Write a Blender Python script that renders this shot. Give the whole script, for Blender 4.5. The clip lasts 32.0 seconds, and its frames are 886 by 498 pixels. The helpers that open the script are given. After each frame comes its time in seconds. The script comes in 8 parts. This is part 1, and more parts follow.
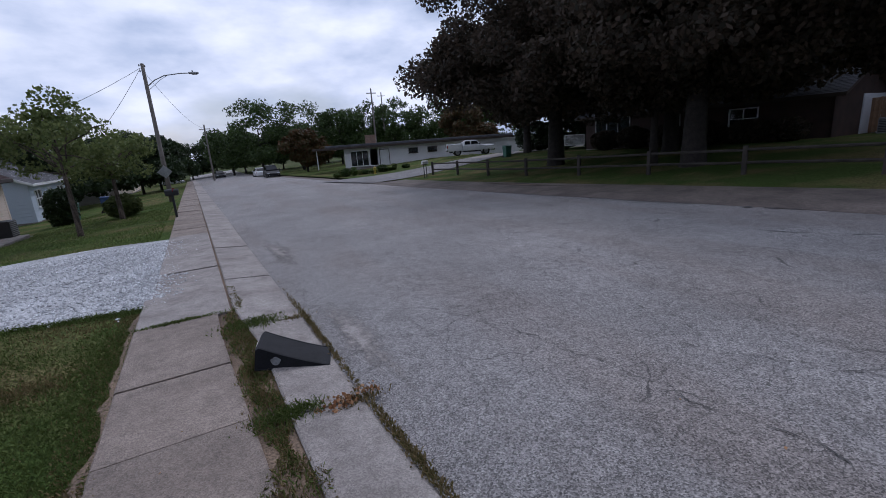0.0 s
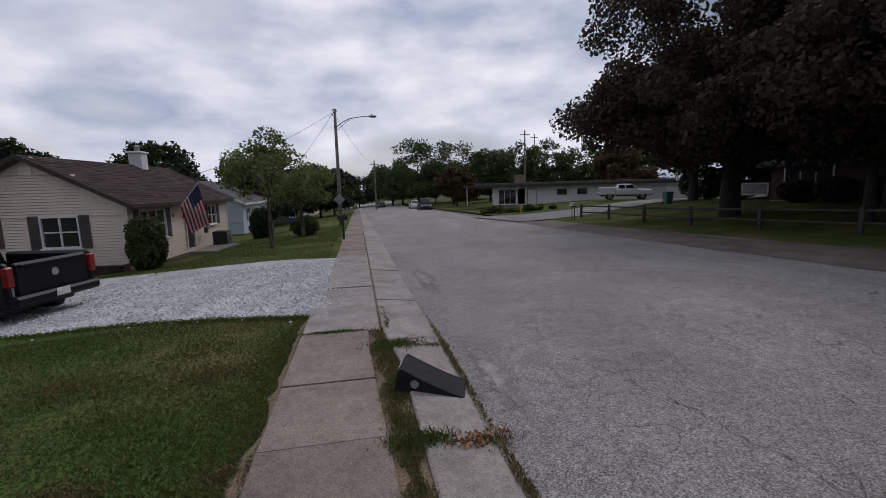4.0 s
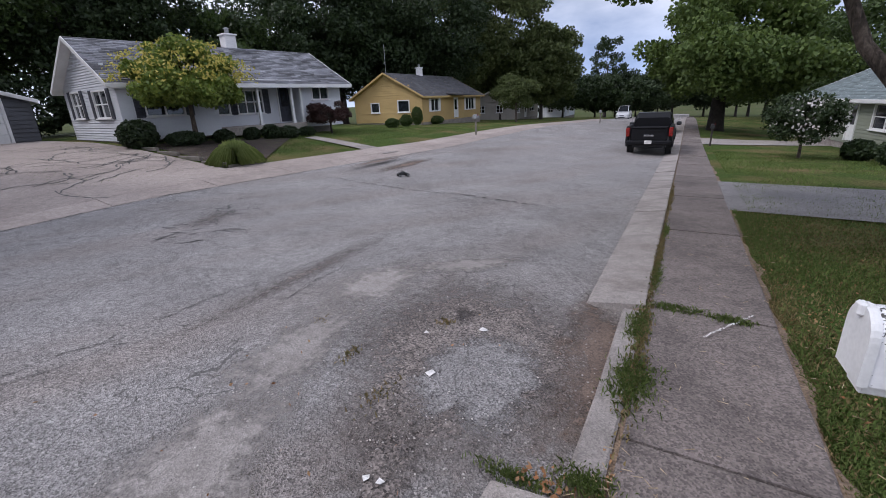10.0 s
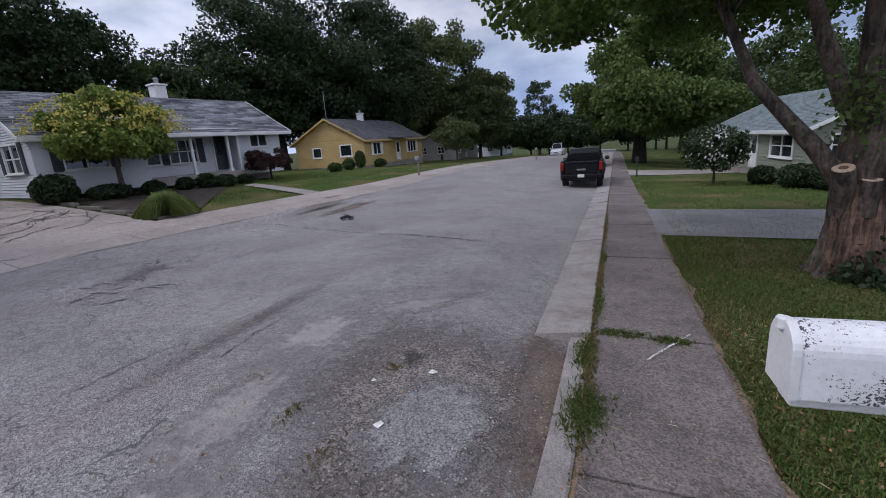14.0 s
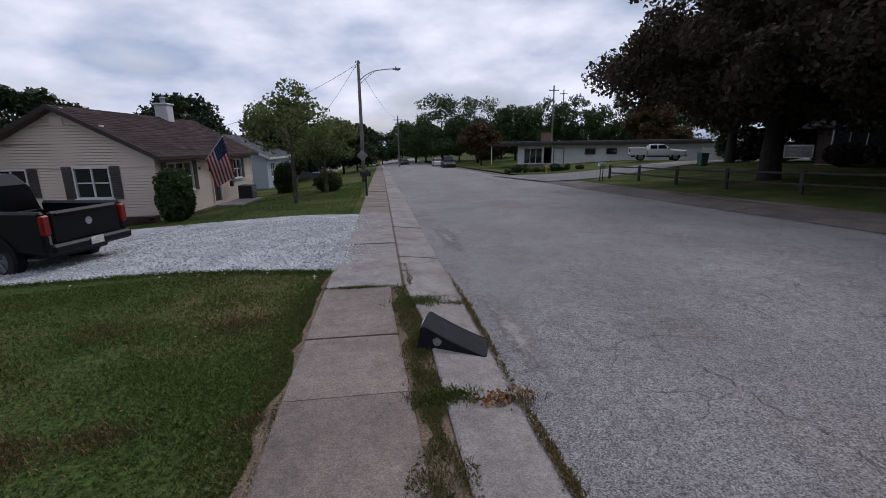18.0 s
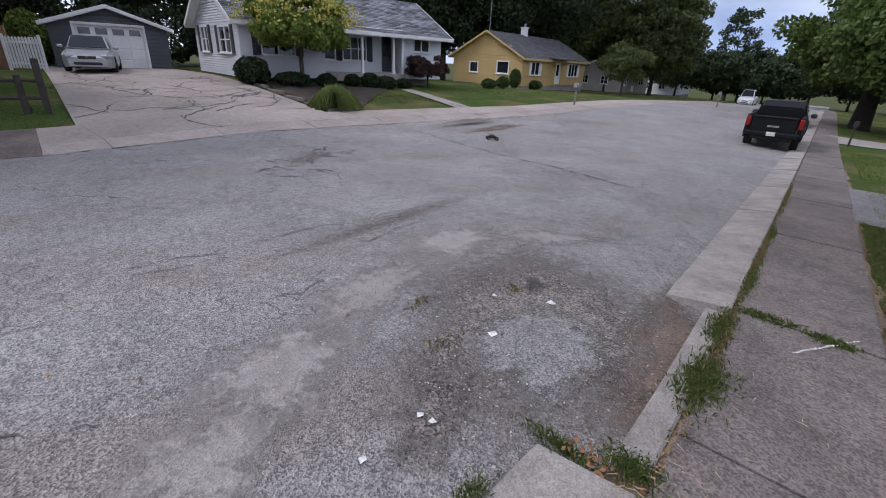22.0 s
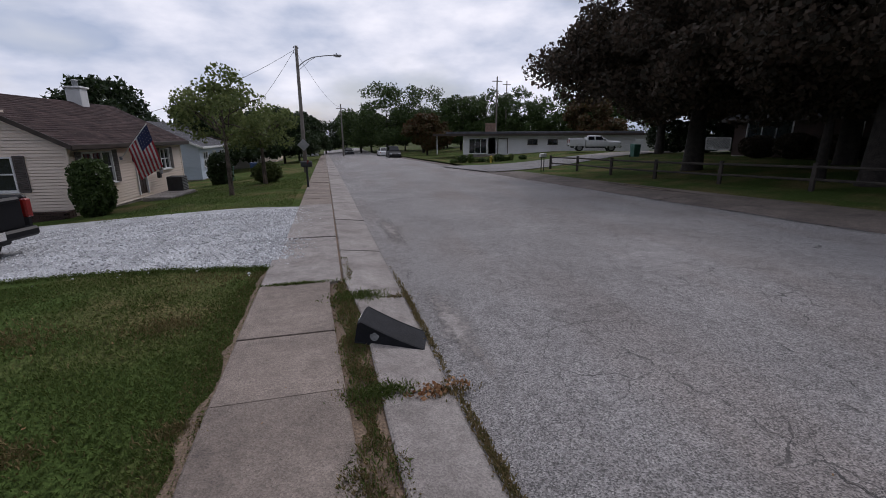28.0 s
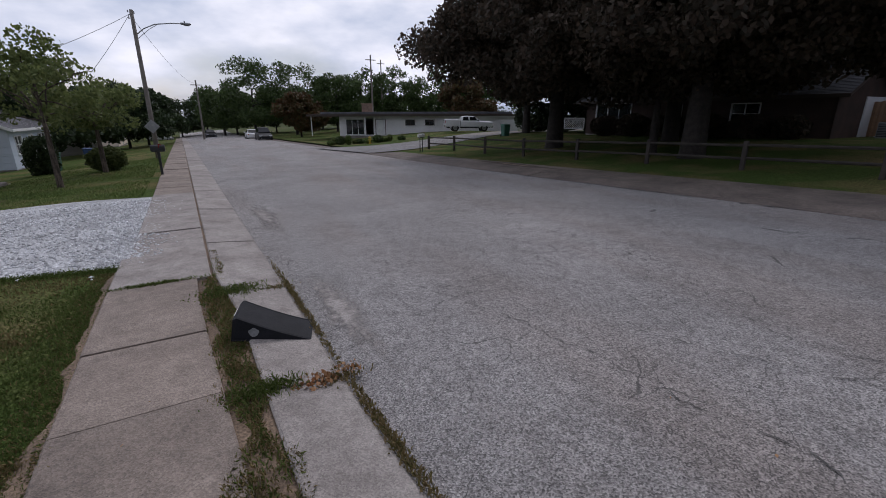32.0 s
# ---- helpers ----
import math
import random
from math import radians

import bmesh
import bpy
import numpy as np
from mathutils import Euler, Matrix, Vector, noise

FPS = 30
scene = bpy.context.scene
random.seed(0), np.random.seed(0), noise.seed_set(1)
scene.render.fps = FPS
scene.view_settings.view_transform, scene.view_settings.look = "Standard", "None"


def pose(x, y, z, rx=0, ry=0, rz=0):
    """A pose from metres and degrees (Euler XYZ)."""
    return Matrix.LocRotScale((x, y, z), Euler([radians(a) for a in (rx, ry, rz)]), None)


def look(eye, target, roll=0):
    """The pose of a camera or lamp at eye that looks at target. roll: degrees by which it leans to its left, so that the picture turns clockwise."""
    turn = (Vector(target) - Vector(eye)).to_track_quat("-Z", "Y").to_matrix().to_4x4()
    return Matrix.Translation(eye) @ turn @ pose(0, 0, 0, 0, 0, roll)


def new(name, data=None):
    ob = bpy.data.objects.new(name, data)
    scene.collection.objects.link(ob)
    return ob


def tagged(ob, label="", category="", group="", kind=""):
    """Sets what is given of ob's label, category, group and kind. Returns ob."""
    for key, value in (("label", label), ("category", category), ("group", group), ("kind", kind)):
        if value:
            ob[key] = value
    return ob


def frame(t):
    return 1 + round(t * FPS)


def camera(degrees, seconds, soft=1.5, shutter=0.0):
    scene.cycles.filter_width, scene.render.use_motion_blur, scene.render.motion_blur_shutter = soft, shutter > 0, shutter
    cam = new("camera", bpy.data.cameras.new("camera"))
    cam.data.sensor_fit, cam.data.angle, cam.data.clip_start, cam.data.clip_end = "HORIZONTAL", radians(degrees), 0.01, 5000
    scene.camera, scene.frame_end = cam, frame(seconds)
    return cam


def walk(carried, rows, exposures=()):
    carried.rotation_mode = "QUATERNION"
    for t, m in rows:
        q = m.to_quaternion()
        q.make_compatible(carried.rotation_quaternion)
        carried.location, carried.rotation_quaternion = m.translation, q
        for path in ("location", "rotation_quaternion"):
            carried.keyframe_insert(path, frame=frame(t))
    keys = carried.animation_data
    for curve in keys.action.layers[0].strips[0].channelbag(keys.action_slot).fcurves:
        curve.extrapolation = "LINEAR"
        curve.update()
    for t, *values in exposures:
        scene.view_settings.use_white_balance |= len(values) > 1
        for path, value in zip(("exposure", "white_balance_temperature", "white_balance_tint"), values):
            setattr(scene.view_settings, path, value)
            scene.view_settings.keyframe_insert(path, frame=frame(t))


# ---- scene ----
cam = camera(90.6, 32.0, soft=0.9)
PATH = [
    (0, (-0.089, -0.025, 2.043), (1.794, 4.447, 0.838), -4.23),
    (0.5, (-0.098, 0.028, 2.033), (1.283, 4.705, 0.931), -3.97),
    (1, (-0.108, 0.066, 2.028), (1.007, 4.827, 0.988), -3.75),
    (1.5, (-0.133, 0.078, 2.029), (0.753, 4.908, 1.090), -3.32),
    (2, (-0.161, 0.074, 2.029), (0.502, 4.958, 1.191), -2.31),
    (2.5, (-0.174, 0.064, 2.030), (0.327, 4.974, 1.228), -1.79),
    (3.5, (-0.171, 0.042, 2.039), (0.180, 4.973, 1.290), -1.74),
    (4.5, (-0.156, 0.021, 2.048), (0.424, 4.940, 1.369), -1.67),
    (5, (-0.122, 0.020, 2.051), (0.667, 4.903, 1.320), -2.08),
    (5.5, (-0.075, 0.036, 2.048), (0.869, 4.890, 1.308), -2.38),
    (6, (-0.030, 0.053, 2.046), (1.040, 4.869, 1.238), -2.73),
    (6.5, (0.006, 0.067, 2.042), (1.179, 4.857, 1.220), -2.76),
    (7, (0.033, 0.105, 2.030), (1.337, 4.824, 1.011), -3.04),
    (7.5, (0.040, 0.169, 2.013), (1.604, 4.767, 0.825), -3.19),
    (8, (0.015, 0.184, 2.007), (2.451, 4.320, 0.609), -1.41),
    (8.5, (0.009, 0.079, 2.029), (3.502, 3.344, 0.568), -0.15),
    (9, (0.071, -0.070, 2.071), (4.619, 1.067, 0.332), -1.22),
    (9.5, (0.136, -0.160, 2.101), (4.534, -1.805, 0.383), -1.30),
    (10, (0.158, -0.221, 2.106), (3.873, -3.163, 0.511), -2.44),
    (10.5, (0.155, -0.270, 2.101), (3.688, -3.485, 0.622), -3.55),
    (11, (0.149, -0.292, 2.097), (3.527, -3.732, 0.772), -3.95),
    (11.5, (0.143, -0.298, 2.095), (3.477, -3.822, 0.882), -3.97),
    (12, (0.136, -0.300, 2.090), (3.423, -3.957, 1.181), -4.92),
    (12.5, (0.134, -0.314, 2.080), (3.302, -4.080, 1.197), -5.06),
    (13, (0.135, -0.332, 2.072), (3.182, -4.164, 1.058), -5.17),
    (13.5, (0.141, -0.335, 2.076), (3.224, -4.105, 0.942), -4.62),
    (14, (0.161, -0.327, 2.086), (3.570, -3.782, 0.888), -4.19),
    (14.5, (0.190, -0.288, 2.075), (4.041, -3.114, 0.599), -3.85),
    (15, (0.188, -0.187, 2.044), (4.561, -1.531, 0.026), -1.61),
    (15.5, (0.130, -0.075, 2.023), (4.184, 1.398, -0.506), 0.09),
    (16, (0.035, 0.001, 2.015), (2.628, 3.707, -0.116), 0.80),
    (16.5, (-0.068, 0.059, 2.009), (0.745, 4.674, 0.265), 1.73),
    (17, (-0.171, 0.118, 2.004), (-0.340, 4.881, 0.492), 2.24),
    (17.5, (-0.223, 0.154, 2.000), (-0.456, 4.944, 0.584), 1.85),
    (18, (-0.199, 0.154, 2.006), (-0.044, 5.016, 0.850), -0.77),
    (18.5, (-0.169, 0.142, 2.018), (0.213, 4.996, 0.879), -2.32),
    (19, (-0.136, 0.125, 2.024), (0.451, 4.946, 0.834), -2.58),
    (19.5, (-0.077, 0.085, 2.027), (1.092, 4.751, 0.663), -5.18),
    (20, (-0.040, 0.028, 2.028), (2.166, 4.306, 0.677), -7.84),
    (20.5, (0.004, -0.043, 2.035), (3.366, 3.358, 0.576), -4.18),
    (21, (0.098, -0.089, 2.054), (4.514, 1.414, 0.256), -0.39),
    (21.5, (0.152, -0.105, 2.075), (4.622, -1.245, 0.146), 2.82),
    (22, (0.133, -0.148, 2.091), (4.184, -2.321, 0.122), 2.77),
    (22.5, (0.115, -0.196, 2.102), (4.092, -2.509, 0.147), 2.47),
    (23, (0.120, -0.212, 2.110), (4.149, -2.538, 0.277), 0.87),
    (23.5, (0.141, -0.190, 2.106), (4.398, -2.163, 0.377), -0.09),
    (24, (0.151, -0.126, 2.087), (4.712, -1.333, 0.431), 0.58),
    (24.5, (0.157, -0.028, 2.079), (4.871, -0.183, 0.420), 2.33),
    (25, (0.106, 0.066, 2.079), (4.506, 1.660, 0.318), 0.23),
    (25.5, (-0.039, 0.099, 2.052), (3.556, 3.167, 0.421), 1.03),
    (26, (-0.136, 0.123, 2.033), (2.072, 4.246, 0.264), 0.47),
    (26.5, (-0.149, 0.164, 2.038), (0.683, 4.823, 0.423), 0.19),
    (27, (-0.133, 0.174, 2.041), (0.023, 4.965, 0.619), 0.38),
    (27.6, (-0.097, 0.160, 2.040), (0.154, 4.984, 0.751), 0.10),
    (28.1, (-0.064, 0.147, 2.040), (0.823, 4.902, 0.772), -0.42),
    (28.5, (-0.034, 0.138, 2.036), (1.338, 4.761, 0.716), -1.04),
    (29, (-0.005, 0.121, 2.026), (1.830, 4.559, 0.635), -1.25),
    (29.5, (0.017, 0.100, 2.024), (2.261, 4.326, 0.575), -1.19),
    (30, (0.025, 0.097, 2.034), (2.194, 4.327, 0.483), -2.32),
    (30.5, (0.025, 0.114, 2.033), (2.314, 4.419, 0.925), -0.98),
    (31, (0.022, 0.134, 2.018), (2.428, 4.319, 0.717), -1.84),
    (31.5, (0.003, 0.151, 2.010), (1.918, 4.536, 0.558), -2.35),
    (32, (-0.032, 0.162, 2.012), (1.916, 4.526, 0.541), -0.18),
]
EXPOSURES = [(t, e, k, 17) for t, e, k in (
    (0, -0.07, 5750), (0.8, -0.09, 6050), (2, -0.22, 6450), (5, -0.28, 6400), (7, -0.3, 6450), (8, -0.1, 6600), (8.5, 0.1, 6600), (9, 0.58, 6350), (10, 0.63, 6200), (11, 0.5, 6050), (12, 0.2, 6050), (13, 0.2, 6050), (14, 0.35, 6000), (15, 0.6, 6000), (15.6, 0.5, 6000), (17, -0.15, 6150),
    (18, -0.18, 6100), (19, -0.2, 6250), (20, -0.2, 6400), (20.5, 0.1, 6300), (21, 0.6, 6150), (22, 0.65, 6100), (23, 0.7, 5800), (25, 0.55, 5750), (26, 0.37, 5950), (26.6, 0.15, 6250), (29, -0.15, 6350), (30, 0.0, 6350), (32, -0.05, 6300))]
walk(cam, [(t, look(eye, target, roll)) for t, eye, target, roll in PATH], EXPOSURES)

# ---- world and sun: a broken overcast sky, soft light ----
world = bpy.data.worlds.new("overcast_sky")
scene.world = world
world.use_nodes = True
wn, wl = world.node_tree.nodes, world.node_tree.links
wn.clear()
SUN_ELEV, SUN_ROT = radians(48), radians(326)


def wnode(kind, **sets):
    n = wn.new(kind)
    for k, v in sets.items():
        n.inputs[k.replace("_", " ")].default_value = v
    return n


sky = wn.new("ShaderNodeTexSky")
sky.sky_type, sky.sun_disc, sky.sun_elevation, sky.sun_rotation = "NISHITA", False, SUN_ELEV, SUN_ROT
sky.air_density, sky.dust_density = 1.0, 2.0
skyhsv = wnode("ShaderNodeHueSaturation", Saturation=0.75, Value=1.0)
wl.new(sky.outputs[0], skyhsv.inputs["Color"])
tc = wn.new("ShaderNodeTexCoord")
mp = wn.new("ShaderNodeMapping")
mp.inputs["Scale"].default_value = (1.0, 1.0, 2.4)
wl.new(tc.outputs["Generated"], mp.inputs[0])
cl = wnode("ShaderNodeTexNoise", Scale=2.2, Detail=5.0, Roughness=0.5)
wl.new(mp.outputs[0], cl.inputs["Vector"])
cover = wn.new("ShaderNodeValToRGB")
cover.color_ramp.elements[0].position, cover.color_ramp.elements[1].position = 0.30, 0.48
wl.new(cl.outputs["Fac"], cover.inputs[0])
cl2 = wnode("ShaderNodeTexNoise", Scale=4.2, Detail=6.0, Roughness=0.52)
wl.new(mp.outputs[0], cl2.inputs["Vector"])
shade = wn.new("ShaderNodeValToRGB")
shade.color_ramp.elements[0].position, shade.color_ramp.elements[1].position = 0.32, 0.66
shade.color_ramp.elements[0].color, shade.color_ramp.elements[1].color = (5.2, 6.2, 7.9, 1), (11.8, 12.0, 12.6, 1)
wl.new(cl2.outputs["Fac"], shade.inputs[0])
blend = wn.new("ShaderNodeMix")
blend.data_type = "RGBA"
wl.new(cover.outputs[0], blend.inputs["Factor"])
wl.new(skyhsv.outputs[0], blend.inputs["A"])
wl.new(shade.outputs[0], blend.inputs["B"])
# the cloud is thinner and brighter over the western end of the street
sxyz = wn.new("ShaderNodeSeparateXYZ")
wl.new(tc.outputs["Generated"], sxyz.inputs[0])
thin = wnode("ShaderNodeMapRange", From_Min=-0.75, From_Max=0.35, To_Min=0.60, To_Max=1.0)
wl.new(sxyz.outputs["Y"], thin.inputs["Value"])
dim = wn.new("ShaderNodeVectorMath")
dim.operation = "SCALE"
wl.new(blend.outputs["Result"], dim.inputs[0])
wl.new(thin.outputs[0], dim.inputs["Scale"])
# a low blue-grey bank of cloud over the eastern horizon
low = wnode("ShaderNodeMapRange", From_Min=0.02, From_Max=0.24, To_Min=1.0, To_Max=0.0)
wl.new(sxyz.outputs["Z"], low.inputs["Value"])
east = wnode("ShaderNodeMapRange", From_Min=-0.2, From_Max=-0.75, To_Min=0.0, To_Max=1.0)
wl.new(sxyz.outputs["Y"], east.inputs["Value"])
bank = wn.new("ShaderNodeMath")
bank.operation = "MULTIPLY"
wl.new(low.outputs[0], bank.inputs[0])
wl.new(east.outputs[0], bank.inputs[1])
blue = wn.new("ShaderNodeMix")
blue.data_type, blue.blend_type = "RGBA", "MULTIPLY"
blue.inputs["B"].default_value = (0.58, 0.74, 1.0, 1)
wl.new(bank.outputs[0], blue.inputs["Factor"])
wl.new(dim.outputs[0], blue.inputs["A"])
bg = wnode("ShaderNodeBackground", Strength=0.085)
wl.new(blue.outputs["Result"], bg.inputs["Color"])
wo = wn.new("ShaderNodeOutputWorld")
wl.new(bg.outputs[0], wo.inputs[0])

sun = bpy.data.lights.new("sun", "SUN")
sun.energy, sun.angle, sun.color = 0.95, radians(14), (1.0, 0.96, 0.9)
sun_ob = new("sun", sun)
sun_ob.matrix_world = pose(0, 0, 30, 42, 0, 146)

# ---- materials ----
MATS = {}


def mat(name, c1, c2=None, scale=4.0, rough=0.8, bump=0.25, fine=40.0, metal=0.0, mix=(0.35, 0.65), dist=0.01,
        speck=0.25, rand=0.0, trans=0.0, spec=0.5, island=False, coat=0.0):
    """Base colour varied by a broad and a fine noise, with relief from the fine one."""
    if name in MATS:
        return MATS[name]
    m = bpy.data.materials.new(name)
    m.use_nodes = True
    n, l = m.node_tree.nodes, m.node_tree.links
    b = n["Principled BSDF"]
    c2 = c2 or tuple(v * 0.7 for v in c1)
    co = n.new("ShaderNodeTexCoord")
    big, small = n.new("ShaderNodeTexNoise"), n.new("ShaderNodeTexNoise")
    big.inputs["Scale"].default_value, big.inputs["Detail"].default_value = scale, 5.0
    small.inputs["Scale"].default_value, small.inputs["Detail"].default_value = fine, 3.0
    for t in (big, small):
        l.new(co.outputs["Object"], t.inputs["Vector"])
    r = n.new("ShaderNodeValToRGB")
    r.color_ramp.elements[0].position, r.color_ramp.elements[1].position = mix
    r.color_ramp.elements[0].color, r.color_ramp.elements[1].color = (*c1, 1), (*c2, 1)
    l.new(big.outputs["Fac"], r.inputs[0])
    mr = n.new("ShaderNodeMapRange")
    mr.inputs["From Min"].default_value, mr.inputs["From Max"].default_value = 0.3, 0.7
    mr.inputs["To Min"].default_value, mr.inputs["To Max"].default_value = 1 - speck, 1 + speck
    l.new(small.outputs["Fac"], mr.inputs["Value"])
    mul = n.new("ShaderNodeVectorMath")
    mul.operation = "SCALE"
    l.new(r.outputs[0], mul.inputs[0])
    l.new(mr.outputs[0], mul.inputs["Scale"])
    out = mul.outputs[0]
    if rand:
        src = n.new("ShaderNodeNewGeometry").outputs["Random Per Island"] if island else n.new("ShaderNodeObjectInfo").outputs["Random"]
        rr = n.new("ShaderNodeMapRange")
        rr.inputs["To Min"].default_value, rr.inputs["To Max"].default_value = 1 - rand, 1 + rand
        l.new(src, rr.inputs["Value"])
        mul2 = n.new("ShaderNodeVectorMath")
        mul2.operation = "SCALE"
        l.new(out, mul2.inputs[0])
        l.new(rr.outputs[0], mul2.inputs["Scale"])
        out = mul2.outputs[0]
    l.new(out, b.inputs["Base Color"])
    b.inputs["Roughness"].default_value, b.inputs["Metallic"].default_value = rough, metal
    b.inputs["Transmission Weight"].default_value = trans
    b.inputs["Specular IOR Level"].default_value = spec
    b.inputs["Coat Weight"].default_value = coat
    if bump:
        bp = n.new("ShaderNodeBump")
        bp.inputs["Strength"].default_value, bp.inputs["Distance"].default_value = bump, dist
        l.new(small.outputs["Fac"], bp.inputs["Height"])
        l.new(bp.outputs[0], b.inputs["Normal"])
    MATS[name] = m
    return m


def leafmat(name, c1, c2, rough=0.55, thin=0.25, spec=0.35):
    """Leaves: colour varied leaf by leaf, some light passing through."""
    if name in MATS:
        return MATS[name]
    m = bpy.data.materials.new(name)
    m.use_nodes = True
    n, l = m.node_tree.nodes, m.node_tree.links
    b = n["Principled BSDF"]
    g = n.new("ShaderNodeNewGeometry")
    r = n.new("ShaderNodeValToRGB")
    r.color_ramp.elements[0].color, r.color_ramp.elements[1].color = (*c1, 1), (*c2, 1)
    l.new(g.outputs["Random Per Island"], r.inputs[0])
    l.new(r.outputs[0], b.inputs["Base Color"])
    b.inputs["Roughness"].default_value = rough
    b.inputs["Specular IOR Level"].default_value = spec
    tr = n.new("ShaderNodeBsdfTranslucent")
    l.new(r.outputs[0], tr.inputs["Color"])
    mx = n.new("ShaderNodeMixShader")
    mx.inputs[0].default_value = thin
    l.new(b.outputs[0], mx.inputs[1])
    l.new(tr.outputs[0], mx.inputs[2])
    l.new(mx.outputs[0], n["Material Output"].inputs["Surface"])
    MATS[name] = m
    return m




def stony(name, c1, c2, broad, chips, contrast, rough=0.92, bump=0.7, warm=None, crazed=0.0, ragged=False, pits=0.0, grit=0.0):
    """Asphalt or concrete with visible stones: broad stains, pale and dark chips, rough relief."""
    m = mat(name, c1, c2, broad, rough, 0.0, 9.0, speck=0.12, mix=(0.3, 0.7), rand=0.08)
    n, l = m.node_tree.nodes, m.node_tree.links
    b = n["Principled BSDF"]
    co = n.new("ShaderNodeTexCoord")
    v = n.new("ShaderNodeTexVoronoi")
    v.inputs["Scale"].default_value = chips
    l.new(co.outputs["Object"], v.inputs["Vector"])
    sep = n.new("ShaderNodeSeparateColor")
    l.new(v.outputs["Color"], sep.inputs[0])
    r = n.new("ShaderNodeMapRange")
    r.inputs["To Min"].default_value, r.inputs["To Max"].default_value = 1 - contrast, 1 + contrast
    l.new(sep.outputs[0], r.inputs["Value"])
    sc = n.new("ShaderNodeVectorMath")
    sc.operation = "SCALE"
    l.new(b.inputs["Base Color"].links[0].from_socket, sc.inputs[0])
    l.new(r.outputs[0], sc.inputs["Scale"])
    out = sc.outputs[0]
    if grit:
        # coarse pale and dark chips among the fine ones
        gv = n.new("ShaderNodeTexVoronoi")
        gv.inputs["Scale"].default_value = 46.0
        l.new(co.outputs["Object"], gv.inputs["Vector"])
        gs = n.new("ShaderNodeSeparateColor")
        l.new(gv.outputs["Color"], gs.inputs[0])
        gr = n.new("ShaderNodeMapRange")
        gr.inputs["To Min"].default_value, gr.inputs["To Max"].default_value = 1 - grit, 1 + grit
        l.new(gs.outputs[1], gr.inputs["Value"])
        gm = n.new("ShaderNodeVectorMath")
        gm.operation = "SCALE"
        l.new(out, gm.inputs[0])
        l.new(gr.outputs[0], gm.inputs["Scale"])
        out = gm.outputs[0]
    if pits:
        # dark pits and worn blotches
        for size, lo, hi, dark in ((chips * 0.55, 0.58, 0.68, 0.62), (2.6, 0.50, 0.66, 0.80)):
            pn = n.new("ShaderNodeTexNoise")
            pn.inputs["Scale"].default_value, pn.inputs["Detail"].default_value, pn.inputs["Roughness"].default_value = size, 6.0, 0.68
            l.new(co.outputs["Object"], pn.inputs["Vector"])
            pr = n.new("ShaderNodeMapRange")
            pr.inputs["From Min"].default_value, pr.inputs["From Max"].default_value = lo, hi
            pr.inputs["To Min"].default_value, pr.inputs["To Max"].default_value = 1.0, 1.0 - pits * (1 - dark)
            l.new(pn.outputs["Fac"], pr.inputs["Value"])
            ps = n.new("ShaderNodeVectorMath")
            ps.operation = "SCALE"
            l.new(out, ps.inputs[0])
            l.new(pr.outputs[0], ps.inputs["Scale"])
            out = ps.outputs[0]
    if warm:
        w = n.new("ShaderNodeTexNoise")
        w.inputs["Scale"].default_value, w.inputs["Detail"].default_value = 0.23, 4.0
        al = n.new("ShaderNodeMapping")
        al.inputs["Scale"].default_value, al.inputs["Rotation"].default_value = (2.6, 0.5, 1.0), (0, 0, radians(-12))
        l.new(co.outputs["Object"], al.inputs["Vector"])
        l.new(al.outputs[0], w.inputs["Vector"])
        wr = n.new("ShaderNodeValToRGB")
        wr.color_ramp.elements[0].position, wr.color_ramp.elements[1].position = 0.46, 0.68
        l.new(w.outputs["Fac"], wr.inputs[0])
        mx = n.new("ShaderNodeMix")
        mx.data_type, mx.blend_type = "RGBA", "MULTIPLY"
        l.new(wr.outputs[0], mx.inputs["Factor"])
        l.new(out, mx.inputs["A"])
        mx.inputs["B"].default_value = (*warm, 1)
        out = mx.outputs["Result"]
    if crazed:
        # fine map cracking that comes and goes
        wn_ = n.new("ShaderNodeTexNoise")
        wn_.inputs["Scale"].default_value, wn_.inputs["Detail"].default_value = 2.4, 6.0
        l.new(co.outputs["Object"], wn_.inputs["Vector"])
        off = n.new("ShaderNodeVectorMath")
        off.operation = "MULTIPLY_ADD"
        off.inputs[1].default_value = (0.55, 0.55, 0.0)
        l.new(wn_.outputs["Color"], off.inputs[0])
        l.new(co.outputs["Object"], off.inputs[2])
        ce = n.new("ShaderNodeTexVoronoi")
        ce.feature = "DISTANCE_TO_EDGE"
        ce.inputs["Scale"].default_value = 1.15
        l.new(off.outputs[0], ce.inputs["Vector"])
        here = n.new("ShaderNodeTexNoise")
        here.inputs["Scale"].default_value, here.inputs["Detail"].default_value = 0.7, 3.0
        l.new(co.outputs["Object"], here.inputs["Vector"])
        wid = n.new("ShaderNodeMapRange")
        wid.inputs["From Min"].default_value, wid.inputs["From Max"].default_value = 0.36, 0.66
        wid.inputs["To Min"].default_value, wid.inputs["To Max"].default_value = 0.0, 0.0058
        l.new(here.outputs["Fac"], wid.inputs["Value"])
        less = n.new("ShaderNodeMath")
        less.operation = "LESS_THAN"
        l.new(ce.outputs["Distance"], less.inputs[0])
        l.new(wid.outputs[0], less.inputs[1])
        k = n.new("ShaderNodeMath")
        k.operation = "MULTIPLY"
        k.inputs[1].default_value = crazed
        l.new(less.outputs[0], k.inputs[0])
        mc = n.new("ShaderNodeMix")
        mc.data_type = "RGBA"
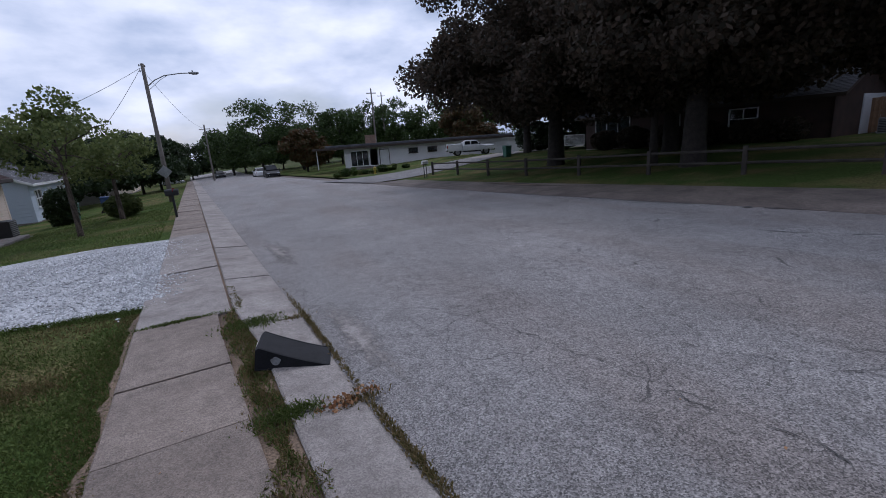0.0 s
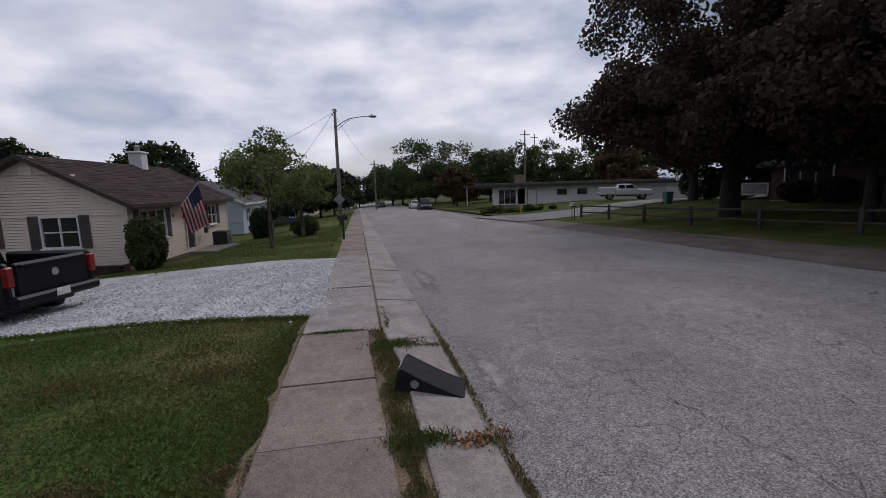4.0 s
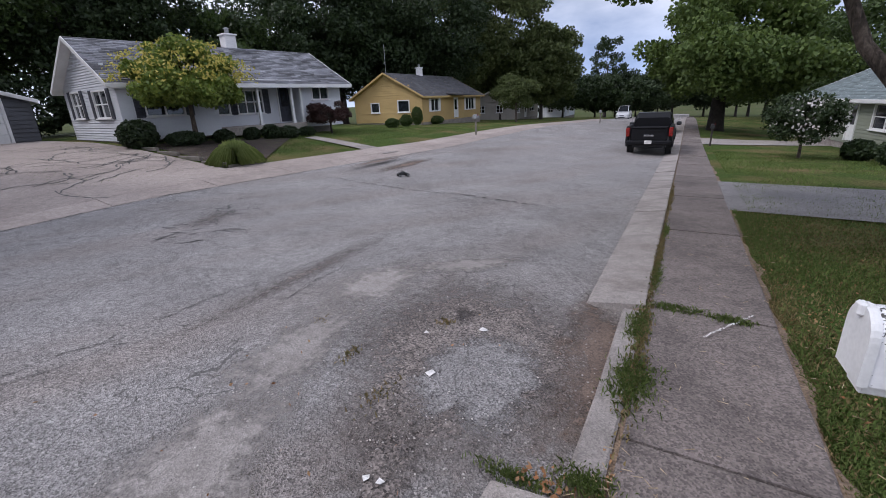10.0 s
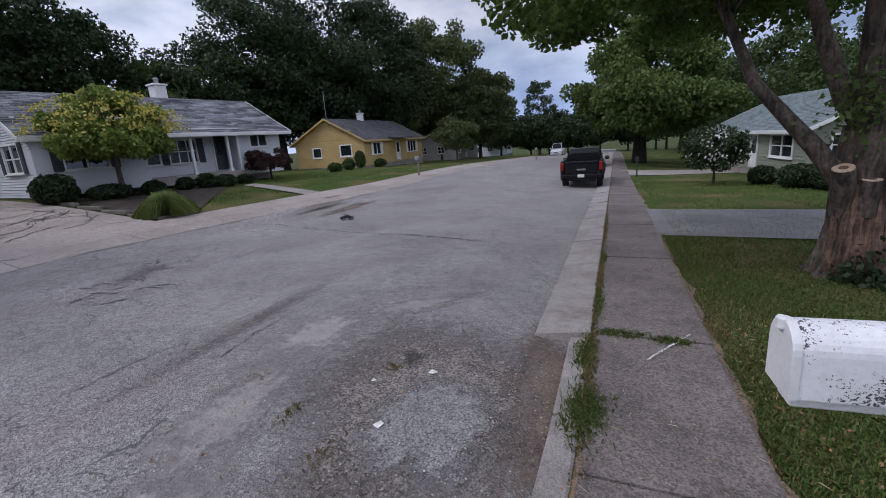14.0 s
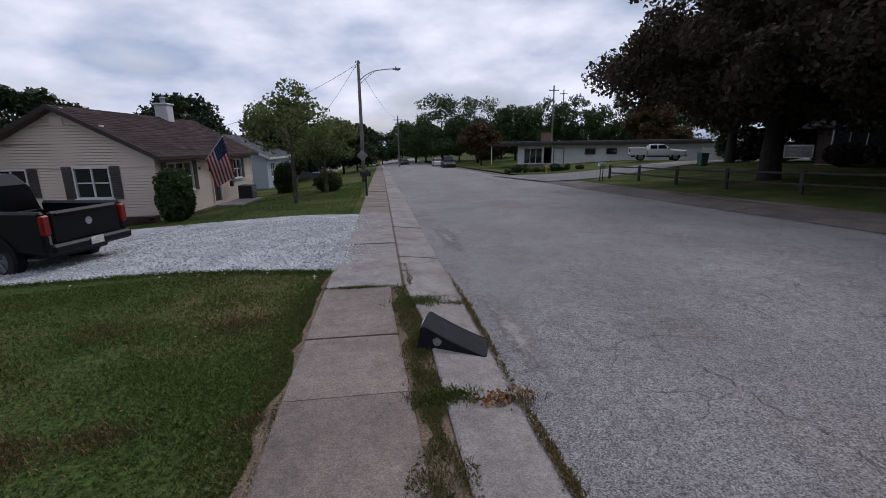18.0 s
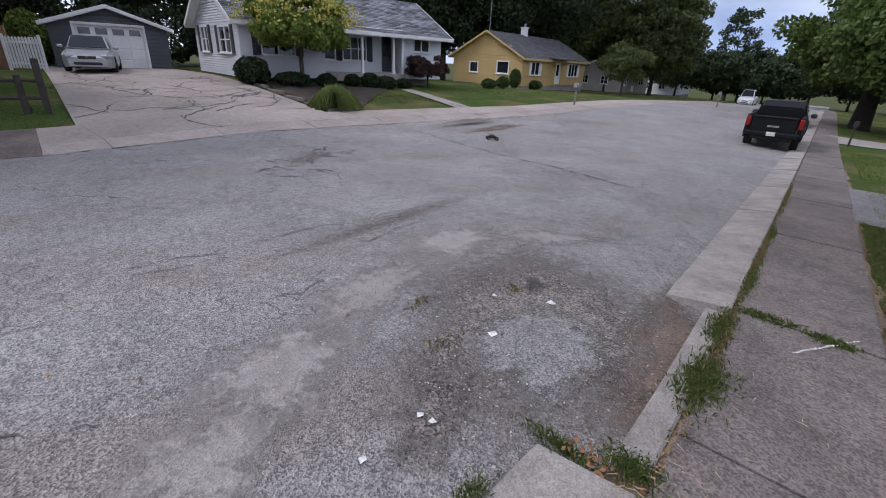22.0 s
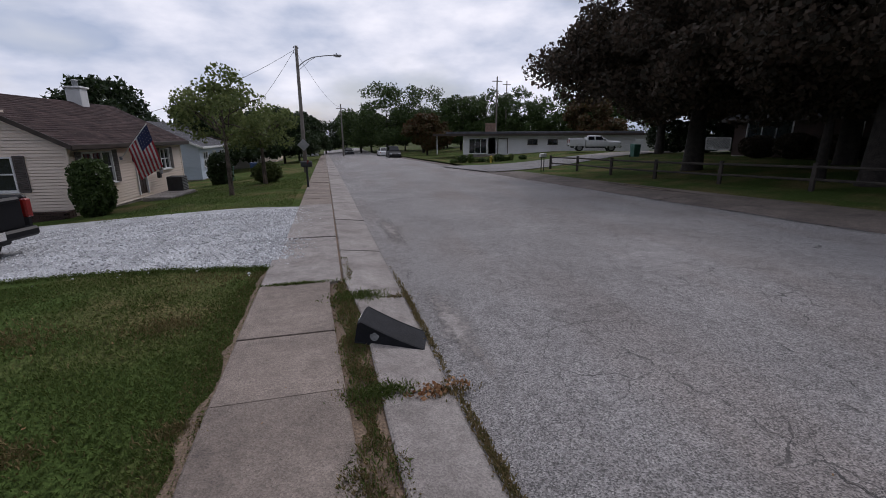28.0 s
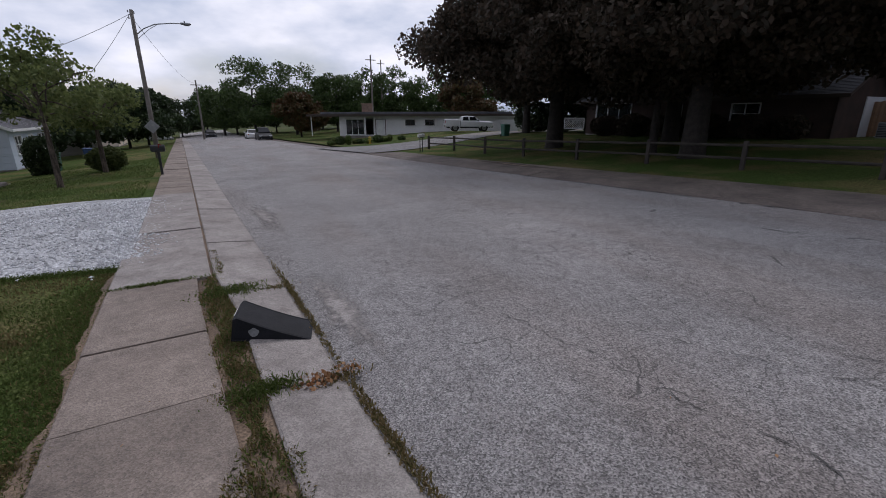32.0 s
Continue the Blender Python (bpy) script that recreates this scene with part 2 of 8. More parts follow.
        l.new(k.outputs[0], mc.inputs["Factor"])
        l.new(out, mc.inputs["A"])
        mc.inputs["B"].default_value = (0.07, 0.066, 0.064, 1)
        out = mc.outputs["Result"]
    l.new(out, b.inputs["Base Color"])
    if ragged:
        # a patch that breaks up into specks towards its rim
        at_ = n.new("ShaderNodeAttribute")
        at_.attribute_name = "cover"
        rg = n.new("ShaderNodeTexNoise")
        rg.inputs["Scale"].default_value, rg.inputs["Detail"].default_value, rg.inputs["Roughness"].default_value = 9.0, 8.0, 0.75
        l.new(co.outputs["Object"], rg.inputs["Vector"])
        am = n.new("ShaderNodeMath")
        am.operation = "ADD"
        l.new(at_.outputs["Fac"], am.inputs[0])
        l.new(rg.outputs["Fac"], am.inputs[1])
        ar = n.new("ShaderNodeMapRange")
        ar.inputs["From Min"].default_value, ar.inputs["From Max"].default_value = 0.72, 1.15
        l.new(am.outputs[0], ar.inputs["Value"])
        l.new(ar.outputs[0], b.inputs["Alpha"])
    bp = n.new("ShaderNodeBump")
    bp.inputs["Strength"].default_value, bp.inputs["Distance"].default_value = bump, 0.008
    l.new(v.outputs["Distance"], bp.inputs["Height"])
    l.new(bp.outputs[0], b.inputs["Normal"])
    return m


ASPHALT = stony("worn_grey_asphalt", (0.328, 0.312, 0.306), (0.25, 0.236, 0.231), 0.5, 98.0, 0.62, bump=0.9, warm=(0.9, 0.85, 0.82), crazed=0.75, pits=0.85, grit=0.14)
ASPHALT_DARK = stony("dark_asphalt", (0.21, 0.20, 0.20), (0.15, 0.143, 0.143), 0.8, 70.0, 0.45, crazed=0.6)
PATCH = stony("damp_dirty_asphalt", (0.215, 0.185, 0.17), (0.14, 0.118, 0.108), 1.5, 70.0, 0.8, crazed=0.6, ragged=True, pits=1.0)
PATCH_PALE = stony("pale_grey_asphalt_patch", (0.242, 0.231, 0.228), (0.19, 0.18, 0.177), 1.5, 90.0, 0.6, crazed=0.7, ragged=True, grit=0.1)
SAND = stony("sandy_grit", (0.31, 0.284, 0.268), (0.252, 0.228, 0.214), 2.2, 110.0, 0.3, bump=0.4, ragged=True)
OIL = stony("oily_asphalt", (0.085, 0.075, 0.07), (0.06, 0.052, 0.05), 2.0, 75.0, 0.4, ragged=True)
SILT = stony("reddish_brown_silt", (0.20, 0.145, 0.115), (0.12, 0.088, 0.072), 2.0, 90.0, 0.4, bump=0.5, ragged=True)
CONCRETE = stony("pale_concrete", (0.345, 0.313, 0.292), (0.25, 0.22, 0.203), 1.3, 95.0, 0.24, bump=0.45, pits=0.9)
CONCRETE_PINK = stony("worn_tan_concrete", (0.305, 0.25, 0.213), (0.195, 0.158, 0.134), 0.9, 95.0, 0.26, bump=0.6, pits=1.1)
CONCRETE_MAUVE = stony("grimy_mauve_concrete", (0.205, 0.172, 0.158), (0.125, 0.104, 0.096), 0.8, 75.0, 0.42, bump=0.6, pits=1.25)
CONCRETE_N = stony("buff_concrete", (0.375, 0.32, 0.288), (0.275, 0.23, 0.208), 0.5, 60.0, 0.18, bump=0.3, pits=0.7)
# dirt plus the shade under the maples, both put into this colour
CONCRETE_DIRTY_SHADED = stony("dirty_crumbling_shaded_concrete", (0.17, 0.139, 0.12), (0.09, 0.073, 0.063), 0.9, 60.0, 0.3, bump=0.5, pits=1.1)
DIRT = mat("brown_dirt", (0.22, 0.155, 0.105), (0.13, 0.092, 0.066), 2.0, 0.95, 0.8, 50.0, speck=0.5)
GRASS_SOIL = mat("lawn_turf", (0.06, 0.09, 0.025), (0.15, 0.12, 0.058), 0.45, 0.95, 1.0, 26.0, speck=0.65, mix=(0.45, 0.70), dist=0.04, spec=0.03)
FAR_GROUND = mat("distant_grass", (0.06, 0.08, 0.03), (0.08, 0.085, 0.04), 0.05, 0.95, 0.3, 2.0, speck=0.3, spec=0.03)
GRAVEL = mat("white_limestone_gravel", (0.54, 0.545, 0.56), (0.34, 0.34, 0.35), 1.2, 0.9, 1.0, 28.0, speck=0.45, dist=0.03)
STONE_W = mat("white_limestone_chip", (0.68, 0.68, 0.69), (0.48, 0.48, 0.49), 3.0, 0.85, 0.2, 40.0, rand=0.3, island=True)
BLADE = leafmat("grass_blade", (0.08, 0.13, 0.03), (0.18, 0.225, 0.07), 0.65, 0.2, 0.15)
FOUNTAIN = leafmat("fountain_grass_blade", (0.20, 0.27, 0.08), (0.32, 0.38, 0.14), 0.65, 0.3, 0.15)
GRASS_PALE = leafmat("pale_green_blade", (0.10, 0.15, 0.04), (0.22, 0.27, 0.09), 0.65, 0.25, 0.15)
BLADE_DRY = leafmat("dry_grass_blade", (0.13, 0.12, 0.04), (0.30, 0.22, 0.11), 0.7, 0.2)
WOOD_DARK = mat("dark_weathered_wood", (0.055, 0.045, 0.038), (0.03, 0.025, 0.022), 3.0, 0.85, 0.4, 60.0)
WOOD_FENCE = mat("brown_fence_wood", (0.38, 0.23, 0.135), (0.28, 0.165, 0.095), 3.0, 0.8, 0.3, 60.0, rand=0.2)
WOOD_POLE = mat("grey_pole_wood", (0.20, 0.18, 0.16), (0.13, 0.115, 0.10), 2.0, 0.9, 0.4, 40.0)


def ridged(m, across, along, dark):
    """Upright furrows: dark grooves and plates drawn out along the trunk."""
    n, l = m.node_tree.nodes, m.node_tree.links
    b = n["Principled BSDF"]
    co, mp_, nz = n.new("ShaderNodeTexCoord"), n.new("ShaderNodeMapping"), n.new("ShaderNodeTexNoise")
    mp_.inputs["Scale"].default_value = (across, across, along)
    nz.inputs["Scale"].default_value, nz.inputs["Detail"].default_value, nz.inputs["Roughness"].default_value, nz.inputs["Distortion"].default_value = 1.0, 4.0, 0.6, 0.6
    l.new(co.outputs["Object"], mp_.inputs["Vector"])
    l.new(mp_.outputs[0], nz.inputs["Vector"])
    r = n.new("ShaderNodeMapRange")
    r.inputs["From Min"].default_value, r.inputs["From Max"].default_value = 0.38, 0.58
    r.inputs["To Min"].default_value, r.inputs["To Max"].default_value = dark, 1.1
    l.new(nz.outputs["Fac"], r.inputs["Value"])
    sc = n.new("ShaderNodeVectorMath")
    sc.operation = "SCALE"
    l.new(b.inputs["Base Color"].links[0].from_socket, sc.inputs[0])
    l.new(r.outputs[0], sc.inputs["Scale"])
    l.new(sc.outputs[0], b.inputs["Base Color"])
    bp = n.new("ShaderNodeBump")
    bp.inputs["Strength"].default_value, bp.inputs["Distance"].default_value = 1.0, 0.05
    l.new(nz.outputs["Fac"], bp.inputs["Height"])
    l.new(bp.outputs[0], b.inputs["Normal"])
    return m


BARK = ridged(mat("grey_brown_bark", (0.16, 0.125, 0.10), (0.075, 0.058, 0.047), 3.0, 0.95, 0.0, 22.0, speck=0.35), 16.0, 2.6, 0.38)
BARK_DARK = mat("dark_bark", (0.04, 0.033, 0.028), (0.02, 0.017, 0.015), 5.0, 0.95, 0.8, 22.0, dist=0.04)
MULCH = mat("dark_mulch", (0.07, 0.05, 0.038), (0.04, 0.03, 0.024), 3.0, 0.95, 1.0, 35.0, speck=0.6, dist=0.03)
CUT_WOOD = mat("pale_cut_wood", (0.55, 0.42, 0.30), (0.40, 0.29, 0.20), 6.0, 0.85, 0.3, 50.0)
RAW_WOOD = ridged(mat("bare_reddish_wood", (0.22, 0.135, 0.095), (0.09, 0.055, 0.042), 6.0, 0.9, 0.0, 30.0), 22.0, 3.0, 0.4)
WHITE = mat("white_paint", (0.78, 0.78, 0.78), (0.68, 0.68, 0.68), 1.5, 0.5, 0.08, 50.0, speck=0.06)
SIDING_TAN = mat("cream_vinyl_siding", (0.80, 0.68, 0.58), (0.73, 0.615, 0.52), 0.6, 0.55, 0.08, 30.0, speck=0.06)
SIDING_WHITE = mat("white_vinyl_siding", (0.66, 0.68, 0.72), (0.58, 0.60, 0.64), 0.6, 0.5, 0.08, 30.0, speck=0.06)
SIDING_YELLOW = mat("mustard_yellow_siding", (0.50, 0.352, 0.145), (0.43, 0.30, 0.122), 0.6, 0.6, 0.1, 30.0, speck=0.08)
SIDING_GREEN = mat("sage_grey_siding", (0.25, 0.27, 0.215), (0.215, 0.23, 0.185), 0.6, 0.6, 0.1, 30.0, speck=0.08)
SIDING_NAVY = mat("dark_slate_siding", (0.075, 0.08, 0.095), (0.06, 0.063, 0.075), 0.8, 0.6, 0.1, 30.0, speck=0.1)
BLOCK_WHITE = mat("white_painted_block", (0.78, 0.77, 0.78), (0.70, 0.69, 0.70), 0.7, 0.7, 0.15, 20.0, speck=0.1)
# very dark tone: canopy shade on the house walls is put into it
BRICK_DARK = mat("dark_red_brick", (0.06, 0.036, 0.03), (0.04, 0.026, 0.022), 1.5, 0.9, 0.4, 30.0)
SHINGLE_BROWN = mat("brown_asphalt_shingle", (0.078, 0.053, 0.051), (0.048, 0.034, 0.033), 1.8, 0.95, 0.7, 26.0, speck=0.35, rand=0.25, island=True, spec=0.12)
SHINGLE_GREY = mat("grey_weathered_shingle", (0.185, 0.19, 0.21), (0.10, 0.102, 0.114), 1.2, 0.9, 0.7, 16.0, speck=0.35, rand=0.6, island=True)
SHINGLE_DARK = mat("dark_grey_shingle", (0.10, 0.10, 0.11), (0.065, 0.065, 0.07), 1.4, 0.9, 0.6, 20.0, speck=0.3, rand=0.25, island=True)
SHINGLE_TEAL = mat("pale_green_grey_shingle", (0.18, 0.22, 0.225), (0.13, 0.16, 0.165), 1.4, 0.9, 0.6, 20.0, speck=0.25, rand=0.2, island=True)
TRIM_BROWN = mat("dark_brown_trim", (0.05, 0.035, 0.028), None, 3.0, 0.6, 0.1)
SHUTTER = mat("taupe_shutter", (0.115, 0.095, 0.09), None, 3.0, 0.6, 0.15)
SHUTTER_BLUE = mat("dark_blue_grey_shutter", (0.06, 0.065, 0.085), None, 3.0, 0.6, 0.15)
GLASS = mat("window_glass", (0.02, 0.024, 0.03), None, 1.0, 0.06, 0.02, 3.0, spec=0.8)
CAR_GLASS = mat("tinted_glass", (0.012, 0.014, 0.017), None, 1.0, 0.05, 0.0, spec=0.45)
BLACK_PAINT = mat("black_car_paint", (0.007, 0.007, 0.009), (0.006, 0.006, 0.007), 3.0, 0.42, 0.02, 20.0, coat=0.06, speck=0.1, spec=0.2)
SILVER_PAINT = mat("silver_car_paint", (0.44, 0.45, 0.46), (0.40, 0.41, 0.42), 3.0, 0.32, 0.03, 60.0, metal=0.55, coat=0.5, speck=0.06)
WHITE_PAINT = mat("white_car_paint", (0.70, 0.70, 0.71), (0.64, 0.64, 0.65), 3.0, 0.35, 0.03, 60.0, coat=0.5, speck=0.05)
RUBBER = mat("black_rubber", (0.018, 0.018, 0.018), (0.012, 0.012, 0.012), 8.0, 0.85, 0.3, 60.0)
PLASTIC_BLK = mat("black_plastic", (0.028, 0.029, 0.031), (0.018, 0.019, 0.021), 6.0, 0.55, 0.3, 120.0)
RAMP_GREY = mat("worn_charcoal_plastic", (0.019, 0.02, 0.025), (0.012, 0.013, 0.016), 7.0, 0.68, 0.35, 110.0, speck=0.3, spec=0.2)
ALLOY = mat("alloy_metal", (0.35, 0.35, 0.36), None, 5.0, 0.4, 0.05, metal=0.9)
CHROME = mat("chrome", (0.62, 0.62, 0.63), None, 5.0, 0.15, 0.0, metal=1.0)
STEEL = mat("galvanised_steel", (0.36, 0.37, 0.38), (0.28, 0.29, 0.30), 3.0, 0.5, 0.15, metal=0.7)
TAIL_RED = mat("red_lamp_lens", (0.26, 0.013, 0.01), None, 5.0, 0.25, 0.05)
HEAD_LENS = mat("clear_lamp_lens", (0.5, 0.52, 0.55), None, 5.0, 0.12, 0.0)
FLAG_RED = mat("red_flag_cloth", (0.42, 0.035, 0.05), None, 6.0, 0.85, 0.1)
FLAG_WHITE = mat("white_flag_cloth", (0.66, 0.64, 0.64), None, 6.0, 0.85, 0.1)
FLAG_BLUE = mat("navy_flag_cloth", (0.025, 0.035, 0.11), None, 6.0, 0.85, 0.1)
YELLOW = mat("yellow_hydrant_paint", (0.55, 0.40, 0.06), None, 6.0, 0.5, 0.1)
GREY_PLAST = mat("grey_plastic", (0.30, 0.31, 0.32), None, 5.0, 0.6, 0.1)
GREEN_BIN = mat("green_bin_plastic", (0.03, 0.12, 0.085), None, 5.0, 0.55, 0.1)
BLUE_BIN = mat("blue_bin_plastic", (0.03, 0.07, 0.19), None, 5.0, 0.55, 0.1)
PAPER = mat("white_paper", (0.78, 0.76, 0.74), None, 10.0, 0.9, 0.2)
DARK_CRACK = mat("dark_crack_filler", (0.065, 0.062, 0.06), (0.13, 0.123, 0.118), 9.0, 0.95, 0.4)

# ---- geometry helpers ----


class Geo:
    """Collects vertices and faces for one mesh."""

    def __init__(self):
        self.v, self.f, self.m = [], [], []

    def add(self, verts, faces, mi=0):
        o = len(self.v)
        self.v.extend(tuple(p) for p in verts)
        self.f.extend(tuple(i + o for i in f) for f in faces)
        self.m.extend([mi] * len(faces))
        return self

    def box(self, c, s, rz=0.0, rx=0.0, ry=0.0, b=0.0, mi=0):
        """A box of centre c and size s, its edges cut by b."""
        M = Matrix.LocRotScale(c, Euler((radians(rx), radians(ry), radians(rz))), None)
        x, y, z = (k / 2 for k in s)
        if b <= 0:
            vs = [(i * x, j * y, k * z) for i in (-1, 1) for j in (-1, 1) for k in (-1, 1)]
            fs = [(0, 1, 3, 2), (4, 6, 7, 5), (0, 4, 5, 1), (2, 3, 7, 6), (0, 2, 6, 4), (1, 5, 7, 3)]
        else:
            b = min(b, 0.45 * min(s))
            vs, key = [], {}
            for i in (-1, 1):
                for j in (-1, 1):
                    for k in (-1, 1):
                        for a in range(3):
                            q = [i * (x - b), j * (y - b), k * (z - b)]
                            q[a] = (i * x, j * y, k * z)[a]
                            key[i, j, k, a] = len(vs)
                            vs.append(tuple(q))
            fs = []
            ring = [(-1, -1), (1, -1), (1, 1), (-1, 1)]
            for a in range(3):
                for sg in (-1, 1):
                    f = []
                    for p, q in ring:
                        t = [p, q]
                        t.insert(a, sg)
                        f.append(key[t[0], t[1], t[2], a])
                    fs.append(f if sg > 0 else f[::-1])
            for a in range(3):
                o1, o2 = [k for k in range(3) if k != a]
                for p in (-1, 1):
                    for q in (-1, 1):
                        e = []
                        for sg in (-1, 1):
                            t = [0, 0, 0]
                            t[a], t[o1], t[o2] = sg, p, q
                            e.append((key[t[0], t[1], t[2], o1], key[t[0], t[1], t[2], o2]))
                        fs.append((e[0][0], e[1][0], e[1][1], e[0][1]))
            for i in (-1, 1):
                for j in (-1, 1):
                    for k in (-1, 1):
                        fs.append(tuple(key[i, j, k, a] for a in range(3)))
        return self.add([M @ Vector(p) for p in vs], fs, mi)

    def tube(self, pts, radii, n=8, caps=True, mi=0):
        """A round tube along points."""
        pts = [Vector(p) for p in pts]
        if not hasattr(radii, "__len__"):
            radii = [radii] * len(pts)
        o, up = len(self.v), None
        for i, p in enumerate(pts):
            d = (pts[min(i + 1, len(pts) - 1)] - pts[max(i - 1, 0)]).normalized()
            if up is None:
                up = d.orthogonal().normalized()
            a = (up - d * up.dot(d)).normalized()
            up, c = a, d.cross(a)
            for k in range(n):
                w = 2 * math.pi * k / n
                self.v.append(tuple(p + radii[i] * (math.cos(w) * a + math.sin(w) * c)))
        for i in range(len(pts) - 1):
            for k in range(n):
                q = (k + 1) % n
                self.f.append((o + i * n + k, o + i * n + q, o + (i + 1) * n + q, o + (i + 1) * n + k))
                self.m.append(mi)
        if caps:
            self.f.append(tuple(o + k for k in range(n))[::-1])
            self.f.append(tuple(o + (len(pts) - 1) * n + k for k in range(n)))
            self.m.extend([mi, mi])
        return self

    def prism(self, outline, y0, y1, mi=0):
        """A side outline of (x, z) pushed from y0 to y1."""
        n = len(outline)
        vs = [(x, y0, z) for x, z in outline] + [(x, y1, z) for x, z in outline]
        fs = [tuple(range(n)), tuple(range(2 * n - 1, n - 1, -1))]
        fs += [(i, i + n, (i + 1) % n + n, (i + 1) % n) for i in range(n)]
        return self.add(vs, fs, mi)

    def mesh(self, name, mats, smooth=False):
        me = bpy.data.meshes.new(name)
        me.from_pydata(self.v, [], self.f)
        for m in mats if isinstance(mats, (list, tuple)) else [mats]:
            me.materials.append(m)
        if isinstance(mats, (list, tuple)) and len(mats) > 1:
            me.polygons.foreach_set("material_index", self.m)
        if smooth:
            me.polygons.foreach_set("use_smooth", [True] * len(self.f))
        bm = bmesh.new()
        bm.from_mesh(me)
        bmesh.ops.recalc_face_normals(bm, faces=bm.faces)
        bm.to_mesh(me)
        bm.free()
        return me


def part(name, g, material, parent, label="", smooth=False, m=None):
    """Links a Geo as one mesh object under a thing or a part."""
    ob = new(name, g.mesh(name, material, smooth))
    ob.parent = parent
    if m is not None:
        ob.matrix_basis = m
    if label:
        tagged(ob, label)
    return ob


def thing(name, m, label, category, group="", kind=""):
    ob = new(name)
    ob.empty_display_size = 0.2
    ob.matrix_basis = m
    return tagged(ob, label, category, group, kind)


def solid(name, g, material, label, category="", kind="", group="", smooth=False, m=None):
    ob = new(name, g.mesh(name, material, smooth))
    if m is not None:
        ob.matrix_basis = m
    return tagged(ob, label, category, group, kind)


# ---- the lie of the land ----


K = 1.18  # metres to one unit of the plan


def land(x, y):
    """Height of the ground: the street falls away both ways from the bend, the yards beyond rise."""
    x, y = x / K, y / K
    q = math.sqrt(y * y + 9) - 3
    g = (0.022 if y > 0 else 0.04) * min(q, 90)
    s = min(max((x - 8) / 14, 0), 1)
    m = min(max(-x - 3, 0), 25)
    return K * (-g + 0.8 * s * s * (3 - 2 * s) - 0.08 * (math.sqrt(m * m + 1) - 1))


STEP = 0.25
CURVE = {}


def _curve():
    """The south edge of the asphalt: straight, a gentle bend of 18 degrees, straight."""
    def head(s):
        u = min(max((s + 3) / 6, 0), 1)
        return radians(22.8 + (6.0 - 22.8) * u * u * (3 - 2 * u))
    for sg in (1, -1):
        x, y = 0.86, 0.15
        for i in range(0, 801):
            s = sg * i * STEP
            CURVE[sg * i] = (x, y, head(s))
            a = head(s + sg * STEP / 2)
            x, y = x - math.sin(a) * STEP * sg, y + math.cos(a) * STEP * sg


_curve()


def at(s, d, up=0.0):
    """The place s metres along the street (towards the flag house) and d metres across it (towards the far kerb)."""
    i = int(math.floor(s / STEP))
    f = s / STEP - i
    a, b = CURVE[i], CURVE[i + 1]
    x, y, w = (a[k] + (b[k] - a[k]) * f for k in range(3))
    x, y = K * (x + d * math.cos(w)), K * (y + d * math.sin(w))
    return Vector((x, y, land(x, y) + up))


def sheet(name, s_list, d_list, rise, material, label, category="", kind="structure"):
    """A sheet over the land in street coordinates; rise(s, d) lifts it."""
    g = Geo()
    ns, nd = len(s_list), len(d_list)
    for s in s_list:
        for d in d_list:
            p = at(s, d)
            g.v.append((p.x, p.y, p.z + rise(s, d)))
    g.f = [(i * nd + j, (i + 1) * nd + j, (i + 1) * nd + j + 1, i * nd + j + 1) for i in range(ns - 1) for j in range(nd - 1)]
    g.m = [0] * len(g.f)
    return solid(name, g, material, label, category, kind, smooth=True)


def drape(name, corners, n, rise, material, label, category="", m=0.0):
    """A four-cornered patch laid over the land: corners a, b, c, d in turn."""
    a, b, c, d = (Vector((*p, 0)) * K for p in corners)
    g, k = Geo(), n + 1
    for i in range(k):
        for j in range(k):
            u, v = i / n, j / n
            p = (a * (1 - u) + b * u) * (1 - v) + (d * (1 - u) + c * u) * v
            g.v.append((p.x, p.y, land(p.x, p.y) + rise))
    g.f = [(i * k + j, (i + 1) * k + j, (i + 1) * k + j + 1, i * k + j + 1) for i in range(n) for j in range(n)]
    g.m = [0] * len(g.f)
    return solid(name, g, material, label, category, "structure", smooth=True)


def steps(a, b, n):
    return [a + (b - a) * i / n for i in range(n + 1)]


# ---- ground, road, lawns ----
spread = [-1200, -600, -300, -160, -110] + [v for v in range(-90, 91, 3)] + [110, 160, 300, 600, 1200]
g = Geo()
for x in spread:
    for y in spread:
        g.v.append((x, y, land(x, y) - 0.16))
k = len(spread)
g.f = [(i * k + j, (i + 1) * k + j, (i + 1) * k + j + 1, i * k + j + 1) for i in range(k - 1) for j in range(k - 1)]
g.m = [0] * len(g.f)
solid("ground", g, FAR_GROUND, "grassy ground that reaches the horizon", "ground", "structure", smooth=True)

S_ROAD = steps(-110, -12, 60) + steps(-11.5, 16, 110) + steps(16.5, 130, 70)


def road_w(s):
    """Width of the asphalt, widest in the bend."""
    if s > 3:
        return max(8.4, 9.2 - (s - 3) * 0.05)
    return 9.2 if s > -5 else max(7.9, 9.2 + (s + 5) * 0.11)



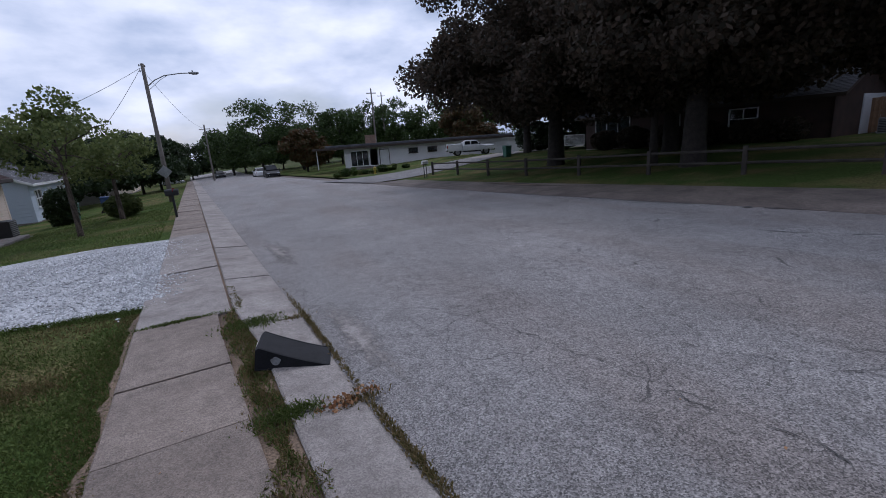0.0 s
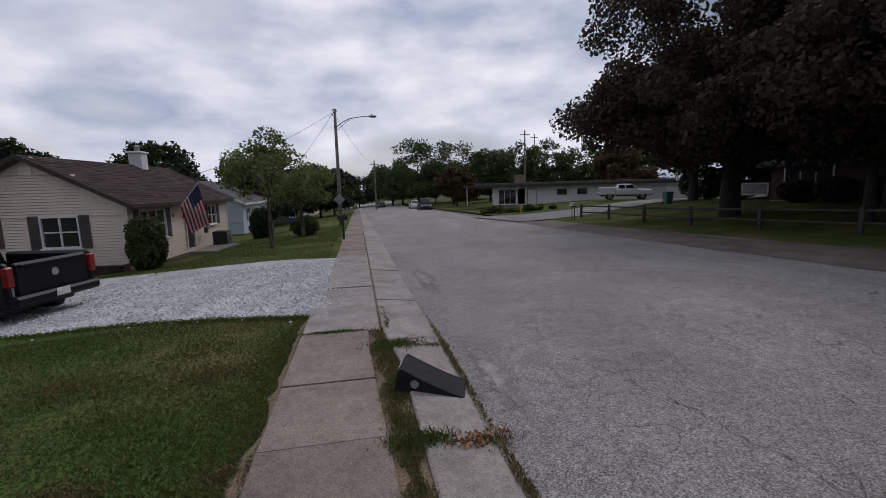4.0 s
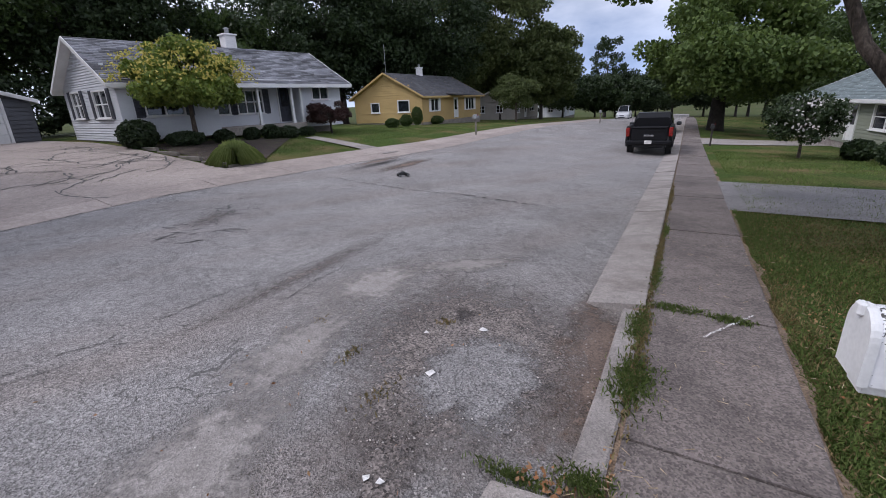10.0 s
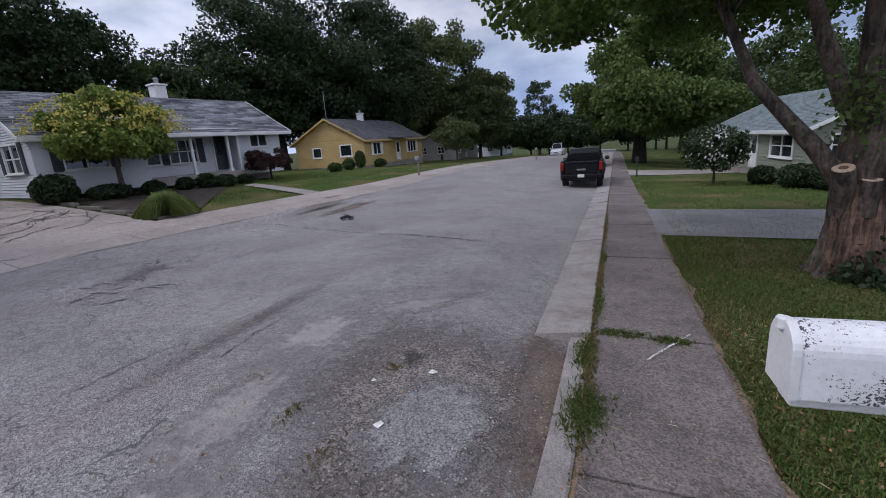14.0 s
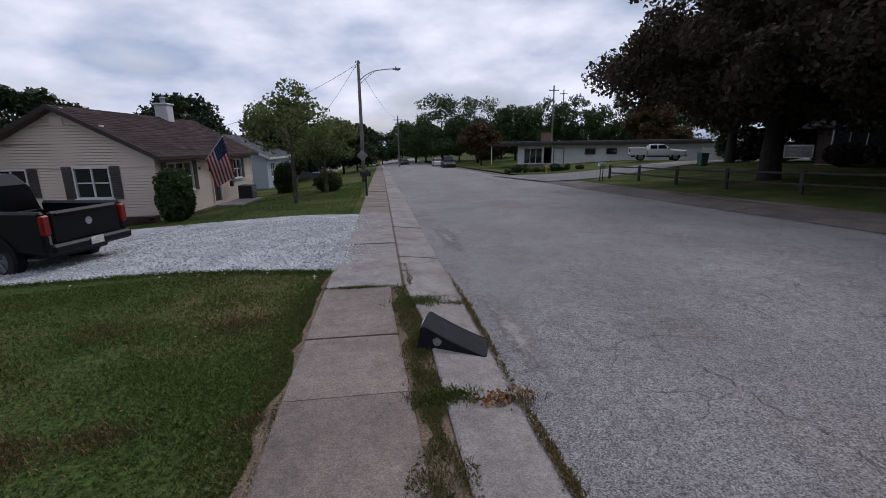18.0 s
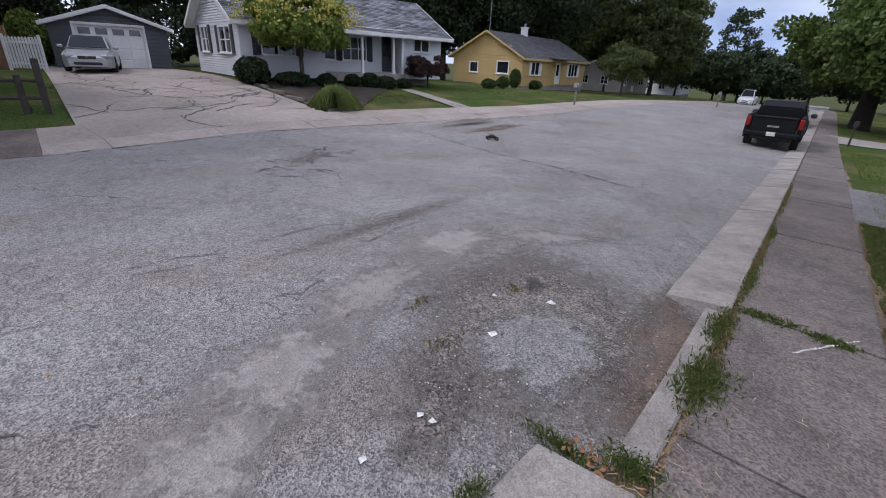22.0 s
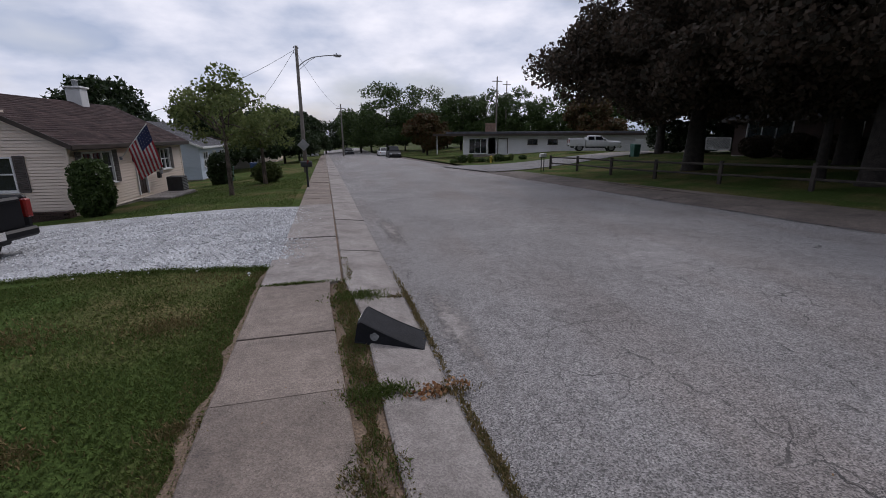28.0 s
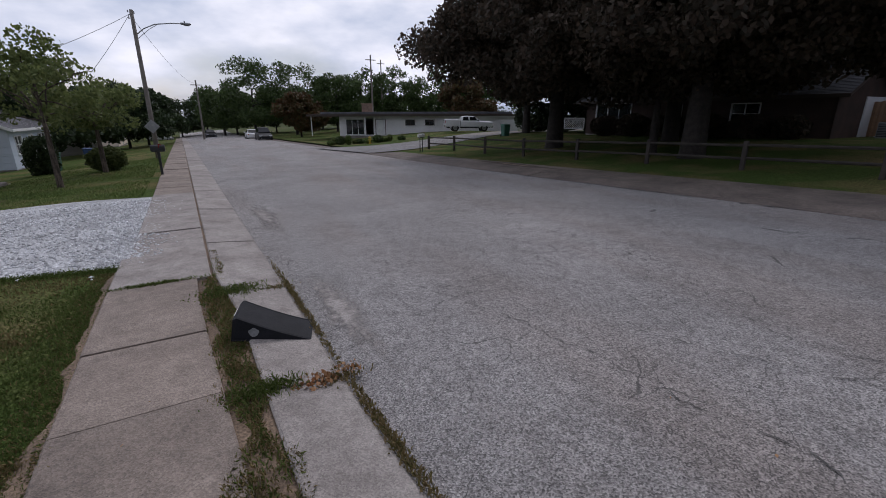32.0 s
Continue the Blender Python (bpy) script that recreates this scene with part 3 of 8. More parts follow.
def road_sheet():
    g, cols = Geo(), 24
    for s in S_ROAD:
        for j in range(cols + 1):
            d = -0.9 + (road_w(s) + 1.2) * j / cols
            p = at(s, d)
            c = 0.05 * (1 - ((d - 4.7) / 4.7) ** 2) if 0 < d < 9.4 else -0.03 if d < 0 else 0.0
            dip = noise.noise((p.x * 0.5, p.y * 0.5, 3)) * 0.012
            g.v.append((p.x, p.y, p.z + c + dip - 0.012))
    k = cols + 1
    g.f = [(i * k + j, (i + 1) * k + j, (i + 1) * k + j + 1, i * k + j + 1) for i in range(len(S_ROAD) - 1) for j in range(cols)]
    g.m = [0] * len(g.f)
    solid("road", g, ASPHALT, "worn grey chip-sealed asphalt street with cracks", "road", "structure", smooth=True)


road_sheet()


def walk_in(s):
    """Offset of the south walk's road-side edge."""
    if s > 5.32:
        return -0.66
    if s > -1.5:
        return -0.53 - 0.27 * min((s + 1.5) / 6, 1)
    return -0.53


def walk_out(s):
    """Offset of its lawn-side edge."""
    if s > 6.6:
        return -1.52
    return -1.46 - 0.14 * min(max((s + 1.5) / 4, 0), 1)


def lawn_rise(far, meets_walk=False):
    def rise(s, d):
        e = abs(d) > far or meets_walk and d < road_w(s) + (1.85 if s > -5 else 1.35)
        p = at(s, d)
        return -0.3 if e else 0.035 + 0.018 * noise.noise((p.x * 0.35, p.y * 0.35, 0))
    return rise


sheet("lawn_south", steps(-80, -14, 40) + steps(-13.4, 16, 110) + steps(17, 120, 60),
      [-18, -16.5, -14, -11, -9, -7, -5.5, -4.5, -3.8, -3.2, -2.7, -2.3, -2.0, -1.74, -1.3], lawn_rise(17), GRASS_SOIL,
      "patchy green lawn with dry spots beside the pavement", "lawn")
sheet("lawn_north", steps(-80, -14, 40) + steps(-13.4, 25.5, 110), [9.2, 9.4, 9.55, 9.7, 9.85, 10.0, 10.15, 10.3, 10.45, 10.6, 10.8, 11, 11.15, 11.3, 11.5, 12, 13, 14, 16, 18, 21, 24, 27, 28], lawn_rise(27.5, True), GRASS_SOIL,
      "green lawn behind the far pavement", "lawn")
sheet("lawn_north_mid", steps(25.5, 32, 22), [9.4, 10.2, 10.6, 11, 12, 14, 17, 20, 24, 27, 28], lawn_rise(27.5, True), GRASS_SOIL, "grass verge either side of the far driveway", "lawn")
sheet("lawn_north_west", steps(32, 110, 50), [9.9, 11, 12, 14, 17, 20, 24, 28, 29], lawn_rise(28.5), GRASS_SOIL, "green lawn of the white house", "lawn")

drape("gravel_drive", [(-1.3, 6.2), (-1.75, 12.4), (-13.5, 13.2), (-13.0, 7.0)], 24, 0.058, GRAVEL, "white limestone gravel driveway")
drape("concrete_drive", [(11.4, 2.2), (12.9, -3.3), (26.6, 1.2), (26.3, 6.0)], 30, 0.085, CONCRETE_N, "cracked buff concrete driveway in front of a garage")
drape("asphalt_drive_west", [(6.6, 25.5), (4.6, 33.0), (18.0, 36.0), (18.0, 31.0)], 16, 0.085, ASPHALT_DARK, "asphalt driveway beside the rail fence")
drape("concrete_drive_west", [(18.0, 31.0), (18.0, 36.0), (40, 42), (40, 37)], 12, 0.085, CONCRETE, "pale concrete drive behind the rail fence")
drape("asphalt_drive_east", [(2.88, -8.6), (4.28, -11.95), (-14.0, -19.5), (-14.0, -15.0)], 20, 0.064, ASPHALT_DARK, "worn asphalt driveway across the lawn")
drape("concrete_drive_east", [(9.75, -24.5), (11.5, -28.55), (-6.0, -38.0), (-6.0, -34.5)], 16, 0.068, CONCRETE, "pale concrete driveway across the lawn")
drape("garden_path", [(13.7, -8.45), (13.95, -9.25), (19.2, -8.4), (18.9, -7.75)], 16, 0.085, CONCRETE, "narrow concrete garden path")


def slab(name, s0, s1, f_in, f_out, top, base, material, parent, tilt=0.0, gap=0.005, camber=None):
    """One concrete slab between two offsets, with a cut edge."""
    g = Geo()
    n = max(2, int((s1 - s0) / 0.8) + 1)
    ss = steps(s0 + gap, s1 - gap, n)
    rows = []
    for s in ss:
        a, b = f_in(s), f_out(s)
        e = 0.015 if a > b else -0.015
        ds = [a, a - e, (a + b) / 2, b + e, b]
        zs = [top - 0.012, top, top, top, top - 0.012]
        if camber:
            zs = [camber(t) + z - top for t, z in zip((0, 0.04, 0.5, 0.96, 1), zs)]
        rows.append([at(s, d, z + tilt * (s - s0)) for d, z in zip(ds, zs)] + [at(s, b, base), at(s, a, base)])
    k = 7
    g.v = [tuple(p) for r in rows for p in r]
    for i in range(len(rows) - 1):
        for j in range(k):
            q = (j + 1) % k
            g.f.append((i * k + j, (i + 1) * k + j, (i + 1) * k + q, i * k + q))
    g.f.append(tuple(range(k)))
    g.f.append(tuple((len(rows) - 1) * k + j for j in range(k))[::-1])
    g.m = [0] * len(g.f)
    return part(name, g, material, parent)


def lawn_edge(name, ss, label):
    """A ragged strip of bare tan soil where the turf stops short of the pavement."""
    g = Geo()
    for s in ss:
        a = walk_out(s)
        w = 0.055 + 0.13 * noise.noise((s * 1.7, 3, 0)) + 0.05 * noise.noise((s * 5, 1, 0))
        g.v += [tuple(at(s, a + 0.04, 0.05)), tuple(at(s, a - w * 0.6, 0.062)), tuple(at(s, a - max(w, 0.02), 0.046))]
    g.f = [(3 * i + j, 3 * i + 3 + j, 3 * i + 4 + j, 3 * i + 1 + j) for i in range(len(ss) - 1) for j in range(2)]
    g.m = [0] * len(g.f)
    solid(name, g, DIRT, label, "soil", "structure", smooth=True)


lawn_edge("soil_edge_west", steps(-1.5, 6.3, 90), "bare tan soil along the pavement edge")
lawn_edge("soil_edge_east", steps(-16, -1.6, 120), "bare tan soil along the pavement edge")

# South gutter: a shallow rolled kerb of separate slabs.
sheet("verge_south", steps(-60, -10, 60) + steps(-9.6, 0, 50) + steps(0.2, 40, 120), [-0.9, -0.78, -0.6, -0.45, -0.3], lambda s, d: 0.046 if -0.8 < d < -0.35 else -0.06, DIRT, "bare soil strip between kerb and pavement", "verge")
rng = random.Random(4)
south_gutter = thing("gutter_south", Matrix(), "pale concrete gutter of separate slabs", "gutter", kind="structure")
south_walk = thing("pavement_south", Matrix(), "worn concrete pavement of separate slabs", "pavement", kind="structure")
north_gutter = thing("gutter_north", Matrix(), "buff concrete gutter along the far side", "gutter", kind="structure")
north_walk = thing("pavement_north", Matrix(), "buff concrete pavement along the far side", "pavement", kind="structure")
roll = lambda t: 0.012 + 0.075 * t * t * (3 - 2 * t)


def slabs():
    cuts = [-1.62, 0.6, 2.7, 4.7, 6.95] + [6.95 + 3.05 * i for i in range(1, 31)]
    for a, b in zip(cuts, cuts[1:]):
        slab("slab", a, b, lambda s: 0.0, lambda s: -0.5 - 0.13 * min(max((s - 4.3) / 0.8, 0), 1), 0, -0.12, CONCRETE, south_gutter, rng.uniform(-0.006, 0.006), 0.008, roll)
    cuts = [-3.95, -5.75, -8.2, -10.9] + [-10.9 - 3.05 * i for i in range(1, 26)]
    for a, b in zip(cuts[1:], cuts):
        slab("slab", a, b, lambda s: 0.0, lambda s: -0.5, 0, -0.12, CONCRETE, south_gutter, rng.uniform(-0.006, 0.006), 0.01, roll)
    slab("slab", -3.85, -1.75, lambda s: -0.33, lambda s: -0.5, 0.07, -0.1, CONCRETE, south_gutter)
    cuts = [-3.97, -2.88, -2.15, -0.9, 0.5, 1.75, 2.85, 3.85, 5.32, 6.6] + [6.6 + 1.52 * i for i in range(1, 60)]
    for a, b in zip(cuts, cuts[1:]):
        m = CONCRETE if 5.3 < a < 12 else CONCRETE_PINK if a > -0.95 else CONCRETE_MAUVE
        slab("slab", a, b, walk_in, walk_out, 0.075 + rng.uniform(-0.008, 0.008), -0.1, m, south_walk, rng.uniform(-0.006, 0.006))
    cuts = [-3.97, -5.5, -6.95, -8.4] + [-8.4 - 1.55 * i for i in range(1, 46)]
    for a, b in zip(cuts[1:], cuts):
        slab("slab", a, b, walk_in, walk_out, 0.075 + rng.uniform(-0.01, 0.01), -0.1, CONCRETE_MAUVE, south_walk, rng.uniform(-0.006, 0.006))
    for i in range(-26, 40):
        a, b = i * 2.2, (i + 1) * 2.2
        if 26 < a < 32:
            continue
        # slabs beside the maples take the colour darkened for dirt and canopy shade
        slab("slab", a, b, lambda s: road_w(s) - 0.05, lambda s: road_w(s) + 0.5, 0, -0.12, CONCRETE_DIRTY_SHADED if a > -0.1 else CONCRETE_N, north_gutter, rng.uniform(-0.008, 0.008) if a > -0.1 else 0, 0.01, roll)
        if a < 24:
            slab("slab", a, b, lambda s: road_w(s) + 0.5, lambda s: road_w(s) + (2.0 if s > -5 else 1.5), 0.09, -0.1, CONCRETE_DIRTY_SHADED if a > -0.1 else CONCRETE_N, north_walk)


slabs()

# ---- houses ----


def wall(parent, p0, p1, z0, z1, material, holes=(), gable=0.0, row=0.11, thick=0.14, name="wall", label=""):
    """A wall of lapped boards from p0 to p1, outer side to the right of that way; holes are (u0, u1, v0, v1); gable: the peak's rise."""
    p0, p1 = Vector((*p0, 0)), Vector((*p1, 0))
    L = (p1 - p0).length
    ux = (p1 - p0) / L
    out = Vector((ux.y, -ux.x, 0))
    g, z, edges = Geo(), z0, sorted({e for h in holes for e in h[2:]})
    top = z1 + gable
    while z < top - 0.01:
        nz = min(z + row, top)
        for e in edges:
            if z + 0.02 < e < nz - 0.02:
                nz = e
        if z < z1 < nz - 0.02:
            nz = z1
        mid = (z + nz) / 2
        slope = lambda q: 0.0 if q <= z1 + 0.001 else (q - z1) / max(gable, 0.01) * L / 2
        i0, i1 = slope(z), min(slope(nz), L / 2 - 0.001)
        us = [i0] + [u for u in sorted({e for h in holes for e in h[:2]}) if i0 + 0.01 < u < L - i0 - 0.01] + [L - i0]
        lip = 0.022 if row < 0.5 else 0.0
        for a, b in zip(us, us[1:]):
            if any(h[0] < (a + b) / 2 < h[1] and h[2] < mid < h[3] for h in holes):
                continue
            a1, b1 = (i1 if a == i0 else a), (L - i1 if b == L - i0 else b)
            a1, b1 = (a1, b1) if a1 < b1 else (min(a1, L / 2 - 0.001), max(b1, L / 2 + 0.001))
            lo, hi = [p0 + ux * a, p0 + ux * b], [p0 + ux * b1, p0 + ux * a1]
            cut = 0.017 if lip and nz - z > 0.05 else 0.0
            vs = [lo[0] + out * lip + Vector((0, 0, z)), lo[1] + out * lip + Vector((0, 0, z)), hi[0] + Vector((0, 0, nz - cut)), hi[1] + Vector((0, 0, nz - cut))]
            vs += [q - out * thick + Vector((0, 0, w)) for q, w in zip(lo + hi, (z, z, nz, nz))]
            g.add(vs, [(0, 1, 2, 3), (5, 4, 7, 6), (4, 5, 1, 0), (3, 2, 6, 7), (4, 0, 3, 7), (1, 5, 6, 2)])
            if cut:
                back = [hi[0] - out * 0.03, hi[1] - out * 0.03]
                g.add([vs[2], vs[3], back[1] + Vector((0, 0, nz - cut)), back[0] + Vector((0, 0, nz - cut)), back[0] + Vector((0, 0, nz)), back[1] + Vector((0, 0, nz))], [(0, 1, 2, 3), (3, 2, 5, 4)])
        z = nz
    ob = part(name, g, material, parent, label)
    bm = bmesh.new()
    bm.from_mesh(ob.data)
    bmesh.ops.remove_doubles(bm, verts=bm.verts, dist=0.0005)
    bm.to_mesh(ob.data)
    bm.free()
    return ob


def in_wall(p0, p1, u, v):
    """Pose at (u, v) of a wall: x along it, y inwards, z up."""
    p0, p1 = Vector((*p0, 0)), Vector((*p1, 0))
    ux = (p1 - p0).normalized()
    o = p0 + ux * u
    return Matrix.Translation((o.x, o.y, v)) @ Matrix.Rotation(math.atan2(ux.y, ux.x), 4, "Z")


def window(parent, p0, p1, hole, sashes=2, shutters=None, frame=WHITE, bar=0.06, rail=True, name="window"):
    """A framed window in a hole: frame, sill, panes, sash bars and shutters."""
    u0, u1, v0, v1 = hole
    w, h = u1 - u0, v1 - v0
    m = in_wall(p0, p1, (u0 + u1) / 2, v0)
    g = Geo()
    for x in (-w / 2 + bar / 2, w / 2 - bar / 2):
        g.box((x, 0.0, h / 2), (bar, 0.11, h), b=0.008)
    for z in (bar / 2, h - bar / 2):
        g.box((0, 0.0, z), (w - 2 * bar, 0.11, bar), b=0.008)
    win = part(name, g, frame, parent, m=m)
    part("sill", Geo().box((0, -0.05, -0.02), (w + 0.12, 0.12, 0.05), b=0.01), frame, win)
    for k in range(sashes):
        cx = -w / 2 + bar + (w - 2 * bar) * (k + 0.5) / sashes
        sw = (w - 2 * bar) / sashes
        part("pane", Geo().box((cx, 0.03, h / 2), (sw - 0.03, 0.012, h - 2 * bar)), GLASS, win)
        if k:
            part("mullion", Geo().box((cx - sw / 2, 0.01, h / 2), (0.06, 0.08, h - 2 * bar), b=0.006), frame, win)
        if rail:
            part("sash_rail", Geo().box((cx, 0.01, h / 2), (sw - 0.06, 0.05, 0.05), b=0.006), frame, win)
    for sg in (-1, 1) if shutters else ():
        g = Geo()
        g.box((sg * (w / 2 + 0.2), -0.04, h / 2), (0.36, 0.03, h + 0.06), b=0.006)
        n = int(h / 0.07)
        for i in range(n):
            g.box((sg * (w / 2 + 0.2), -0.06, 0.05 + (i + 0.5) * (h - 0.06) / n), (0.27, 0.02, 0.04), rx=30)
        part("shutter", g, shutters, win)
    return win


def door(parent, p0, p1, hole, material, light=True, name="door", frame=WHITE):
    u0, u1, v0, v1 = hole
    w, h = u1 - u0, v1 - v0
    m = in_wall(p0, p1, (u0 + u1) / 2, v0)
    g = Geo().box((0, 0.04, h / 2), (w - 0.12, 0.05, h - 0.06), b=0.005)
    for x in (-0.2, 0.2):
        for z, k in ((h * 0.25, h * 0.3), (h * 0.68, h * 0.38)):
            g.box((x * w, 0.01, z), (w * 0.26, 0.02, k), b=0.006)
    d = part(name, g, material, parent, m=m)
    g = Geo()
    for x in (-w / 2 + 0.03, w / 2 - 0.03):
        g.box((x, 0, h / 2), (0.08, 0.14, h), b=0.006)
    g.box((0, 0, h - 0.02), (w, 0.14, 0.08), b=0.006)
    part("door_frame", g, frame, d)
    if light:
        part("pane", Geo().box((0, -0.004, h * 0.66), (w * 0.5, 0.012, h * 0.5)), GLASS, d)
    part("handle", Geo().box((w * 0.36, -0.02, h * 0.48), (0.04, 0.07, 0.12), b=0.012), STEEL, d)
    return d


def roof(parent, x0, x1, y0, y1, z, rise, over, material, axis="x", trim=WHITE, hip=0.0, row=0.16, fascia=0.16, label=""):
    """A gable roof over the box; the ridge runs along axis; rows of shingles in separate tabs, fascia boards along the edges."""
    if axis == "y":
        fx = lambda u, v, w: (v, u, w)
        a0, a1, b0, b1 = y0, y1, x0, x1
    else:
        fx = lambda u, v, w: (u, v, w)
        a0, a1, b0, b1 = x0, x1, y0, y1
    half = (b1 - b0) / 2
    mid = (b0 + b1) / 2
    slope = rise / half
    A0, A1 = a0 - over, a1 + over
    rr = random.Random(int(abs(x0 * 13 + y1 * 7)) + 3)
    g = Geo()
    run = half + over
    n = max(6, int(math.hypot(run, run * slope) / row))
    for sg in (-1, 1):
        for i in range(n):
            v0, v1 = run * (1 - i / n), run * (1 - (i + 1.25) / n)
            v1 = max(v1, 0.0)
            zz0, zz1 = z + rise - v0 * slope, z + rise - v1 * slope
            i0, i1 = A0 + hip * (1 - v0 / run), A1 - hip * (1 - v0 / run)
            u = i0 - rr.random() * 0.5
            while u < i1:
                w = rr.choice((0.3, 0.45, 0.6, 0.9))
                p, q = max(u, i0), min(u + w, i1)
                u += w
                if q - p < 0.02:
                    continue
                t = 0.022 + rr.random() * 0.012
                vs = [fx(p, mid + sg * v0, zz0 + t), fx(q, mid + sg * v0, zz0 + t), fx(q, mid + sg * v1, zz1 + 0.006), fx(p, mid + sg * v1, zz1 + 0.006),
                      fx(p, mid + sg * v0, zz0 - 0.01), fx(q, mid + sg * v0, zz0 - 0.01)]
                g.add(vs, [(0, 1, 2, 3), (4, 5, 1, 0)])
    rf = part("roof", g, material, parent, label)
    g = Geo()
    for sg in (-1, 1):
        vs = []
        for u in (A0, A1):
            e = hip * (1 if u == A1 else -1)
            for dz in (-0.012, -0.16):
                vs.append(fx(u, mid + sg * run, z - over * slope + dz))
                vs.append(fx(u - e, mid, z + rise + dz))
        g.add(vs, [(0, 1, 5, 4), (2, 6, 7, 3), (0, 4, 6, 2), (0, 2, 3, 1), (4, 5, 7, 6)])
    part("roof_deck", g, trim, rf)
    for sg in (-1, 1):
        g = Geo().box(fx((A0 + A1) / 2, mid + sg * (run + 0.012), z - over * slope - fascia / 2 + 0.03),
                      fx(A1 - A0, 0.03, fascia), b=0.005)
        part("fascia", g, trim, rf)
        if hip <= 0:
            for u, k in ((A0, -1), (A1, 1)):
                g = Geo()
                ln = math.hypot(run, run * slope)
                an = math.degrees(math.atan(slope))
                c = fx(u + k * 0.015, mid + sg * run / 2, z + rise / 2 - over * slope / 2 - 0.06)
                if axis == "x":
                    g.box(c, (0.03, ln, fascia), rx=-sg * an, b=0.005)
                else:
                    g.box(c, (ln, 0.03, fascia), ry=sg * an, b=0.005)
                part("barge_board", g, trim, rf)
    return rf


def chimney(parent, x, y, z0, z1, w, material, cap=STEEL, flue=True):
    g = Geo().box((x, y, (z0 + z1) / 2), (w, w, z1 - z0), b=0.02)
    c = part("chimney", g, material, parent)
    part("cap", Geo().box((x, y, z1 + 0.04), (w + 0.14, w + 0.14, 0.09), b=0.02), material, c)
    if flue:
        part("flue", Geo().tube([(x, y, z1 + 0.08), (x, y, z1 + 0.35)], [0.12, 0.12], 12).tube([(x, y, z1 + 0.35), (x, y, z1 + 0.42)], [0.17, 0.06], 12), cap, c)
    return c


def footing(parent, x0, x1, y0, y1, down=0.9, t=0.2, top=0.0):
    """Foundation walls under the boards, reaching into the ground."""
    g = Geo()
    for c, s in (((x0 + x1) / 2, y0 + t / 2), (x1 - x0, t)), (((x0 + x1) / 2, y1 - t / 2), (x1 - x0, t)), ((x0 + t / 2, (y0 + y1) / 2), (t, y1 - y0 - 2 * t)), ((x1 - t / 2, (y0 + y1) / 2), (t, y1 - y0 - 2 * t)):
        g.box((*c, top - down / 2), (*s, down), b=0.01)
    part("foundation", g, CONCRETE, parent)


def floor_slab(parent, x0, x1, y0, y1, z):
    part("floor_slab", Geo().box(((x0 + x1) / 2, (y0 + y1) / 2, z), (x1 - x0 - 0.3, y1 - y0 - 0.3, 0.1)), WOOD_DARK, parent)


def standing(x, y, rz=0.0, up=0.0):
    x, y = K * x, K * y
    return pose(x, y, land(x, y) + up, 0, 0, rz)


def flag_house():
    """Cream gabled house; local x runs along the street side wall, which faces -y."""
    # front wall from the near corner along the street; local +x = along the street away from the camera
    H = thing("house", standing(-9.0, 14.9, 90 + 1.5, 0.05), "cream vinyl-sided bungalow with a brown shingle gable roof", "house")
    L, D, e = 9.9, 6.5, 2.65
    f0, f1 = (0, 0), (L, 0)
    holes = [(0.7, 2.75, 0.95, 2.2), (4.5, 5.42, 0.15, 2.2), (7.2, 8.3, 1.1, 2.15)]
    wall(H, f0, f1, 0, e, SIDING_TAN, holes)
    window(H, f0, f1, holes[0], 3, SHUTTER)
    door(H, f0, f1, holes[1], TRIM_BROWN)
    window(H, f0, f1, holes[2], 2, SHUTTER)
    g0, g1 = (0, D), (0, 0)
    hg = [(0.6, 1.8, 1.0, 2.05), (3.45, 4.8, 0.9, 2.1)]
    wall(H, g0, g1, 0, e, SIDING_TAN, hg, gable=1.7)
    window(H, g0, g1, hg[0], 2, SHUTTER)
    window(H, g0, g1, hg[1], 2, SHUTTER)
    wall(H, (L, 0), (L, D), 0, e, SIDING_TAN, gable=1.7)
    wall(H, (L, D), (0, D), 0, e, SIDING_TAN)
    footing(H, 0.02, L - 0.02, 0.02, D - 0.02, 1.3)
    floor_slab(H, 0, L, 0, D, 0.05)
    roof(H, 0, L, 0, D, e, 1.7, 0.38, SHINGLE_BROWN, "x", TRIM_BROWN)
    chimney(H, 7.1, 3.1, 3.6, 4.95, 0.62, WHITE)
    part("gable_vent", Geo().box((-0.03, D / 2, 3.8), (0.05, 0.45, 0.35), b=0.01), SIDING_TAN, H)
    for x, y in ((0, 0), (L, 0)):
        part("corner_board", Geo().box((x, y - 0.005, e / 2), (0.13, 0.06, e), b=0.01), SIDING_TAN, H)
    part("wall_lamp", Geo().box((4.4, -0.07, 1.75), (0.12, 0.12, 0.22), b=0.03), PLASTIC_BLK, H)
    return H




flag_house()


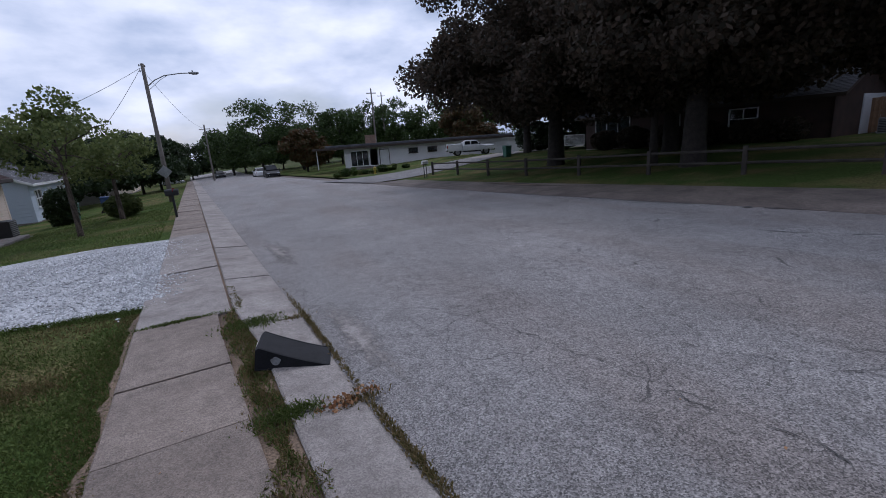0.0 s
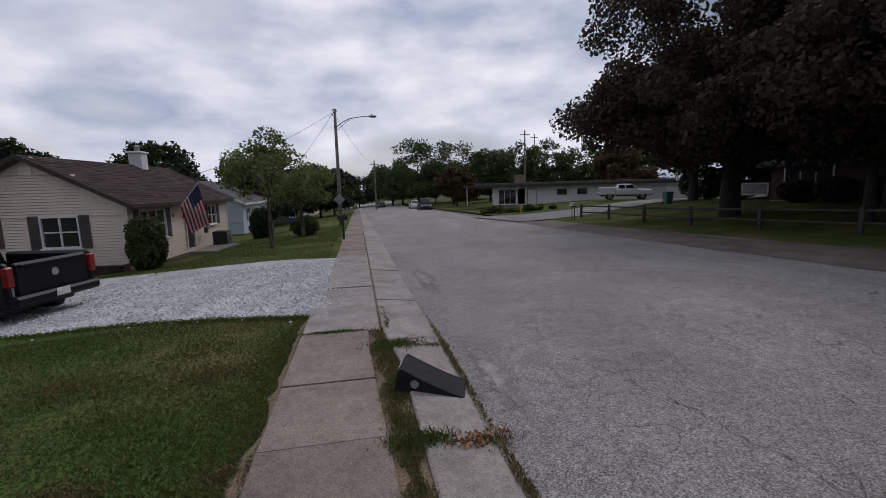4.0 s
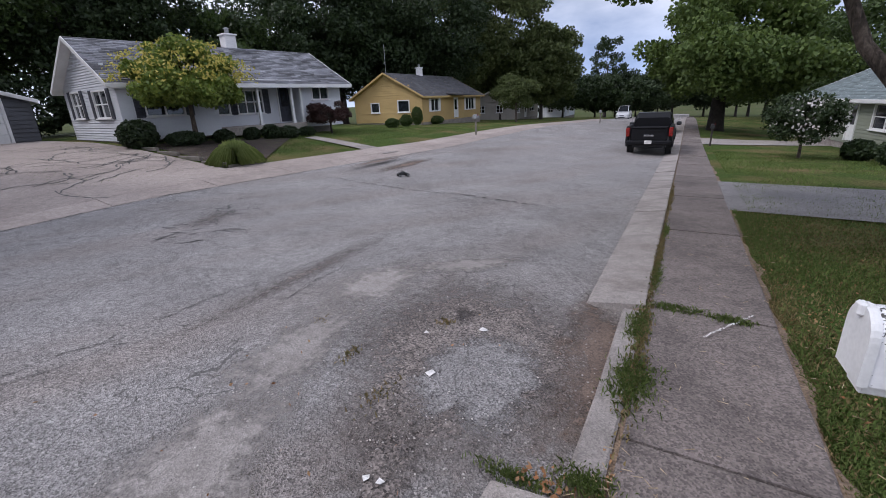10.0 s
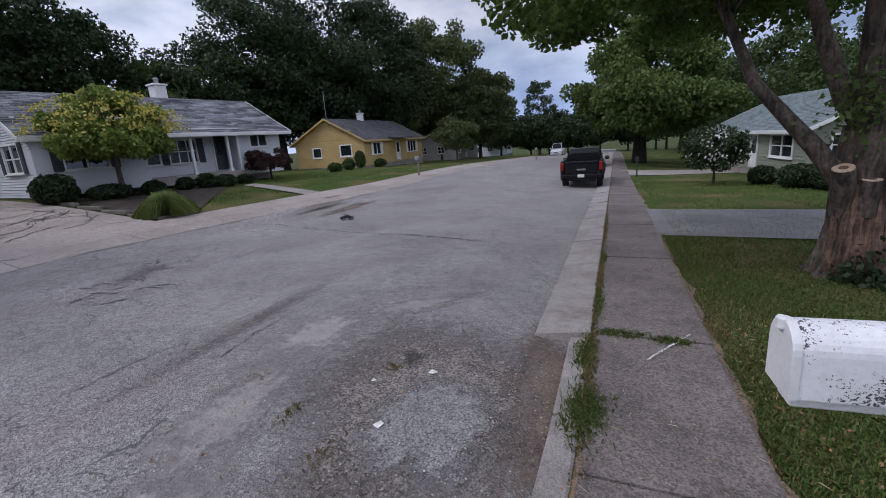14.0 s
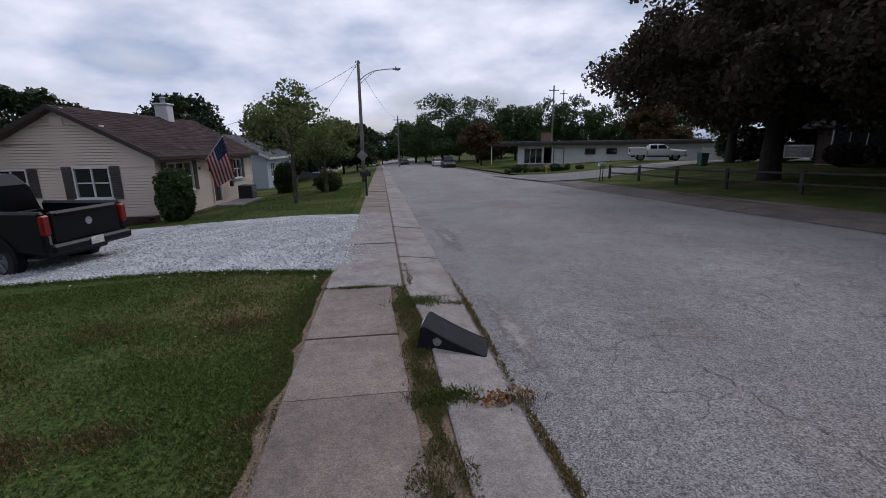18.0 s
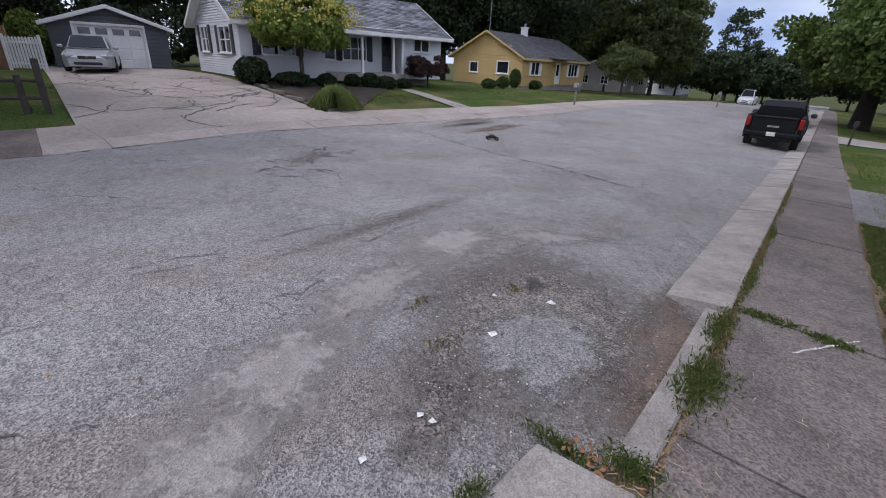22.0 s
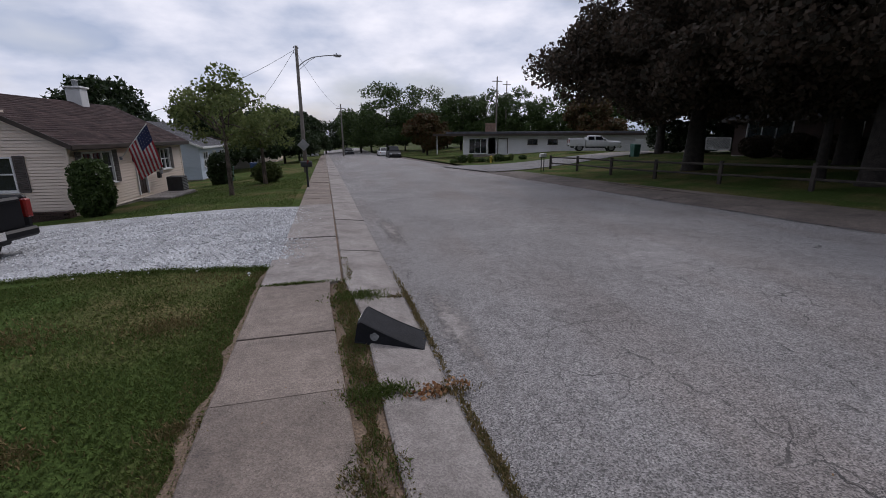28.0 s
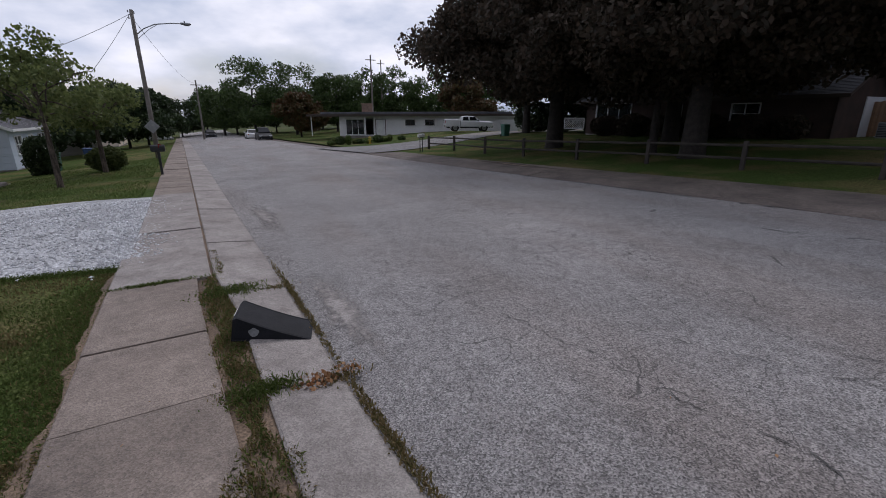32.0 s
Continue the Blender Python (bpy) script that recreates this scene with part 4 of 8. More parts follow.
def white_house():
    H = thing("house", standing(19.33, -1.56, -75.8, 0.2), "white lap-sided ranch house with a weathered grey shingle roof", "house")
    # local x runs along the front (away down the street), -y faces the street
    z0 = 0.3
    L, D, e = 11.8, 6.6, 2.45
    W1 = 4.0
    f0, f1 = (0, 0), (W1, 0)
    hs = [(0.9, 2.5, z0 + 0.65, z0 + 1.75)]
    wall(H, f0, f1, 0, e, SIDING_WHITE, hs)
    window(H, f0, f1, hs[0], 2, SHUTTER_BLUE)
    s0, s1 = (0, D), (0, 0)
    sh = [(1.0, 2.3, z0 + 0.65, z0 + 1.85), (3.9, 5.6, z0 + 0.65, z0 + 1.8)]
    wall(H, s0, s1, 0, e, SIDING_WHITE, sh, gable=1.85)
    for h in sh:
        window(H, s0, s1, h, 2, SHUTTER_BLUE)
    # recessed porch front
    y, W2 = 1.3, 8.9
    p0, p1 = (W1, y), (W2, y)
    hp = [(0.5, 1.3, z0 + 0.55, z0 + 1.75), (1.7, 3.2, z0 + 0.55, z0 + 1.75), (4.1, 5.0, z0 + 0.02, z0 + 2.05)]
    wall(H, p0, p1, 0, e, SIDING_WHITE, hp)
    window(H, p0, p1, hp[0], 1, SHUTTER_BLUE)
    window(H, p0, p1, hp[1], 3, SHUTTER_BLUE)
    door(H, p0, p1, hp[2], SHUTTER_BLUE)
    wall(H, (W1, 0), (W1, y), 0, e, SIDING_WHITE)
    wall(H, (W2, y), (W2, 0.3), 0, e, SIDING_WHITE)
    q0, q1 = (W2, 0.3), (L, 0.3)
    hq = [(0.8, 2.0, z0 + 1.15, z0 + 1.85)]
    wall(H, q0, q1, 0, e, SIDING_WHITE, hq)
    window(H, q0, q1, hq[0], 2, None, rail=False)
    wall(H, (L, 0.3), (L, D), 0, e, SIDING_WHITE, gable=1.75)
    wall(H, (L, D), (0, D), 0, e, SIDING_WHITE)
    footing(H, 0.05, L - 0.05, 1.35, D - 0.05, 1.0)
    floor_slab(H, 0, L, 1.3, D, 0.1)
    roof(H, 0, L, 0, D, e, 1.85, 0.38, SHINGLE_GREY, "x", WHITE, label="weathered grey shingles")
    chimney(H, 7.2, 3.7, 3.7, 4.95, 0.62, BLOCK_WHITE)
    for x in (6.2, 8.2, W2 - 0.1):
        g = Geo().box((x, 0.1, e / 2 - 0.1), (0.13, 0.13, e - 0.2), b=0.015)
        g.box((x, 0.1, 0.25), (0.2, 0.2, 0.3), b=0.02).box((x, 0.1, e - 0.25), (0.2, 0.2, 0.12), b=0.02)
        part("porch_post", g, WHITE, H)
    part("porch_floor", Geo().box(((W1 + W2) / 2, 0.6, 0.08), (W2 - W1, 1.4, 0.4), b=0.02), CONCRETE, H)
    part("porch_beam", Geo().box(((W1 + W2) / 2, 0.06, e - 0.06), (W2 - W1, 0.14, 0.2), b=0.01), WHITE, H)
    return H


white_house()


def garage():
    # front faces the street; local x runs across the front
    H = thing("garage", standing(25.49, 4.79, -84, 0.0), "dark slate-sided single garage with a white panel door", "garage")
    L, D, e, o = 5.0, 7.0, 2.2, -0.5
    f0, f1 = (o, 0), (L + o, 0)
    hole = (1.05, 3.9, 0.0, 2.1)
    wall(H, f0, f1, 0, e, SIDING_NAVY, [hole], gable=0.85, row=0.2)
    wall(H, (L + o, 0), (L + o, D), 0, e, SIDING_NAVY, row=0.2)
    wall(H, (L + o, D), (o, D), 0, e, SIDING_NAVY, gable=0.85, row=0.2)
    wall(H, (o, D), (o, 0), 0, e, SIDING_NAVY, row=0.2)
    m = in_wall(f0, f1, (hole[0] + hole[1]) / 2, 0)
    w, h = hole[1] - hole[0], hole[3]
    d = part("garage_door", Geo().box((0, 0.08, h / 2), (w, 0.04, h)), WHITE, H, m=m)
    for i in range(4):
        for k in range(4):
            x, z = -w / 2 + w * (k + 0.5) / 4, h * (i + 0.5) / 4
            if i == 3:
                part("door_pane", Geo().box((x, 0.05, z), (w / 4 - 0.22, 0.03, h / 4 - 0.24)), GLASS, d)
            else:
                part("door_panel", Geo().box((x, 0.055, z), (w / 4 - 0.06, 0.03, h / 4 - 0.05), b=0.012), WHITE, d)
    g = Geo()
    for x in (-w / 2 - 0.06, w / 2 + 0.06):
        g.box((x, -0.03, h / 2), (0.12, 0.06, h), b=0.01)
    g.box((0, -0.03, h + 0.06), (w + 0.24, 0.06, 0.12), b=0.01)
    part("door_trim", g, WHITE, d)
    footing(H, o + 0.03, L + o - 0.03, 0.03, D - 0.03, 0.6, top=0.0)
    roof(H, o, L + o, 0, D, e, 0.85, 0.3, SHINGLE_GREY, "y", WHITE)
    return H


garage()


def yellow_house():
    H = thing("house", standing(29.8, -22.2, -67, 0.25), "mustard yellow bungalow with a dark grey shingle gable roof", "house")
    L, D, e = 13.8, 8.0, 2.55
    f0, f1 = (0, 0), (L, 0)
    hf = [(1.6, 3.2, 0.95, 2.1), (6.6, 7.6, 0.1, 2.15), (9.6, 11.9, 0.85, 2.1)]
    wall(H, f0, f1, 0, e, SIDING_YELLOW, hf, row=0.22)
    window(H, f0, f1, hf[0], 2, WHITE, rail=False)
    door(H, f0, f1, hf[1], WHITE)
    window(H, f0, f1, hf[2], 3, WHITE, rail=False)
    s0, s1 = (0, D), (0, 0)
    hs = [(2.0, 3.1, 0.95, 1.95), (5.2, 6.6, 0.95, 2.1)]
    wall(H, s0, s1, 0, e, SIDING_YELLOW, hs, gable=2.1, row=0.22)
    for h in hs:
        window(H, s0, s1, h, 1, None, bar=0.1, rail=False)
    wall(H, (L, 0), (L, D), 0, e, SIDING_YELLOW, gable=2.1, row=0.22)
    wall(H, (L, D), (0, D), 0, e, SIDING_YELLOW, row=0.22)
    footing(H, 0.02, L - 0.02, 0.02, D - 0.02, 1.2)
    floor_slab(H, 0, L, 0, D, 0.05)
    roof(H, 0, L, 0, D, e, 2.1, 0.4, SHINGLE_DARK, "x", SIDING_YELLOW)
    chimney(H, 6.5, 4.0, 4.0, 5.3, 0.55, BLOCK_WHITE)
    part("porch_roof", Geo().box((6.6, -0.7, e - 0.02), (3.4, 1.4, 0.14), rx=6, b=0.02), SHINGLE_DARK, H)
    part("vent_pipe", Geo().tube([(0.6, 4.3, 4.0), (0.6, 4.3, 7.2)], 0.03, 6), STEEL, H)
    return H


yellow_house()


def green_house():
    # faces the street; the window wall seen from the bend is its end wall
    H = thing("house", standing(2.0, -22.6, 211, 0.15), "sage green lap-sided bungalow with a pale grey-green roof", "house")
    # local x runs along the end wall away from the street; the outer side -y looks to the bend
    L, D, e = 8.4, 12.0, 2.35
    f0, f1 = (0, 0), (L, 0)
    hf = [(0.9, 1.75, 0.9, 1.95), (5.1, 6.3, 0.85, 2.1)]
    wall(H, f0, f1, 0, e, SIDING_GREEN, hf, gable=1.85, row=0.16)
    for h in hf:
        window(H, f0, f1, h, 1, None, bar=0.09)
    s0, s1 = (0, D), (0, 0)
    hs = [(2.0, 3.6, 0.8, 2.0), (6.3, 7.2, 0.1, 2.1), (8.6, 10.9, 0.8, 2.0)]
    wall(H, s0, s1, 0, e, SIDING_GREEN, hs, row=0.16)
    window(H, s0, s1, hs[0], 2, None, bar=0.09)
    door(H, s0, s1, hs[1], WHITE)
    window(H, s0, s1, hs[2], 2, None, bar=0.09)
    wall(H, (L, 0), (L, D), 0, e, SIDING_GREEN, row=0.16)
    wall(H, (L, D), (0, D), 0, e, SIDING_GREEN, gable=1.85, row=0.16)
    footing(H, 0.02, L - 0.02, 0.02, D - 0.02, 1.2)
    floor_slab(H, 0, L, 0, D, 0.05)
    roof(H, 0, L, 0, D, e, 1.85, 0.45, SHINGLE_TEAL, "y", WHITE)
    return H


green_house()


def flat_house():
    H = thing("house", standing(10.15, 51.0, -17, 0.5), "low white-painted block house with a nearly flat roof", "house")
    L, D, e = 24.0, 9.0, 2.5
    f0, f1 = (0, 0), (L, 0)
    hf = [(0.8, 3.2, 0.1, 2.1), (4.65, 6.0, 0.05, 2.1), (8.6, 9.9, 1.3, 2.0), (11.2, 12.5, 1.3, 2.0), (3.4, 4.4, 0.1, 2.2)]
    wall(H, f0, f1, 0, e, BLOCK_WHITE, hf, row=0.2)
    window(H, f0, f1, hf[0], 3, None, rail=False)
    door(H, f0, f1, hf[1], WHITE, False, frame=TRIM_BROWN)
    window(H, f0, f1, hf[2], 2, None, frame=TRIM_BROWN, rail=False)
    window(H, f0, f1, hf[3], 2, None, frame=TRIM_BROWN, rail=False)
    wall(H, (L, 0), (L, D), 0, e, BLOCK_WHITE, row=0.2)
    wall(H, (L, D), (0, D), 0, e, BLOCK_WHITE, row=0.2)
    wall(H, (0, D), (0, 0), 0, e, BLOCK_WHITE, row=0.2)
    footing(H, 0.02, L - 0.02, 0.02, D - 0.02, 1.2)
    g = Geo().box((L / 2 - 1.5, D / 2, e + 0.12), (L + 5, D + 1.6, 0.2), b=0.03)
    g.box((L / 2 - 1.5, D / 2, e + 0.35), (L + 2, D - 2, 0.3), b=0.05)
    part("roof", g, SHINGLE_DARK, H)
    part("fascia", Geo().box((L / 2 - 1.5, -0.83, e + 0.08), (L + 5, 0.05, 0.28), b=0.01), TRIM_BROWN, H)
    chimney(H, 3.6, 2.2, e, e + 1.5, 1.4, mat("tan_brick", (0.30, 0.20, 0.15), (0.22, 0.15, 0.12), 2.0, 0.9, 0.4, 25.0), flue=False)
    part("carport_post", Geo().box((-3.6, 0.2, 1.35), (0.12, 0.12, 2.7), b=0.01), WHITE, H)
    return H


flat_house()


def shaded_house():
    H = thing("house", standing(21.5, 24.5, -84, 0.1), "brick house under trees, deep shade put into its dark brick", "house")
    L, D, e = 16.0, 6.5, 2.7
    f0, f1 = (0, 0), (L, 0)
    hf = [(1.0, 4.2, 0.75, 2.3), (7.0, 8.0, 0.1, 2.1), (11.0, 12.6, 0.9, 2.1)]
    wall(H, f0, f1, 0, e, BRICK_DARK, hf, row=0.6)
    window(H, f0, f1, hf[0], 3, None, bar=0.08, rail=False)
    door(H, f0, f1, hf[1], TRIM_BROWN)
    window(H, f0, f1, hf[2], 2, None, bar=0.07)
    # near-black brick here stands in for leaf shade over a white end wall
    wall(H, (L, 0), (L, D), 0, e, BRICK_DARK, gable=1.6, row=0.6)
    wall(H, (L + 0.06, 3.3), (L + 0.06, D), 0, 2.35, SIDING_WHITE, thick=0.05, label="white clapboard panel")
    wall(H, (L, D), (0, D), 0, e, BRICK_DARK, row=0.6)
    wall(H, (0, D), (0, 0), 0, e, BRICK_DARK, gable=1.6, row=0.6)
    footing(H, 0.02, L - 0.02, 0.02, D - 0.02, 1.0)
    floor_slab(H, 0, L, 0, D, 0.05)
    roof(H, 0, L, 0, D, e, 1.6, 0.6, SHINGLE_DARK, "x", TRIM_BROWN)
    return H


shaded_house()


def plain_house(x, y, rz, L, D, e, rise, wallm, roofm, label, holes, trim=WHITE, shutters=None):
    H = thing("house", standing(x, y, rz, 0.1), label, "house")
    wall(H, (0, 0), (L, 0), 0, e, wallm, holes, row=0.22)
    for h in holes:
        if h[2] < 0.4:
            door(H, (0, 0), (L, 0), h, trim)
        else:
            window(H, (0, 0), (L, 0), h, 2, shutters, rail=True)
    hs = [(D * 0.25, D * 0.25 + 1.1, 1.0, 2.1), (D * 0.62, D * 0.62 + 1.1, 1.0, 2.1)]
    for a, b in (((L, 0), (L, D)), ((0, D), (0, 0))):
        wall(H, a, b, 0, e, wallm, hs, gable=rise, row=0.22)
        for h in hs:
            window(H, a, b, h, 2, None)
    wall(H, (L, D), (0, D), 0, e, wallm, row=0.22)
    footing(H, 0.02, L - 0.02, 0.02, D - 0.02, 1.4)
    floor_slab(H, 0, L, 0, D, 0.05)
    roof(H, 0, L, 0, D, e, rise, 0.4, roofm, "x", trim)
    return H


SIDING_PALEBLUE = mat("pale_blue_siding", (0.52, 0.58, 0.66), (0.46, 0.52, 0.6), 0.6, 0.6, 0.1, 30.0, speck=0.06)
SIDING_GREY = mat("warm_grey_siding", (0.34, 0.31, 0.28), (0.28, 0.26, 0.235), 0.6, 0.6, 0.1, 30.0, speck=0.06)
plain_house(-11.5, 32.0, 95, 11, 8, 2.7, 1.8, SIDING_PALEBLUE, SHINGLE_DARK, "pale blue and white house behind young trees",
            [(1, 2.4, 0.9, 2.1), (4, 4.95, 0.05, 2.1), (6.5, 8.5, 0.9, 2.1)])
plain_house(-13.5, 52.0, 95, 12, 8, 2.7, 1.7, SIDING_GREY, SHINGLE_DARK, "small grey house far down the street",
            [(1, 2.4, 0.9, 2.1), (5, 5.95, 0.05, 2.1), (7.5, 9.5, 0.9, 2.1)])
plain_house(-15.5, 75.0, 95, 12, 8, 2.7, 1.7, SIDING_TAN, SHINGLE_BROWN, "small tan house far down the street",
            [(1, 2.4, 0.9, 2.1), (5, 5.95, 0.05, 2.1), (7.5, 9.5, 0.9, 2.1)])
plain_house(40.5, -45.0, -66, 13, 8, 2.6, 1.6, SIDING_GREY, SHINGLE_BROWN, "low grey house down the street",
            [(1, 2.4, 0.9, 2.1), (5, 5.95, 0.05, 2.1), (8, 10.5, 0.9, 2.1)])
plain_house(50.0, -68.0, -66, 13, 8, 2.6, 1.6, SIDING_WHITE, SHINGLE_DARK, "low white house far down the street",
            [(1, 2.4, 0.9, 2.1), (5, 5.95, 0.05, 2.1), (8, 10.5, 0.9, 2.1)])
plain_house(12.0, -50.0, 112, 12, 8, 2.6, 1.8, SIDING_PALEBLUE, SHINGLE_TEAL, "pale house behind the trees down the street",
            [(1, 2.4, 0.9, 2.1), (5, 5.95, 0.05, 2.1), (8, 10.0, 0.9, 2.1)])
plain_house(6.0, -39.0, 112, 11, 8, 2.6, 1.9, SIDING_GREY, SHINGLE_BROWN, "grey house with a brown roof beside the street",
            [(1, 2.4, 0.9, 2.1), (5, 5.95, 0.05, 2.1), (7.5, 9.5, 0.9, 2.1)])


def garden_shed():
    H = thing("garden_shed", standing(30.6, 11.6, -70, 0.05), "small garden shed with a white metal roof behind the board fence", "shed")
    L, D, e = 2.2, 2.0, 1.62
    wall(H, (0, 0), (L, 0), 0, e, SIDING_WHITE, row=0.2)
    wall(H, (L, 0), (L, D), 0, e, SIDING_WHITE, gable=0.6, row=0.2)
    wall(H, (L, D), (0, D), 0, e, SIDING_WHITE, row=0.2)
    wall(H, (0, D), (0, 0), 0, e, SIDING_WHITE, gable=0.6, row=0.2)
    for sg in (-1, 1):
        part("roof", Geo().box((L / 2, D / 2 + sg * D * 0.27, e + 0.3), (L + 0.4, D * 0.62, 0.05), rx=-sg * 26, b=0.01), WHITE, H)


garden_shed()

# ---- trees ----


def leaf_mesh(name, pts, size, material, rs, spread=0.35, droop=0.3, sides=4):
    """Many small pointed leaves, one diamond (or, far off, one triangle) each, turned at random."""
    n = len(pts)
    a = rs.normal(size=(n, 3))
    a[:, 2] -= droop
    a /= np.linalg.norm(a, axis=1)[:, None]
    b = rs.normal(size=(n, 3))
    b -= a * (a * b).sum(1)[:, None]
    b /= np.linalg.norm(b, axis=1)[:, None]
    s = size * (1 + spread * rs.uniform(-1, 1, n))[:, None]
    v = np.empty((n, 4, 3))
    v[:, 0], v[:, 1], v[:, 2], v[:, 3] = pts - a * s * 0.5, pts + b * s * 0.36 + a * s * 0.05, pts + a * s * 0.55, pts - b * s * 0.36 + a * s * 0.05
    if sides == 3:
        v = np.ascontiguousarray(v[:, 1:])
    k = sides
    me = bpy.data.meshes.new(name)
    me.vertices.add(k * n)
    me.vertices.foreach_set("co", v.ravel())
    me.loops.add(k * n)
    me.loops.foreach_set("vertex_index", np.arange(k * n))
    me.polygons.add(n)
    me.polygons.foreach_set("loop_start", np.arange(0, k * n, k))
    me.polygons.foreach_set("loop_total", np.full(n, k))
    me.materials.append(material)
    me.update(calc_edges=True)
    return me


def limb(g, p, q, r0, r1, rr, n=7, wob=0.08, sides=8):
    p, q = Vector(p), Vector(q)
    L = (q - p).length
    pts = []
    for i in range(n):
        t = i / (n - 1)
        o = Vector((rr.uniform(-1, 1), rr.uniform(-1, 1), rr.uniform(-0.6, 0.6) + 0.8 * math.sin(t * 3.1))) * wob * L * (0.0 if i in (0, n - 1) else 1)
        pts.append(p.lerp(q, t) + o * 0.6)
    g.tube(pts, [r0 + (r1 - r0) * (i / (n - 1)) for i in range(n)], sides)
    return pts


def tree(name, x, y, height, trunk_r, clear, blobs, leaves, size, leaf_m, bark, label, seed, lean=(0, 0), clumps=60, puff=0.9, group="", category="tree", limbs=9):
    """Tapered trunk, limbs to the clumps, and a crown of many leaves in uneven clumps.
    blobs: (x, y, z, rx, ry, rz) ellipsoids in the tree's own frame."""
    rr, rs = random.Random(seed), np.random.RandomState(seed)
    height, trunk_r, clear, puff, size = (v * K for v in (height, trunk_r, clear, puff, size))
    blobs, lean = [tuple(v * K for v in b) for b in blobs], (lean[0] * K, lean[1] * K)
    T = thing(name, standing(x, y), label, category, group)
    g = Geo()
    top = Vector((lean[0], lean[1], clear + (height - clear) * 0.55))
    trunk = [(0, 0, -0.25), (0, 0, 0.12), (lean[0] * 0.15, lean[1] * 0.15, clear * 0.5), (lean[0] * 0.4, lean[1] * 0.4, clear), tuple(top)]
    g.tube(trunk, [trunk_r * 1.6, trunk_r * 1.15, trunk_r, trunk_r * 0.85, trunk_r * 0.25], 12)
    vol = np.array([b[3] * b[4] * b[5] for b in blobs]) ** (2 / 3)
    pick = rs.choice(len(blobs), clumps, p=vol / vol.sum())
    cs, rad = [], []
    for k in pick:
        b = blobs[k]
        d = rs.normal(size=3)
        d /= np.linalg.norm(d)
        rho = rs.uniform(0.45, 1.0) ** 0.6
        cs.append(np.array(b[:3]) + d * np.array(b[3:]) * rho)
        rad.append(puff * rs.uniform(0.55, 1.3))
    cs, rad = np.array(cs), np.array(rad)
    part("trunk", g, bark, T, smooth=True)
    for k in range(min(limbs, clumps)):
        c = cs[k]
        t = rr.uniform(0.35, 1.0)
        z = clear * 0.85 + (top.z - clear * 0.85) * t * 0.8
        f = min(1.0, z / top.z)
        gl = Geo()
        limb(gl, (lean[0] * f, lean[1] * f, z), tuple(c), trunk_r * 0.42 * (1.1 - t * 0.6), 0.02, rr)
        part("limb", gl, bark, T, smooth=True)
    w = rad ** 2
    which = rs.choice(clumps, leaves, p=w / w.sum())
    d = rs.normal(size=(leaves, 3))
    d /= np.linalg.norm(d, axis=1)[:, None]
    rho = rs.uniform(0.1, 1.0, leaves) ** 0.5
    pts = cs[which] + d * (rad[which] * rho)[:, None] * np.array([1.15, 1.15, 0.8])
    pts[:, 2] = np.maximum(pts[:, 2], 0.3)
    crown = new("crown", leaf_mesh("crown", pts, size * 1.15 if group else size, leaf_m, rs, sides=3 if group else 4))
    crown.parent = T
    return T


def bush(name, x, y, w, d, hgt, leaves, size, leaf_m, label, seed, up=0.0, rz=0.0, boxy=2.0, category="bush", group=""):
    """A shrub: short stems and a dense shell of leaves; boxy above 2 squares its shape."""
    rs, rr = np.random.RandomState(seed), random.Random(seed)
    w, d, hgt, size = w * K, d * K, hgt * K, size * K
    T = thing(name, standing(x, y, rz, up), label, category, group)
    g = Geo()
    for i in range(6):
        a = rr.uniform(0, 6.28)
        g.tube([(0.05 * math.cos(a), 0.05 * math.sin(a), -0.1), (w * 0.3 * math.cos(a), d * 0.3 * math.sin(a), hgt * 0.75)], [0.02, 0.008], 5)
    part("stem", g, BARK_DARK, T)
    v = rs.normal(size=(leaves, 3))
    nrm = (np.abs(v) ** boxy).sum(1) ** (1 / boxy)
    v /= nrm[:, None]
    rho = rs.uniform(0.45, 1.0, leaves) ** 0.4
    lump = np.array([1 + 0.16 * noise.noise(Vector(p) * 2.3 + Vector((seed, 0, 0))) for p in v])
    pts = v * (rho * lump)[:, None] * np.array([w / 2, d / 2, hgt / 2])
    pts[:, 2] += hgt / 2 + 0.02
    pts[:, 2] = np.maximum(pts[:, 2], 0.02)
    crown = new("foliage", leaf_mesh("foliage", pts, size, leaf_m, rs, droop=0.0))
    crown.parent = T
    return T


L_DARK = leafmat("dark_purple_maple_leaf", (0.034, 0.032, 0.023), (0.092, 0.066, 0.048), 0.6, 0.34, 0.2)
L_DEEP = leafmat("deep_green_leaf", (0.018, 0.034, 0.012), (0.042, 0.066, 0.022), 0.55, 0.2)
L_MID = leafmat("mid_green_leaf", (0.035, 0.062, 0.016), (0.075, 0.115, 0.03), 0.55, 0.25)
L_LIGHT = leafmat("light_green_leaf", (0.06, 0.10, 0.022), (0.12, 0.17, 0.04), 0.55, 0.3)
L_YELLOW = leafmat("yellow_green_leaf", (0.095, 0.155, 0.028), (0.23, 0.28, 0.055), 0.55, 0.3)
L_GOLD = leafmat("golden_leaf_tip", (0.34, 0.34, 0.06), (0.58, 0.48, 0.13), 0.6, 0.3)
L_RED = leafmat("dark_red_leaf", (0.022, 0.012, 0.011), (0.06, 0.022, 0.018), 0.55, 0.2)
L_RUST = leafmat("rusty_leaf", (0.10, 0.045, 0.018), (0.06, 0.06, 0.02), 0.6, 0.2)
L_GREY = leafmat("olive_green_leaf", (0.06, 0.082, 0.028), (0.125, 0.15, 0.055), 0.6, 0.3, 0.2)
